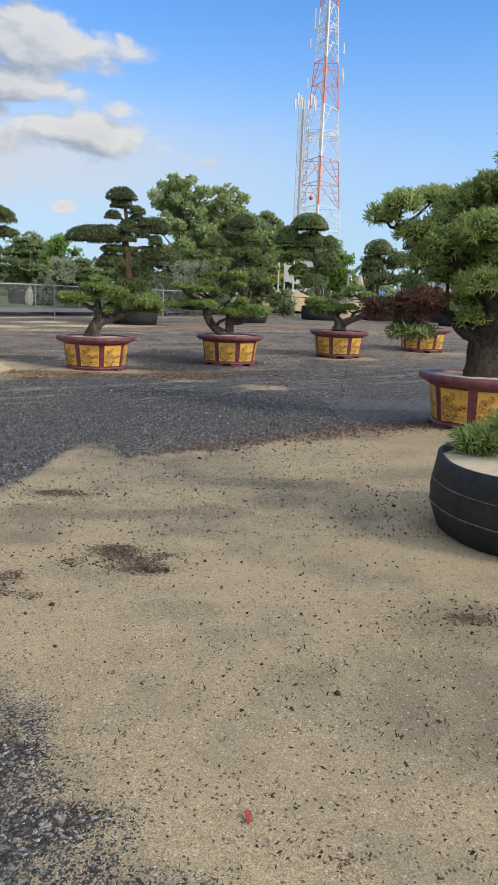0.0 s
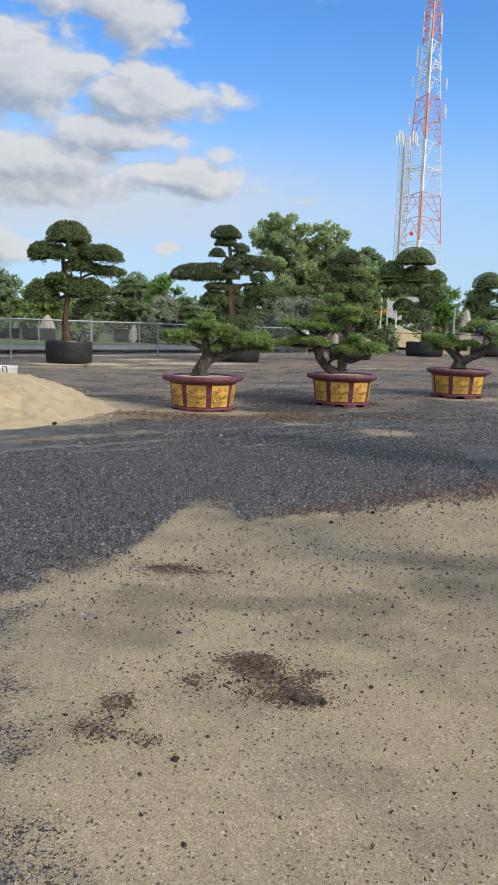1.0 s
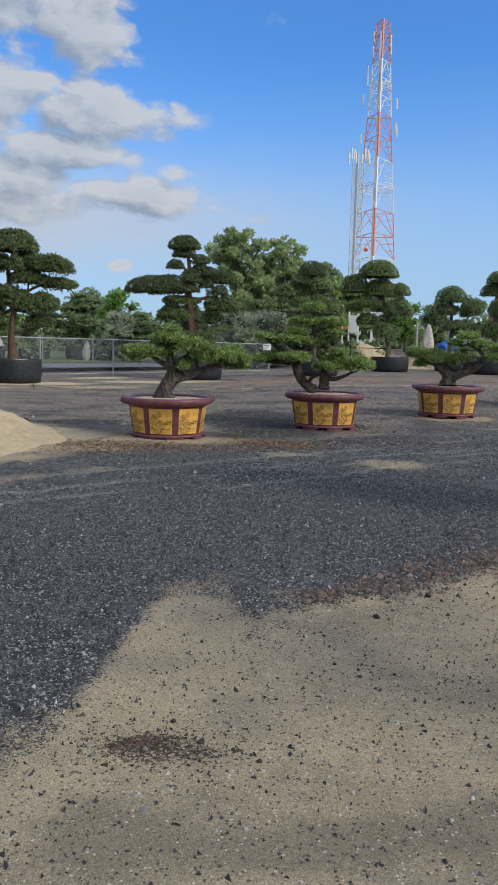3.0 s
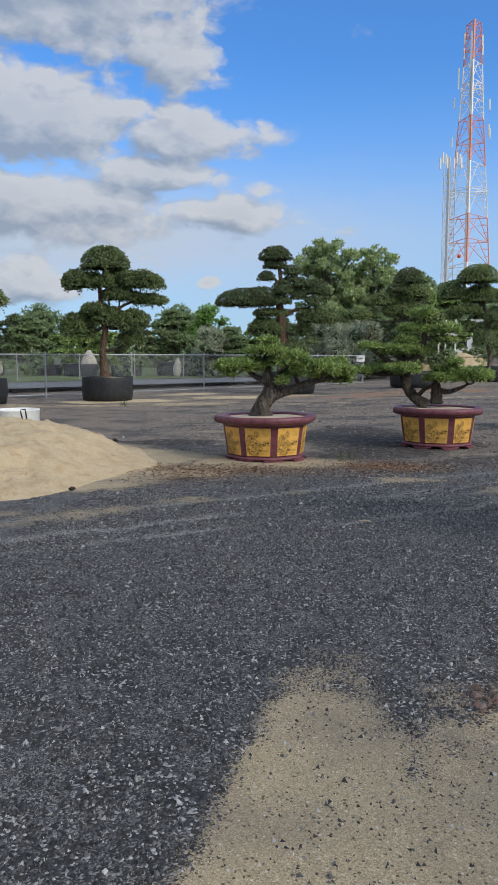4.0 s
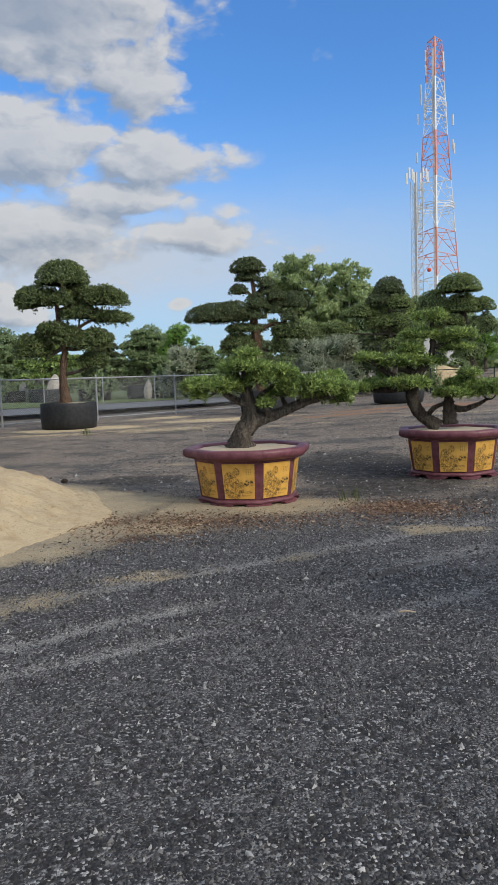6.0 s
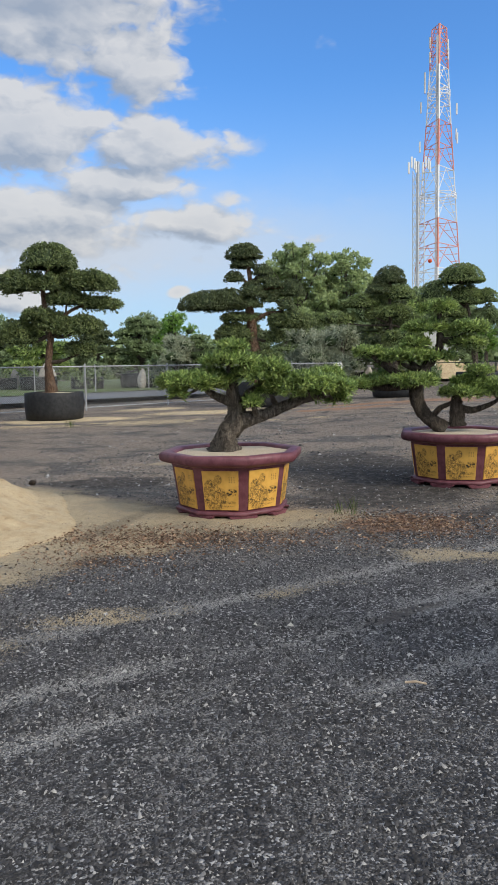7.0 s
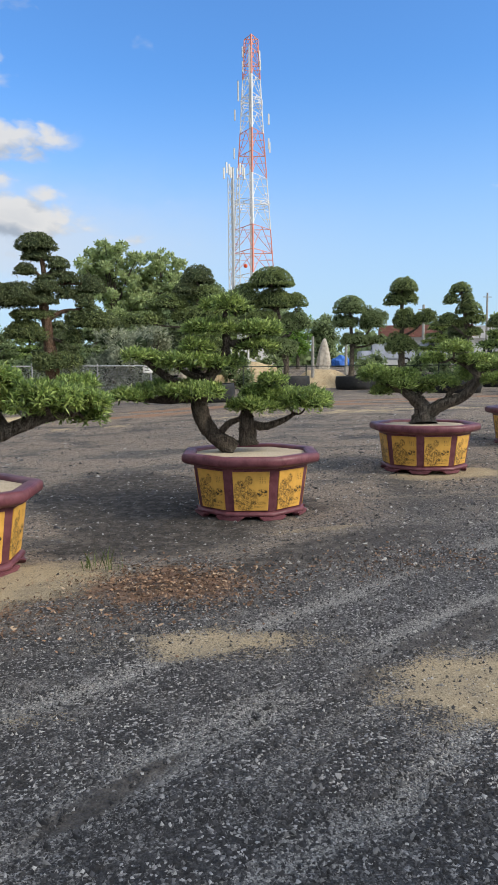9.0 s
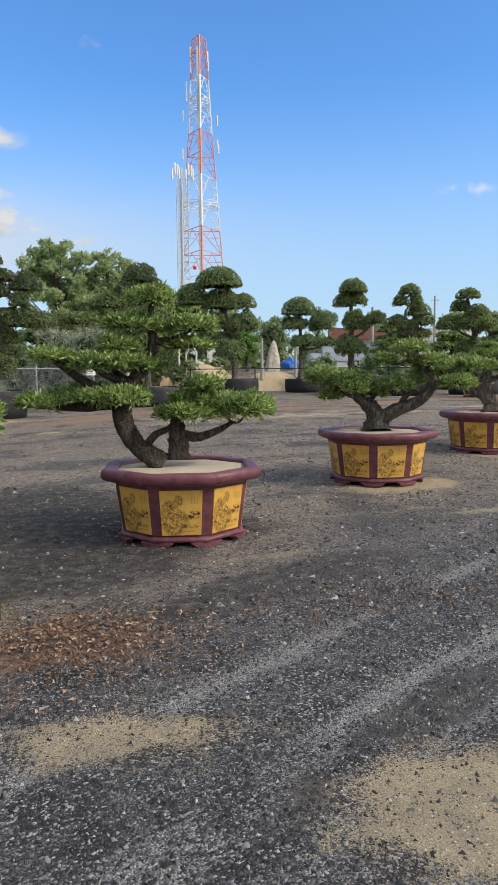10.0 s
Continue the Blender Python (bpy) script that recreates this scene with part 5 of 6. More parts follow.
cloud_tree(28, (12.2, 52.3, 0.2), -17.1, [[(-0.09, 0.1, 0.169), (-0.05, 2.52, 0.118), (-0.15, 4.53, 0.084)]],
           [(-0.17, 5.06, 1.09, 0.6), (-0.46, 3.93, 0.91, 0.6), (1.24, 3.99, 0.89, 1.01), (0.18, 2.89, 1.01, 0.57), (1.46, 2.87, 0.74, 0.43)],
           "small clipped tree with an umbrella top in a black tub", leaf=LEAF_FAR, roots=0.1, dome=(0,), **CLIP)
cloud_tree(29, (13.25, 47, 0.2), -20.8, [[(0.03, 0.28, 0.149), (0.05, 2.96, 0.118), (0.03, 5.32, 0.073)]],
           [(0.13, 5.68, 0.78, 0.42), (-0.32, 4.97, 0.65, 0.41), (0.33, 4.93, 0.59, 0.56), (0.19, 3.64, 0.74, 0.8), (0.02, 2.37, 0.92, 0.77), (1.23, 3.83, 0.66, 0.59)],
           "upright clipped tree stacked in dense lumps", leaf=LEAF_MID, roots=0.1, dome=(0, 1), **CLIP)
cloud_tree(30, (15.61, 45, 0.2), -25.2, [[(0.38, 0.3, 0.127), (0.43, 2.87, 0.112), (0.11, 5.14, 0.07)]],
           [(0.05, 5.32, 0.59, 0.28), (-0.39, 4.79, 0.45, 0.31), (0.37, 4.71, 0.42, 0.37), (0.47, 4.32, 0.71, 0.37), (-0.54, 3.72, 0.68, 0.37), (0.66, 3.66, 0.7, 0.4), (0.67, 3.04, 0.53, 0.4)],
           "stepped clipped tree with small cloud-like tiers", leaf=LEAF_MID, roots=0.1, dome=(0, 1, 2, 3, 4), **CLIP)
cloud_tree(31, (19.38, 45, 0.2), -30.2, [[(-0.12, 0.24, 0.127), (-0.04, 2.89, 0.112), (-0.42, 4.93, 0.07)]],
           [(-0.39, 5.17, 0.66, 0.3), (-0.76, 4.59, 0.57, 0.35), (0.09, 4.25, 0.73, 0.38), (-1.28, 3.7, 0.77, 0.38), (0.22, 3.52, 0.98, 0.64), (-0.23, 2.25, 0.93, 0.7)],
           "stepped clipped tree with a leaning top", leaf=LEAF_MID, roots=0.1, dome=(0, 1, 2, 3), **CLIP)

# ---- far trees beyond the road ----


def leafy_tree(seed, height, spread, trunk, lumps, leaf, label, bark=BARK, density=22, per=7, length=0.34, width=0.12, low=0.3, name="broadleaf_tree", gaps=0.62, at=(0, 0, 0), turn=0.0, fine=1.0, airy=False):
    """A free-grown tree: trunk, limbs and a crown of many leaf clumps with gaps."""
    rng = np.random.default_rng(seed)
    root = thing(name, pose(*at, 0, 0, turn), label, "tree", "background trees")
    part("trunk", limb_mesh(rng, [(0, 0, -0.2, trunk * 1.3), (0.02, 0.03, height * 0.18, trunk), (0.05 * spread, 0, height * 0.45, trunk * 0.7), (0, 0, height * 0.8, trunk * 0.25)], 9, 0.1), bark, root)
    vs, cv, cf, coff = [], [], [], 0
    for k in range(lumps):
        z = height * (low + (0.93 - low) * (k + rng.random()) / lumps)
        prof = math.sin(math.pi * min(1.0, max(0.08, ((z / height) - low + 0.14) / (1.16 - low)))) ** 0.7
        a = rng.random() * 2 * math.pi
        q = spread * prof * gaps * math.sqrt(rng.random())
        r = spread * rng.uniform(0.24, 0.42) * (0.55 + 0.45 * prof) * fine
        c = (math.cos(a) * q, math.sin(a) * q, z)
        rad = (r, r, r * rng.uniform(0.62, 0.95))
        area = 4 * math.pi * r * r * 0.8
        v, f = tufts_on(rng, c, rad, max(8, int(area * density)), per, length, width, low=-0.75, lump=0.25, fill=0.55)
        vs.append(v)
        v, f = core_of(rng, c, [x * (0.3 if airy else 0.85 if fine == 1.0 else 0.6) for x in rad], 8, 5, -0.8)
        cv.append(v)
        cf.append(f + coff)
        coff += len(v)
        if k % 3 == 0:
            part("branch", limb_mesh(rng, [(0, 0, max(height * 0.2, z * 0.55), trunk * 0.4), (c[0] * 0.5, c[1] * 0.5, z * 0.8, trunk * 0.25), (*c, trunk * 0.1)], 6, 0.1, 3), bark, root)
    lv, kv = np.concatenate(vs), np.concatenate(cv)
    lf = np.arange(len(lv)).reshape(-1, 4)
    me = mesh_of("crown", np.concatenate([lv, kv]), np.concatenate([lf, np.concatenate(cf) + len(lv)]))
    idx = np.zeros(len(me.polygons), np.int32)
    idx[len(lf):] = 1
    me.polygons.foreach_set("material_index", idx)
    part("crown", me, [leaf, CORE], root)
    return root


leafy_tree(41, 16.4, 4.6, 0.32, 120, LEAF_TALL, "tall airy broadleaf tree with gaps of sky in its crown", density=10, per=7, length=0.42, width=0.2, low=0.28, gaps=1.05, at=(-3.0, 95, 0.2), fine=0.42, airy=True)
leafy_tree(42, 15.4, 4.4, 0.3, 110, LEAF_TALL, "tall airy broadleaf tree with gaps of sky in its crown", density=10, per=7, length=0.42, width=0.2, low=0.26, gaps=1.05, at=(2.4, 96, 0.2), fine=0.42, airy=True)
leafy_tree(43, 12.4, 5.2, 0.3, 90, LEAF_FAR, "full rounded broadleaf tree behind the road", density=9, per=7, length=0.42, width=0.19, low=0.15, at=(8.0, 98, 0.2), fine=0.5, gaps=0.95)


def tiered_tree(seed, at, turn, height, spread, leaf, label, tiers=6, bark=BARK):
    """A nursery tree with loose horizontal tiers of foliage on a bent trunk."""
    rg = np.random.default_rng(seed)
    pads, x = [(0.0, height * 0.95, spread * 0.36, height * 0.075)], 0.0
    trunk = [(0.0, -0.1, spread * 0.075)]
    for k in range(tiers):
        f = k / (tiers - 1)
        z = height * (0.86 - 0.60 * f)
        x = rg.uniform(-0.12, 0.12) * spread
        wide = spread * (0.36 + 0.26 * math.sin(math.pi * (0.25 + 0.6 * f)))
        for side in (-1, 1):
            q = rg.uniform(0.18, 0.62) * spread * (0.35 + 0.75 * f)
            pads.append((x + side * q, z + rg.uniform(-0.05, 0.05) * height, wide * rg.uniform(0.6, 1.0), height * rg.uniform(0.05, 0.09)))
        trunk.insert(1, (x, z, spread * (0.03 + 0.035 * f)))
    return cloud_tree(seed, at, turn, [trunk], pads, label, leaf=leaf, bark=bark, density=16, per=6, length=0.24, width=0.10, depth=1.0, group="background trees", lumps=5, tight=0.3, low=-0.3)


BG = [
    tiered_tree(51, (-15.2, 64, 0.2), 0, 5.3, 2.9, LEAF_FAR, "loosely tiered green nursery tree beyond the road"),
    tiered_tree(52, (-21.5, 60, 0.2), 40, 4.8, 2.9, LEAF, "low spreading tiered nursery tree beyond the road", 5),
    tiered_tree(53, (-18.4, 63, 0.2), 0, 5.2, 2.1, LEAF_DARK, "dark green tiered nursery tree beyond the road", 6),
    leafy_tree(54, 6.6, 2.6, 0.2, 18, LEAF_BRIGHT, "bright yellow-green tree beyond the road", at=(-14.2, 74, 0.2), low=0.25, density=7),
    leafy_tree(55, 3.6, 2.3, 0.12, 16, LEAF_GREY, "grey-green olive-like bush beyond the road", at=(-11.2, 58, 0.2), low=0.1, length=0.34, width=0.07, density=11),
    leafy_tree(56, 6.4, 3.2, 0.22, 20, LEAF_FAR, "dense green garden tree beyond the road", at=(-29.5, 70, 0.2), low=0.2, density=6),
    leafy_tree(57, 1.9, 1.5, 0.06, 9, LEAF_FAR, "low green shrub beyond the road", at=(-17.0, 57.5, 0.2), low=0.12, length=0.26, width=0.09, density=13, name="shrub"),
]
# further trees of the same kinds: (kind, x, y, turn, size)
MORE = [
    (0, -27, 62, 30, 0.9), (1, -33, 58, 80, 1), (0, -38.5, 60, 140, 0.95), (2, -30, 66, 10, 1), (1, -25, 68, 210, 1), (5, -44, 66, 250, 1.05), (2, -36, 70, 100, 1.1),
    (0, -11.5, 70, 75, 0.72), (1, -8.2, 64, 160, 0.83), (2, -6, 60, 200, 0.86), (0, -3.6, 62, 240, 0.83), (4, -2.2, 56, 30, 1.05), (4, 0.4, 57, 120, 1.1), (4, -0.8, 54, 200, 0.95),
    (2, -5.6, 55, 70, 0.72), (0, 1.4, 64, 10, 0.9), (1, 4.2, 60, 70, 1.3), (5, 4.8, 76, 300, 1.4), (2, 2.9, 53, 20, 1.1), (1, 7, 66, 100, 1.35), (0, 11, 70, 190, 1.05), (3, 12.4, 68, 60, 0.8), (2, 24.5, 64, 240, 0.9), (1, 25.5, 70, 330, 0.95), (5, 30, 78, 15, 0.9), (1, 23, 54, 60, 1), (0, 27, 56, 120, 0.95), (2, 34, 66, 200, 1), (5, 44, 80, 80, 1),
    (5, 10.4, 90, 80, 1.6), (5, -8, 90, 20, 0.93), (5, -20, 86, 300, 1.15), (5, 15.5, 94, 230, 1.45), (5, 22, 96, 210, 1.2), (5, -52, 74, 20, 1), (5, 34, 96, 20, 1.15), (0, -1.6, 66, 100, 0.94), (0, -9.5, 58, 140, 0.68),
    (6, -24.5, 57, 30, 1), (6, -28.5, 57.5, 80, 1.1), (6, -33, 56, 120, 1), (6, -13, 60, 60, 1.1), (6, -7.5, 57, 200, 1), (6, -4, 57, 20, 1.1), (6, 3.6, 58, 20, 1), (6, 6, 57, 100, 1), (6, 9, 62, 70, 1), (6, 15, 56, 150, 1.1), (6, 18.5, 57, 20, 1.1), (6, 22, 60, 60, 1), (6, 30, 62, 200, 1.2),
]
for k, x, y, turn, size in MORE:
    t = copy_thing(BG[k], pose(x, y, max(0.2, gz(x, y)), 0, 0, turn))
    size *= 1.0 - 0.14 * max(0.0, gz(x, y) - 0.2)
    t.scale = (size, size, size)

far_tub = make_tub((-17.6, 58.2, 0.2), 1.15, 0.9, "round black tub standing on the far grass", seams=(), group="far tubs")
for x, y, size in ((-20.8, 57.2, 1.1), (-24.6, 59.5, 1.0), (-14.4, 60.6, 1.2), (-11.6, 62.0, 1.0), (-29.0, 58.6, 1.1), (-34.0, 57.4, 1.0), (1.8, 60.0, 1.0), (13.6, 54.5, 0.95), (16.9, 53.0, 1.0), (22.6, 53.5, 1.0)):
    t = copy_thing(far_tub, pose(x, y, 0.2))
    t.scale = (size, size, size)


def far_wood():
    """A distant belt of trees that closes the horizon, as one mass of leaf clumps."""
    rg = np.random.default_rng(91)
    vs = []
    for k in range(150):
        a = radians(-62 + 124 * (k + rg.random()) / 150)
        d = rg.uniform(125, 150)
        h = rg.uniform(2.6, 4.2)
        for z in (h * 0.35, h):
            v, f = tufts_on(rg, (math.sin(a) * d + rg.uniform(-2, 2), math.cos(a) * d, z), (rg.uniform(2.4, 3.6), 2.4, h * 0.62), 30, 4, 1.5, 0.8, low=-0.9, lump=0.3, fill=0.5)
            vs.append(v)
    v = np.concatenate(vs)
    return tagged(part("distant_wood", mesh_of("distant_wood", v, np.arange(len(v)).reshape(-1, 4)), LEAF_FAR), "distant belt of green trees along the horizon", "wood", kind="stuff")


far_wood()

# ---- sand heap with a spade, white tub ----


def make_heap(at, a, b, h, slope, label, seed=1.0, n=90, turn=0.0, peaks=()):
    g = np.linspace(-1.15, 1.15, n)
    U, V = np.meshgrid(g, g)
    ang = np.arctan2(V, U)
    r = np.hypot(U, V) * (1 + 0.06 * np.sin(ang * 3 + seed) + 0.04 * np.sin(ang * 7 + seed * 2))
    X, Y = U * a, V * b
    z = slope * np.sign(1 - r) * np.abs(1 - r) ** 1.2
    z = h - np.log1p(np.exp((h - z) * 9)) / 9
    for u0, v0, q, k in peaks:
        z = z + k * np.exp(-(((X - u0) / q) ** 2 + ((Y - v0) / q) ** 2))
    z = z + (fbm(X * 1.2, Y * 1.2, seed) - 0.5) * 0.34 * smooth((1.0 - r) * 4) + (fbm(X * 4, Y * 4, seed + 4) - 0.5) * 0.13 * smooth((1.05 - r) * 5)
    rg = np.random.default_rng(int(seed * 10))
    for _ in range(260):
        u0, v0, q = rg.uniform(-1, 1), rg.uniform(-1, 1), rg.uniform(0.05, 0.13)
        z = z - rg.uniform(-0.04, 0.085) * np.exp(-(((X - u0 * a) / q) ** 2 + ((Y - v0 * b) / q) ** 2)) * smooth((1.0 - r) * 6)
    z = np.where(r > 1.0, -0.06, np.maximum(z, -0.06))
    i, j = np.meshgrid(np.arange(n - 1), np.arange(n - 1), indexing="ij")
    q = i * n + j
    f = np.stack([q, q + 1, q + n + 1, q + n], -1).reshape(-1, 4)
    ob = part("sand_mound", mesh_of("sand_mound", np.stack([X, Y, z], -1).reshape(-1, 3), f, True), HEAP, m=pose(*at, 0, 0, turn))
    return tagged(ob, label, "heap")


make_heap((-6.9, 14.2, 0.0), 2.95, 2.85, 0.50, 1.2, "large heap of pale yellow builder's sand in the yard", 2.0, 150, peaks=((0.55, 0.3, 0.55, 0.10), (-0.9, 0.2, 0.6, 0.10), (1.3, -0.1, 0.5, 0.05)))
make_heap((7.6, 62, gz(7.6, 62)), 3.2, 2.2, 1.35, 2.4, "pale sand heap beyond the fence", 3.0, 40)
make_heap((11.8, 58, gz(11.8, 58)), 2.6, 2.0, 1.1, 2.2, "pale sand heap beyond the fence", 4.0, 40)
make_heap((4.3, 62, gz(4.3, 62)), 2.4, 1.8, 0.95, 1.9, "pale sand heap beyond the fence", 5.0, 40)


def make_spade(m):
    root = thing("spade", m, "yellow D-handled spade with a rusty square blade, in sand", "spade")
    bm = bmesh.new()
    rod(bm, (0, 0, 0.10), (0, 0.01, 0.50), 0.017, 0.016, 10)
    part("shaft", bm, YELLOW_PAINT, root)
    bm = bmesh.new()
    rod(bm, (0, 0.01, 0.49), (-0.055, 0.01, 0.60), 0.012, 0.011, 8)
    rod(bm, (0, 0.01, 0.49), (0.055, 0.01, 0.60), 0.012, 0.011, 8)
    rod(bm, (-0.07, 0.01, 0.605), (0.07, 0.01, 0.605), 0.014, 0.014, 10)
    part("grip", bm, YELLOW_PAINT, root, "yellow D-shaped grip")
    bm = bmesh.new()
    rows = []
    for k in range(8):
        z = 0.14 - 0.30 * k / 7
        hw = 0.115 + 0.01 * math.sin(k)
        row = []
        for i in range(7):
            u = i / 3 - 1
            row.append(bm.verts.new((u * hw, -0.035 * (1 - u * u) - 0.02 * (k / 7) ** 2, z - (0.02 * random.random() if k == 7 else 0))))
        rows.append(row)
    for r0, r1 in zip(rows, rows[1:]):
        for i in range(6):
            bm.faces.new((r0[i], r0[i + 1], r1[i + 1], r1[i]))
    bmesh.ops.solidify(bm, geom=bm.faces[:], thickness=0.004)
    part("blade", bm, BLADE, root, "rusty square blade caked with sand")
    bm = bmesh.new()
    rod(bm, (0, -0.02, 0.02), (0, 0, 0.16), 0.024, 0.019, 10)
    part("socket", bm, RUSTY, root)
    return root


make_spade(pose(-5.57, 12.33, 0.335, -12, 8, 12) @ Matrix.Diagonal((0.86, 0.86, 0.94, 1.0)))


def make_white_tub(at, r, h):
    root = thing("white_tub", pose(*at), "round white plastic tub with a dark torn strap", "tub")
    v, q = lathe([(r * 0.92, 0), (r * 0.95, 0.02), (r, h * 0.97), (r + 0.012, h), (r, h + 0.012), (r - 0.02, h), (r * 0.93, 0.05), (0.01, 0.04)], 40)
    part("wall", mesh_of("wall", v, q, True), WHITE_PLASTIC, root)
    bm = bmesh.new()
    rod(bm, (r * 0.80, -r * 0.62, h * 0.45), (r * 0.72, -r * 0.70, h + 0.03), 0.016, 0.012, 6)
    rod(bm, (r * 0.72, -r * 0.70, h + 0.03), (r * 0.55, -r * 0.78, h + 0.01), 0.012, 0.012, 6)
    rod(bm, (r * 0.55, -r * 0.83, h + 0.01), (r * 0.66, -r * 0.78, h * 0.6), 0.012, 0.012, 6)
    part("strap", bm, RUBBER, root)
    return root


make_white_tub((-7.48, 17.6, 0.0), 0.42, 0.57)

def make_clod(at, r, seed, label):
    bm = bmesh.new()
    bmesh.ops.create_icosphere(bm, subdivisions=2, radius=r)
    for v in bm.verts:
        v.co *= 1 + 0.45 * noise.noise(v.co * (1.6 / r) + Vector((seed, 0, 0)))
        v.co.z *= 0.7
    return tagged(part("clod", from_bm("clod", bm), CLOD, m=pose(*at)), label, "clod", "dark clods")


make_clod((-5.5, 17.4, 0.03), 0.055, 2.0, "dark earth clod lying behind the sand heap")
make_clod((-4.42, 12.42, 0.04), 0.035, 5.0, "dark earth clod at the foot of the sand heap")

# ---- chain-link fences ----


def make_fence(at, turn, length, h, posts, label, wire=0.0032, cell=0.075, mat=GALV, rail_bottom=True):
    """A fence along its own x axis, with posts, rails and crossed wires."""
    root = thing("chain_link_fence", pose(*at, 0, 0, turn), label, "fence")
    for k in range(posts + 1):
        x = length * k / posts
        bm = bmesh.new()
        rod(bm, (0, 0, -0.15), (0, 0, h + 0.05), 0.036, 0.036, 10)
        bmesh.ops.create_uvsphere(bm, u_segments=10, v_segments=6, radius=0.042, matrix=Matrix.Translation((0, 0, h + 0.05)))
        part("post", bm, mat, root, m=pose(x, 0, 0))
    for z, r in ((h - 0.02, 0.024),) + (((0.10, 0.02),) if rail_bottom else ()):
        bm = bmesh.new()
        rod(bm, (0, -0.03, z), (length, -0.03, z), r, r, 8)
        part("rail", bm, mat, root)
    vs = []
    n = int(length / cell)
    span = h - 0.12
    for k in range(-int(span / cell), n):
        for s in (1, -1):
            x0 = k * cell if s > 0 else k * cell + span
            x1 = x0 + s * span
            z0, z1 = 0.1, 0.1 + span
            for (xa, za, xb, zb) in ((x0, z0, x1, z1),):
                if xb < xa:
                    xa, za, xb, zb = xb, zb, xa, za
                if xa < 0:
                    za += (zb - za) * (0 - xa) / (xb - xa)
                    xa = 0
                if xb > length:
                    zb = za + (zb - za) * (length - xa) / (xb - xa)
                    xb = length
                if xb - xa < 0.02:
                    continue
                o = wire * 0.7
                y = -0.05 + s * 0.002
                vs += [(xa, y, za - o), (xb, y, zb - o), (xb, y - o, zb + o), (xa, y - o, za + o), (xa, y + o, za + o), (xb, y + o, zb + o)]
    v = np.array(vs)
    k = np.arange(len(v) // 6)[:, None] * 6
    f = np.concatenate([k + np.array([[0, 1, 2, 3]]), k + np.array([[3, 2, 5, 4]]), k + np.array([[4, 5, 1, 0]])])
    part("wire_mesh", mesh_of("wire_mesh", v, f), mat, root, "grey chain-link mesh")
    return root


f0 = FENCE_AT + FENCE_DIR * -32.96
make_fence((f0.x, f0.y, 0.02), FENCE_TURN, 45.3, 1.72, 11, "galvanised chain-link fence along the yard's edge")
f1 = FENCE_AT + FENCE_DIR * -45 + FENCE_OUT * 15.0
make_fence((f1.x, f1.y, 0.25), FENCE_TURN, 60, 1.6, 14, "galvanised chain-link fence across the road", cell=0.12, rail_bottom=False)
make_fence((5.5, 52.5, 0.2), -20, 34, 1.45, 9, "thin dark green fence before the sand heaps", wire=0.002, cell=0.2, mat=GREEN_POST, rail_bottom=False)

# small white sign hung on the fence
sg = thing("fence_sign", pose(*(FENCE_AT + FENCE_DIR * 12.0 + Vector((0.06, -0.06, 0))), 0, 0, FENCE_TURN - 35), "small white notice board on the chain-link fence", "sign")
part("board", box(bmesh.new(), -0.25, 0.25, -0.015, 0.0, 1.36, 1.72, 0.004), WHITE_PLASTIC, sg)
bm = bmesh.new()
for k in range(3):
    box(bm, -0.18, 0.18 - 0.05 * k, -0.018, -0.015, 1.62 - 0.08 * k, 1.65 - 0.08 * k)
part("print_bar", bm, GLASS_DARK, sg)

# ---- telecom towers ----


def tower_width(z):
    return float(np.interp(z, [0, 12, 32, 53, 72], [12.4, 11.0, 8.2, 5.2, 3.0]))


def beam(bm, a, b, r):
    rod(bm, a, b, r, r, 5, False)


def antenna(parent, p, h=2.3, w=0.34):
    bm = box(bmesh.new(), -w / 2, w / 2, -0.1, 0.1, -h / 2, h / 2, 0.04)
    part("antenna", bm, WHITE_PLASTIC, parent, "white panel antenna", m=pose(*p, 0, 0, 20))


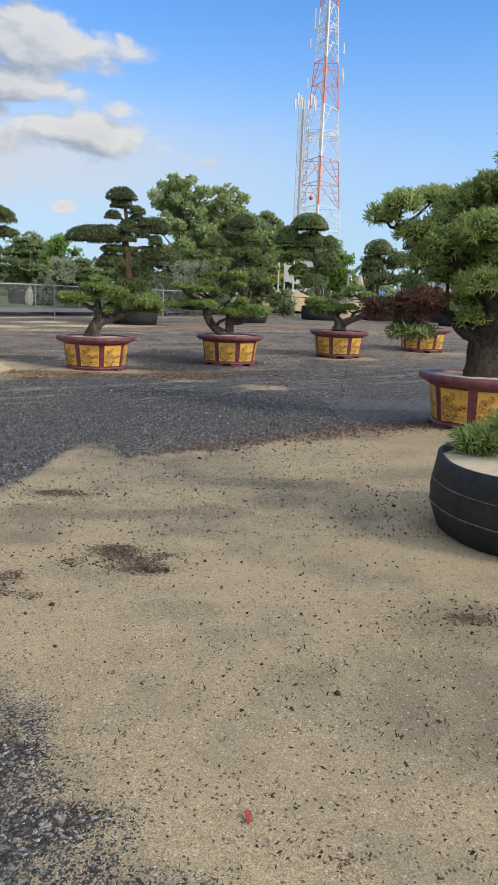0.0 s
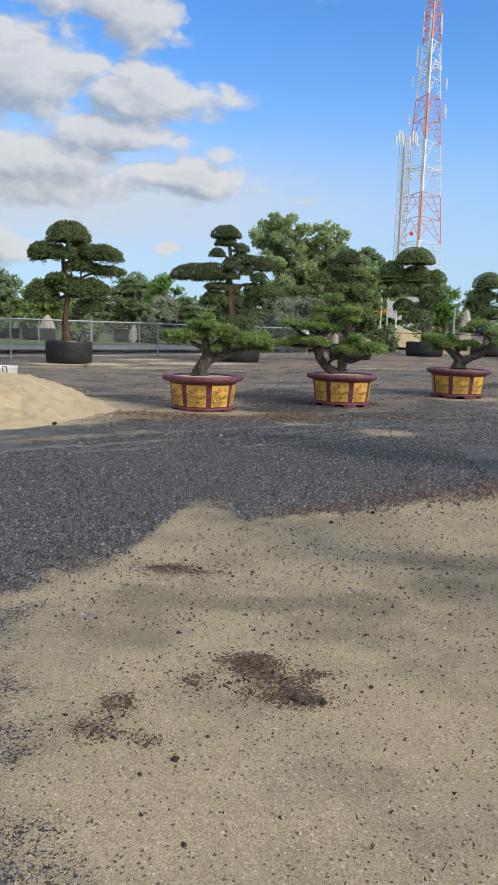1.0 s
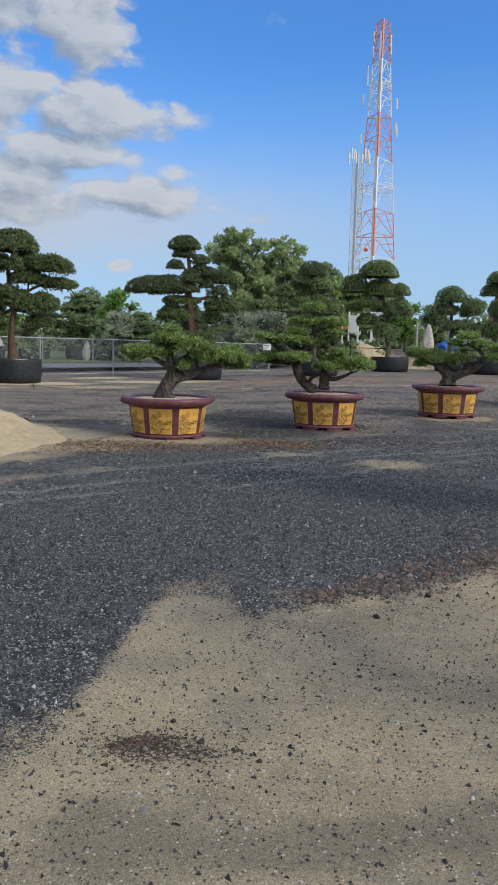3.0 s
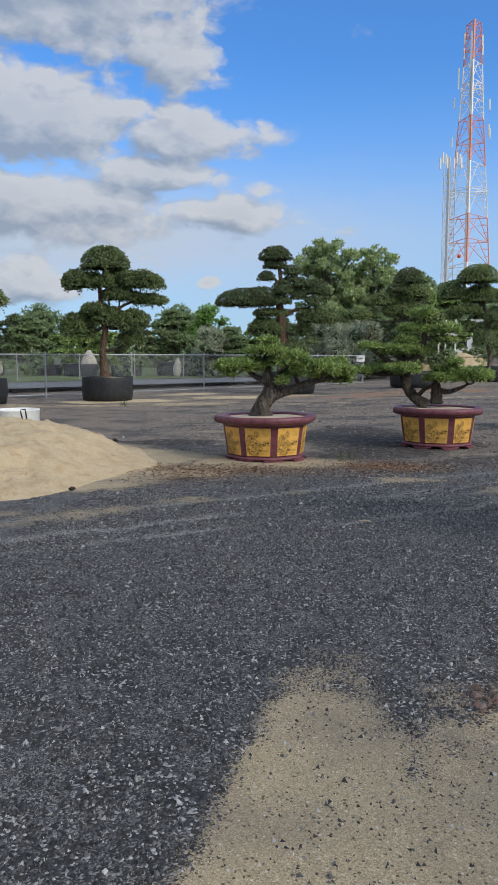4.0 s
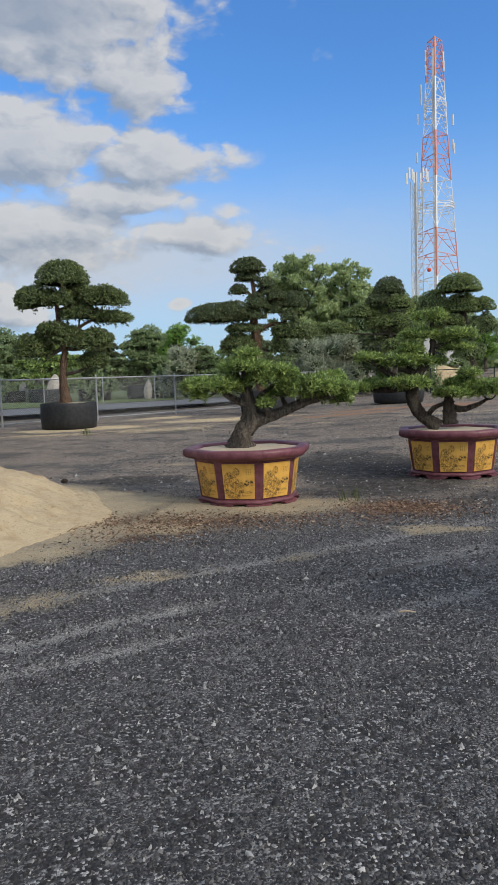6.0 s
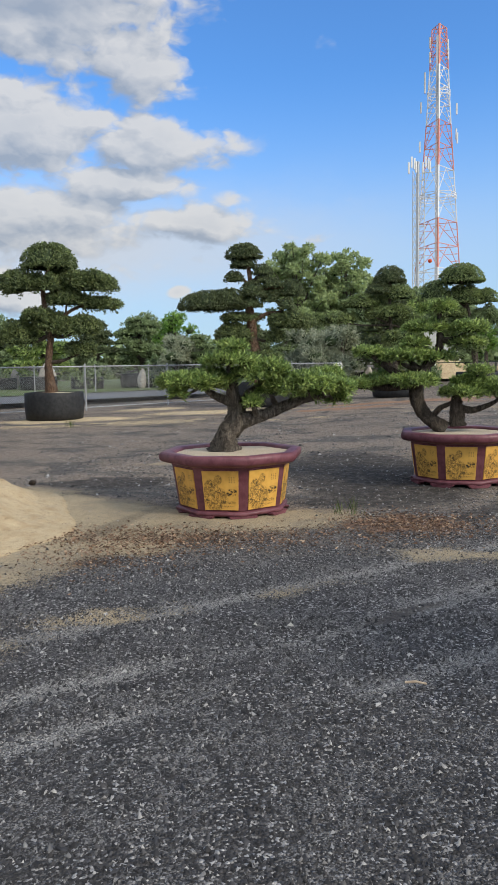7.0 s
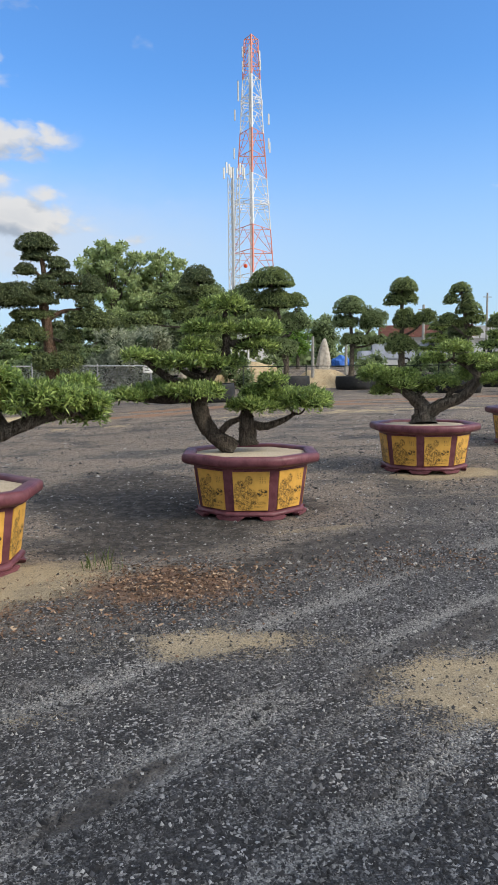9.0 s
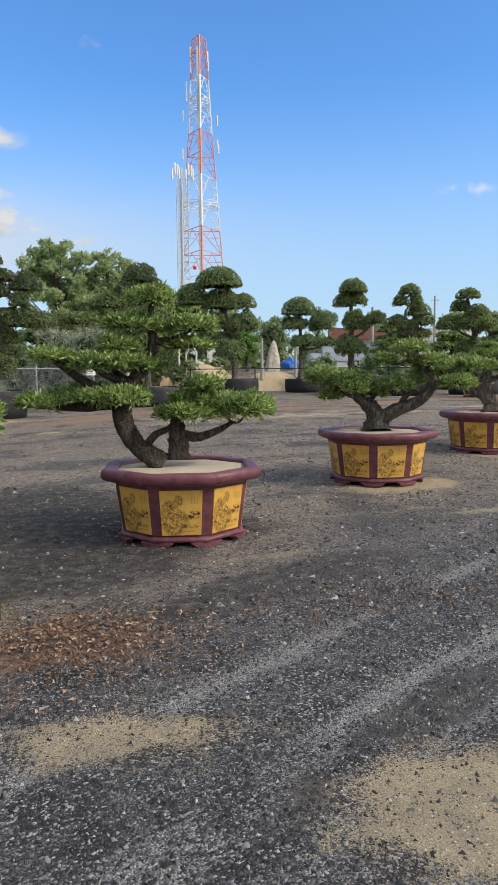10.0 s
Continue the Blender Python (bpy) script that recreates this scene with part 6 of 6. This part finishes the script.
def make_tower(at, turn):
    root = thing("lattice_tower", pose(*at, 0, 0, turn), "tall red and white painted lattice telecom tower with antennas", "tower")
    bands = [(0, 12, TOWER_RED), (12, 22, TOWER_WHITE), (22, 32.4, TOWER_RED), (32.4, 43.4, TOWER_WHITE), (43.4, 53, TOWER_RED), (53, 64.3, TOWER_WHITE), (64.3, 72.6, TOWER_RED)]

    def leg(k, z):
        r = tower_width(z) / math.sqrt(3)
        a = radians(-90 + 120 * k)
        return Vector((r * math.cos(a), r * math.sin(a), z))

    for z0, z1, mt in bands:
        for k in range(3):
            bm = bmesh.new()
            beam(bm, leg(k, z0), leg(k, z1), 0.24 if k == 0 else 0.13)
            part("leg", bm, mt, root)
        bm = bmesh.new()
        steps = 2 if z0 < 50 else 3
        for s in range(steps):
            a, b = z0 + (z1 - z0) * s / steps, z0 + (z1 - z0) * (s + 1) / steps
            for k in range(3):
                m_ = (leg(k, b) + leg((k + 1) % 3, b)) / 2
                beam(bm, leg(k, a), m_, 0.07)
                beam(bm, leg((k + 1) % 3, a), m_, 0.07)
                beam(bm, leg(k, b), leg((k + 1) % 3, b), 0.085)
                for q in (0.4, 0.7):
                    beam(bm, leg(k, a + (b - a) * q), leg(k, a) * (1 - q) + m_ * q, 0.05)
                    beam(bm, leg((k + 1) % 3, a + (b - a) * q), leg((k + 1) % 3, a) * (1 - q) + m_ * q, 0.05)
        part("lattice", bm, mt, root)
    # cable ladder, platforms, antennas
    part("cable_ladder", box(bmesh.new(), -0.22, 0.22, -0.05, 0.05, 1, 70), TOWER_GREY, root, m=pose(-0.4, -1.2, 0, 1.0, 0, 0))
    for z in (37.0, 58.5):
        w_ = tower_width(z) * 0.52
        for zz in (z, z + 0.6, z + 1.1):
            v, q = lathe([(w_ - 0.05, zz - 0.05), (w_ + 0.05, zz - 0.05), (w_ + 0.05, zz + 0.05), (w_ - 0.05, zz + 0.05), (w_ - 0.05, zz - 0.05)], 8)
            part("platform_rail", mesh_of("platform_rail", v, q), TOWER_WHITE, root)
        bm = bmesh.new()
        beam(bm, (0, 0, z), (0, 0, z + 1.1), 0.05)
        post = from_bm("rail_post", bm)
        for a in np.arange(8) * math.pi / 4:
            part("rail_post", post, TOWER_WHITE, root, m=pose(w_ * math.cos(a), w_ * math.sin(a), 0))
    for p in ((-1.9, -0.6, 69.4), (1.8, -0.4, 68.6), (1.9, 0.2, 67.0), (-1.9, 0, 66.6), (-2.9, -0.5, 62.4), (-2.9, 0.1, 60.6), (-3.7, -0.4, 56.4), (3.7, -0.6, 55.4), (3.9, 0, 49.6), (-3.9, 0, 48.4), (3.7, 0.6, 50.6)):
        antenna(root, p)
    return root


make_tower((25.9, 172, 0), -9)


def make_mast(at, turn):
    root = thing("telecom_mast", pose(*at, 0, 0, turn), "slim grey steel telecom mast with antenna clusters", "tower")
    w_ = 1.35
    top = 40.0
    corner = [Vector((w_ * math.cos(radians(a)), w_ * math.sin(radians(a)), 0)) for a in (-150, -30, 90)]
    for c in corner:
        bm = bmesh.new()
        beam(bm, c, c + Vector((0, 0, top)), 0.10)
        part("leg", bm, TOWER_GREY, root)
    bm = bmesh.new()
    beam(bm, (0, 0, 0), (0, 0, top + 2), 0.3)
    part("cable_column", bm, TOWER_GREY, root)
    bm = bmesh.new()
    for s in range(26):
        z = top * s / 26
        for k in range(3):
            a, b = corner[k], corner[(k + 1) % 3]
            beam(bm, a + Vector((0, 0, z)), b + Vector((0, 0, z + top / 26)), 0.045)
            beam(bm, a + Vector((0, 0, z)), b + Vector((0, 0, z)), 0.045)
    part("lattice", bm, TOWER_GREY, root)
    for cx in (-1.2, 1.6):
        for k, (dx, dz) in enumerate(((-0.9, -0.6), (-0.2, 0.5), (0.5, 0.2), (0.9, -0.4))):
            antenna(root, (cx + dx * 0.8, -0.4, top + 1.3 + dz), 2.2, 0.38)
    part("marker_ball", from_bm("marker_ball", (lambda b: (bmesh.ops.create_uvsphere(b, u_segments=14, v_segments=10, radius=0.42), b)[1])(bmesh.new()), True), ORANGE_RED, root, "orange-red ball", m=pose(2.4, -0.5, 22.4))
    return root


make_mast((19.9, 160, 0), 5)

# ---- things far beyond the fence ----


def make_rock(at, w_, h, seed, lean=0.0):
    bm = bmesh.new()
    bmesh.ops.create_icosphere(bm, subdivisions=3, radius=1.0)
    for v in bm.verts:
        k = 1 + 0.22 * noise.noise(v.co * 1.6 + Vector((seed, 0, 0)))
        t = (v.co.z + 1) / 2
        v.co = Vector((v.co.x * w_ * k * (1.1 - 0.55 * t) + lean * t, v.co.y * w_ * 0.7 * k * (1.1 - 0.5 * t), t * h - 0.05))
    return tagged(part("standing_rock", from_bm("standing_rock", bm), ROCK, m=pose(*at)), "pale upright garden rock on the grass", "rock", "standing rocks")


for k, (x, y, w_, h) in enumerate(((-22.6, 60, 0.5, 1.9), (-20.9, 59, 0.75, 2.1), (-24.2, 61, 0.45, 1.6), (-13.4, 57, 0.35, 1.5), (-28.0, 58, 0.6, 1.7), (12.4, 60, 0.62, 3.3), (2.0, 56, 0.4, 1.3), (-19.0, 33.4, 0.5, 0.75), (-18.2, 33.9, 0.55, 0.7), (-17.4, 34.3, 0.45, 0.8))):
    make_rock((x, y, max(0.22, gz(x, y))), w_, h, k * 3.7, 0.1)


def make_house(at, turn, w_, d, h, roof_h, roof, label):
    root = thing("house", pose(*at, 0, 0, turn), label, "house")
    part("wall", box(bmesh.new(), -w_ / 2, w_ / 2, 0, d, 0, h), WALL_WHITE, root)
    bm = bmesh.new()
    o = 0.5
    a = [bm.verts.new(p) for p in ((-w_ / 2 - o, -o, h), (w_ / 2 + o, -o, h), (w_ / 2 + o, d / 2, h + roof_h), (-w_ / 2 - o, d / 2, h + roof_h), (w_ / 2 + o, d + o, h), (-w_ / 2 - o, d + o, h))]
    bm.faces.new((a[0], a[1], a[2], a[3]))
    bm.faces.new((a[3], a[2], a[4], a[5]))
    bmesh.ops.solidify(bm, geom=bm.faces[:], thickness=0.15)
    part("roof", bm, roof, root)
    for x in np.arange(-w_ / 2 + 1.2, w_ / 2 - 0.8, 2.2):
        win = part("window", box(bmesh.new(), x - 0.5, x + 0.5, -0.04, 0.02, 1.0, 2.1, 0.01), GLASS_DARK, root)
        part("frame", box(bmesh.new(), x - 0.56, x + 0.56, -0.025, 0.015, 0.92, 0.99), WALL_WHITE, win)
    return root


make_house((29.5, 82, gz(29.5, 82)), -18, 9, 6, 2.9, 1.4, ROOF_RED, "low white house with a red-brown roof beyond the trees")
make_house((40, 88, gz(40, 88)), -20, 8, 6, 3.0, 1.6, ROOF_PALE, "low white house with a pale metal roof beyond the trees")
make_house((8.5, 84, gz(8.5, 84)), -5, 10, 6, 2.8, 1.3, ROOF_PALE, "low pale building behind the trees")


def make_van(at, turn):
    root = thing("parked_van", pose(*at, 0, 0, turn), "parked silver-blue van on the far grass", "van")
    bm = bmesh.new()
    box(bm, -2.4, 1.4, -0.9, 0.9, 0.45, 2.05, 0.12)
    box(bm, 1.3, 2.4, -0.88, 0.88, 0.45, 1.25, 0.12)
    part("body", bm, VAN_PAINT, root)
    part("windscreen", box(bmesh.new(), 1.36, 1.44, -0.78, 0.78, 1.3, 1.9, 0.02), GLASS_DARK, root)
    part("side_window", box(bmesh.new(), -2.0, 1.1, -0.92, -0.9, 1.3, 1.8, 0.004), GLASS_DARK, root)
    for x in (-1.6, 1.6):
        for y in (-0.8, 0.8):
            bm = bmesh.new()
            rod(bm, (x, y - 0.1, 0.34), (x, y + 0.1, 0.34), 0.34, 0.34, 20)
            wh = part("wheel", bm, RUBBER, root)
            bm = bmesh.new()
            rod(bm, (x, y - 0.11, 0.34), (x, y + 0.11, 0.34), 0.18, 0.18, 14)
            part("rim", bm, GALV, wh)
    return root


make_van((21.0, 71, gz(21.0, 71)), 172)
make_van((27.2, 72, gz(27.2, 72)), 8)
ta = thing("blue_tarpaulin", pose(16.7, 70, gz(16.7, 70)), "crumpled blue tarpaulin heap on the far grass", "tarpaulin")
bm = bmesh.new()
bmesh.ops.create_icosphere(bm, subdivisions=3, radius=1.0)
for v in bm.verts:
    kk = 1 + 0.3 * noise.noise(v.co * 2.3)
    v.co = Vector((v.co.x * 0.85 * kk, v.co.y * 0.6 * kk, max(0.0, v.co.z) ** 0.6 * 0.85 * kk))
part("sheet", bm, BLUE_SHEET, ta)


def make_pole(at, h, r, label):
    bm = bmesh.new()
    rod(bm, (0, 0, -0.2), (0, 0, h), r, r * 0.7, 10)
    if h > 5:
        box(bm, -0.5, 0.5, -0.04, 0.04, h - 0.5, h - 0.42)
    return tagged(part("utility_pole", bm, CONCRETE, m=pose(*at)), label, "pole", "utility poles")


make_pole((26.1, 75, gz(26.1, 75)), 5.6, 0.16, "pale concrete pole beyond the yard")
make_pole((37.6, 85, gz(37.6, 85)), 7.8, 0.14, "pale concrete pole beyond the yard")
make_pole((10.9, 57, gz(10.9, 57)), 3.4, 0.12, "short pale concrete post beyond the fence")
make_pole((14.1, 60, gz(14.1, 60)), 3.6, 0.12, "short pale concrete post beyond the fence")

cab = thing("electric_cabinet", pose(6.3, 60, gz(6.3, 60), 0, 0, -8), "white electrical cabinet on white posts beyond the fence", "cabinet")
part("box", box(bmesh.new(), -0.05, 0.75, -0.15, 0.15, 2.5, 3.8, 0.02), WHITE_PLASTIC, cab)
for x in (-0.5, 0.0, 0.7):
    bm = bmesh.new()
    rod(bm, (x, 0, 0), (x, 0, 4.6 if x < 0.5 else 4.2), 0.07, 0.07, 8)
    part("post", bm, WALL_WHITE, cab)
ex = thing("digger_arm", pose(5.7, 63, gz(5.7, 63), 0, 0, -5), "yellow digger arm resting behind the trees", "digger")
bm = bmesh.new()
rod(bm, (-1.2, 0, 2.3), (0.9, 0, 2.9), 0.2, 0.26, 8)
part("boom", bm, YELLOW_PAINT, ex)
part("body", box(bmesh.new(), -2.2, -0.6, -0.8, 0.8, 0.5, 2.3, 0.1), WALL_WHITE, ex)
part("track", box(bmesh.new(), -2.5, -0.2, -0.9, 0.9, 0.0, 0.55, 0.1), RUBBER, ex)

# ---- loose stones, rubble, litter, grass ----


def scatter(name, pts, size, flatness, mat, label, category, seed, jagged=0.35):
    """Many small stones as one mesh: jagged crushed pieces set in the ground."""
    rng = np.random.default_rng(seed)
    n = len(pts)
    o = np.array([(1, 0, -0.35), (-0.5, 0.87, -0.35), (-0.5, -0.87, -0.35), (0, 0, 0.9)], float)
    v = o[None] * (1 + jagged * (rng.random((n, 4, 1)) * 2 - 1)) + rng.normal(size=(n, 4, 3)) * np.array([0.28, 0.28, 0.14])
    v[:, 3, :2] += rng.normal(size=(n, 2)) * 0.25
    v *= (size[:, None] * np.stack([rng.uniform(0.7, 1.35, n), rng.uniform(0.6, 1.1, n), rng.uniform(flatness[0], flatness[1], n)], -1))[:, None]
    a = rng.random(n) * 2 * np.pi
    c, s = np.cos(a)[:, None], np.sin(a)[:, None]
    x, y = v[..., 0] * c - v[..., 1] * s, v[..., 0] * s + v[..., 1] * c
    v = np.stack([x, y, v[..., 2]], -1) + pts[:, None]
    t = np.array([(0, 1, 3), (1, 2, 3), (2, 0, 3)])
    f = (np.arange(n)[:, None, None] * 4 + t[None]).reshape(-1, 3)
    return tagged(part(name, mesh_of(name, v.reshape(-1, 3), f), mat), label, category, kind="stuff")


def surface_z(x, y):
    sand, litter, rust, dark, dust, damp_shade = zones(x, y)
    rough = (fbm(x * 1.3, y * 1.3, 40.0, 3) - 0.5) * 0.035 + (fbm(x * 7, y * 7, 44.0, 2) - 0.5) * 0.016 * (1.15 - sand)
    return ground_z(x, y) + rough - dust * 0.022 + litter * 0.006, sand, litter, dust


rng = np.random.default_rng(77)


def spread(n, x0, x1, y0, y1):
    return rng.uniform(x0, x1, n), rng.uniform(y0, y1, n)


def gravel_points(n, x0, x1, y0, y1, keep_sand=0.06):
    x, y = spread(n, x0, x1, y0, y1)
    z, sand, litter, dust = surface_z(x, y)
    keep = rng.random(n) < np.clip((1.0 - smooth((sand - 0.25) / 0.42)) * (1 - 0.7 * dust) + keep_sand, 0, 1)
    return np.stack([x, y, z], -1)[keep]


p = gravel_points(150000, -4.2, 1.6, 5.0, 12.2, 0.15)
scatter("gravel", p, np.minimum(rng.lognormal(math.log(0.0071), 0.42, len(p)), 0.019), (0.65, 1.2), STONES, "loose dark crushed-asphalt gravel with a few pale stones", "gravel", 1)
p = gravel_points(120000, -4.2, 5.2, 12.0, 17.6, 0.2)
p = p[p[:, 1] < 13.9 + 0.55 * np.clip(p[:, 0] + 2.0, 0, 9) + rng.normal(size=len(p)) * 0.3]
scatter("gravel", p, np.minimum(rng.lognormal(math.log(0.0072), 0.42, len(p)), 0.019), (0.65, 1.2), STONES, "loose dark gravel crossed by pale wheel lines", "gravel", 11)
p = gravel_points(36000, -3.0, 0.4, 1.2, 5.2, 0.03)
scatter("gravel", p, np.minimum(rng.lognormal(math.log(0.0064), 0.36, len(p)), 0.015), (0.6, 1.1), STONES, "loose dark gravel beside the sand", "gravel", 2)
p = gravel_points(16000, -7.0, 8.0, 21.0, 30.0, 0.02)
scatter("gravel", p, rng.lognormal(math.log(0.016), 0.4, len(p)), (0.4, 0.8), STONES, "scattered gravel on the far yard", "gravel", 12)
p = gravel_points(34000, -6.0, 5.5, 15.0, 21.0, 0.02)
scatter("gravel", p, rng.lognormal(math.log(0.0118), 0.45, len(p)), (0.4, 0.8), STONES, "scattered gravel round the planters", "gravel", 3)

# dark bits and small clods on the near sand, thicker in the stained spots
x, y = spread(16000, -2.4, 2.4, 1.0, 9.0)
z, sand, litter, dust = surface_z(x, y)
keep = rng.random(len(x)) < np.clip(0.06 + litter * 0.9, 0, 1) * (sand > 0.5)
p = np.stack([x, y, z], -1)[keep]
scatter("debris", p, rng.lognormal(math.log(0.0027), 0.6, len(p)), (0.25, 0.6), DEBRIS, "dark leaf crumbs and clods lying on the sand", "debris", 4)
pick = rng.choice(len(SPOTS), 5200, p=np.array([q[2] * q[3] for q in SPOTS]) / sum(q[2] * q[3] for q in SPOTS))
where = np.array(SPOTS)[pick]
x, y = where[:, 0] + rng.normal(size=5200) * 0.6 * where[:, 2], where[:, 1] + rng.normal(size=5200) * 0.6 * where[:, 3]
p = np.stack([x, y, surface_z(x, y)[0]], -1)
scatter("debris", p, rng.lognormal(math.log(0.0046), 0.5, len(p)), (0.25, 0.6), DEBRIS, "dark crumbs of rotted leaves in stained spots", "debris", 14)
x, y = rng.normal(size=420) * 0.21 - 1.47, rng.normal(size=420) * 0.1 + 6.06
p = np.stack([x, y, surface_z(x, y)[0] + 0.003], -1)
scatter("debris", p, rng.lognormal(math.log(0.0048), 0.45, len(p)), (0.4, 0.7), DEBRIS, "black clods in a stained spot on the sand", "debris", 15)
# clods at the places where single ones lie
CLODS = [(-0.64, 4.40, 0.045), (-0.60, 4.36, 0.03), (-0.52, 4.38, 0.036), (-1.08, 3.90, 0.034), (-1.57, 4.15, 0.02), (-1.19, 3.80, 0.02), (-0.98, 4.06, 0.018), (-0.87, 4.14, 0.016), (-0.30, 4.55, 0.026), (-1.05, 5.95, 0.024), (-0.66, 6.9, 0.024), (-0.55, 6.84, 0.02), (-0.34, 7.54, 0.05), (-0.68, 7.26, 0.022), (-1.24, 6.43, 0.024), (-0.97, 6.47, 0.018), (-0.38, 6.79, 0.022), (-1.4, 6.23, 0.03), (-1.28, 6.06, 0.025), (-1.15, 6.02, 0.018), (0.23, 3.06, 0.034), (-0.06, 3.29, 0.018), (-0.16, 2.24, 0.012), (-0.98, 3.47, 0.022), (-0.52, 4.41, 0.016), (1.19, 5.8, 0.04), (0.05, 7.9, 0.05)]
for k, (x0, y0, r) in enumerate(CLODS):
    make_clod((x0, y0, float(surface_z(np.array(x0), np.array(y0))[0]) + r * 0.14), r * 0.42, k * 1.7, "dark earth clod lying on the pale sand")
scrap = mesh_of("plastic_scrap", np.array([(-0.012, -0.03, 0.004), (0.014, -0.028, 0.007), (0.016, 0.02, 0.012), (0.002, 0.034, 0.006), (-0.013, 0.018, 0.010)]), [(0, 1, 2, 4), (2, 3, 4)])
tagged(part("plastic_scrap", scrap, SCRAP_RED, m=pose(-0.18, 2.35, gz(-0.18, 2.35) + 0.012, 6, 4, 10) @ Matrix.Diagonal((0.75, 0.8, 1.0, 1.0))), "small torn red plastic scrap lying on the sand", "litter")
bm = bmesh.new()
rod(bm, (-0.052, 0, 0.004), (0.0, 0.006, 0.008), 0.006, 0.007, 7)
rod(bm, (0.0, 0.006, 0.008), (0.052, -0.004, 0.005), 0.007, 0.005, 7)
tagged(part("stick", bm, STICK, m=pose(-1.135, 11.24, gz(-1.135, 11.24) + 0.010, 0, 0, -6)), "short pale dry stick lying on dark gravel", "stick")
PALE = [(-1.76, 12.03, 0.026), (-1.98, 12.03, 0.017), (-0.82, 11.06, 0.014), (-1.3, 11.9, 0.012), (-2.3, 11.5, 0.013)]
p = np.array([(x, y, gz(x, y) + 0.009) for x, y, r in PALE])
scatter("pale_stone", p, np.array([q[2] for q in PALE]), (0.6, 0.9), PALE_STONE, "pale whitish stones among dark gravel", "stones", 25)
# brick rubble along the right edge of the gravel
x = rng.uniform(-0.8, 2.9, 1500)
y = np.interp(x, [-0.8, -0.4, 0.3, 0.9, 2.44, 3.0], [7.75, 8.0, 8.42, 8.7, 9.6, 9.9]) + rng.normal(size=1500) * (0.07 + 0.14 * smooth((x + 0.7) / 1.2))
z = surface_z(x, y)[0]
p = np.stack([x, y, z + 0.006], -1)
scatter("rubble", p, rng.lognormal(math.log(0.015), 0.36, len(p)), (0.5, 0.9), RUBBLE, "reddish broken brick rubble along the gravel's edge", "rubble", 6)


def litter_leaves(n, spots, label, seed, long=(0.006, 0.024), wide=(0.003, 0.009), mat=DRY_LEAF):
    rg = np.random.default_rng(seed)
    pts = []
    for x0, y0, sx, sy, share in spots:
        k = int(n * share)
        pts.append(np.stack([rg.normal(size=k) * sx + x0, rg.normal(size=k) * sy + y0], -1))
    q = np.concatenate(pts)
    z = surface_z(q[:, 0], q[:, 1])[0] + 0.006
    k = len(q)
    a = rg.random(k) * 2 * np.pi
    ln, wd = rg.uniform(*long, k), rg.uniform(*wide, k)
    dx, dy = np.cos(a), np.sin(a)
    lift = rg.uniform(0, 0.02, (k, 4))
    base = np.stack([q[:, 0], q[:, 1], z], -1)
    way = np.stack([dx, dy, 0 * dx], -1)
    sd = np.stack([-dy, dx, 0 * dx], -1)
    v = np.stack([base - way * ln[:, None], base - sd * wd[:, None], base + way * ln[:, None], base + sd * wd[:, None]], 1)
    v[..., 2] += lift
    ob = part("dry_leaves", mesh_of("dry_leaves", v.reshape(-1, 3), np.arange(k * 4).reshape(-1, 4)), mat)
    return tagged(ob, label, "leaf litter", kind="stuff")


litter_leaves(8000, [(-0.68, 15.0, 0.42, 0.36, 0.34), (-2.9, 14.3, 0.95, 0.26, 0.40), (-3.3, 13.6, 0.4, 0.35, 0.10), (1.4, 15.3, 0.7, 0.3, 0.08), (1.8, 9.3, 0.7, 0.3, 0.05)], "brown dry leaves strewn on the ground", 9)


litter_leaves(1700, [(0.4, 2.9, 0.6, 0.8, 0.5), (0.6, 5.0, 0.8, 1.0, 0.2), (1.05, 3.75, 0.25, 0.14, 0.14), (-0.84, 4.57, 0.28, 0.13, 0.12), (0.0, 2.2, 0.07, 0.05, 0.01)], "thin dark leaf slivers strewn over the sand", 19, (0.005, 0.015), (0.001, 0.0028), DEBRIS)


def grass_tuft(at, n, h, seed):
    rg = np.random.default_rng(seed)
    a = rg.random(n) * 2 * np.pi
    b = np.stack([rg.normal(size=n) * 0.05, rg.normal(size=n) * 0.04, np.zeros(n)], -1)
    hh = h * rg.uniform(0.5, 1.0, n)
    tip = b + np.stack([np.cos(a) * hh * 0.35, np.sin(a) * hh * 0.35, hh], -1)
    s = np.stack([-np.sin(a), np.cos(a), 0 * a], -1) * 0.003
    v = np.stack([b - s, b + s, (b + tip) / 2 + s + np.array([0, 0, 0.02]), tip], 1).reshape(-1, 3)
    return tagged(part("grass_tuft", mesh_of("grass_tuft", v, np.arange(n * 4).reshape(-1, 4)), GRASS, m=pose(*at)), "thin tuft of green grass on bare ground", "grass", "grass tufts")


grass_tuft((-1.18, 15.55, gz(-1.18, 15.55)), 16, 0.24, 1)
grass_tuft((-1.35, 15.65, gz(-1.35, 15.65)), 10, 0.16, 2)
grass_tuft((-8.3, 27.2, 0.0), 30, 0.3, 3)
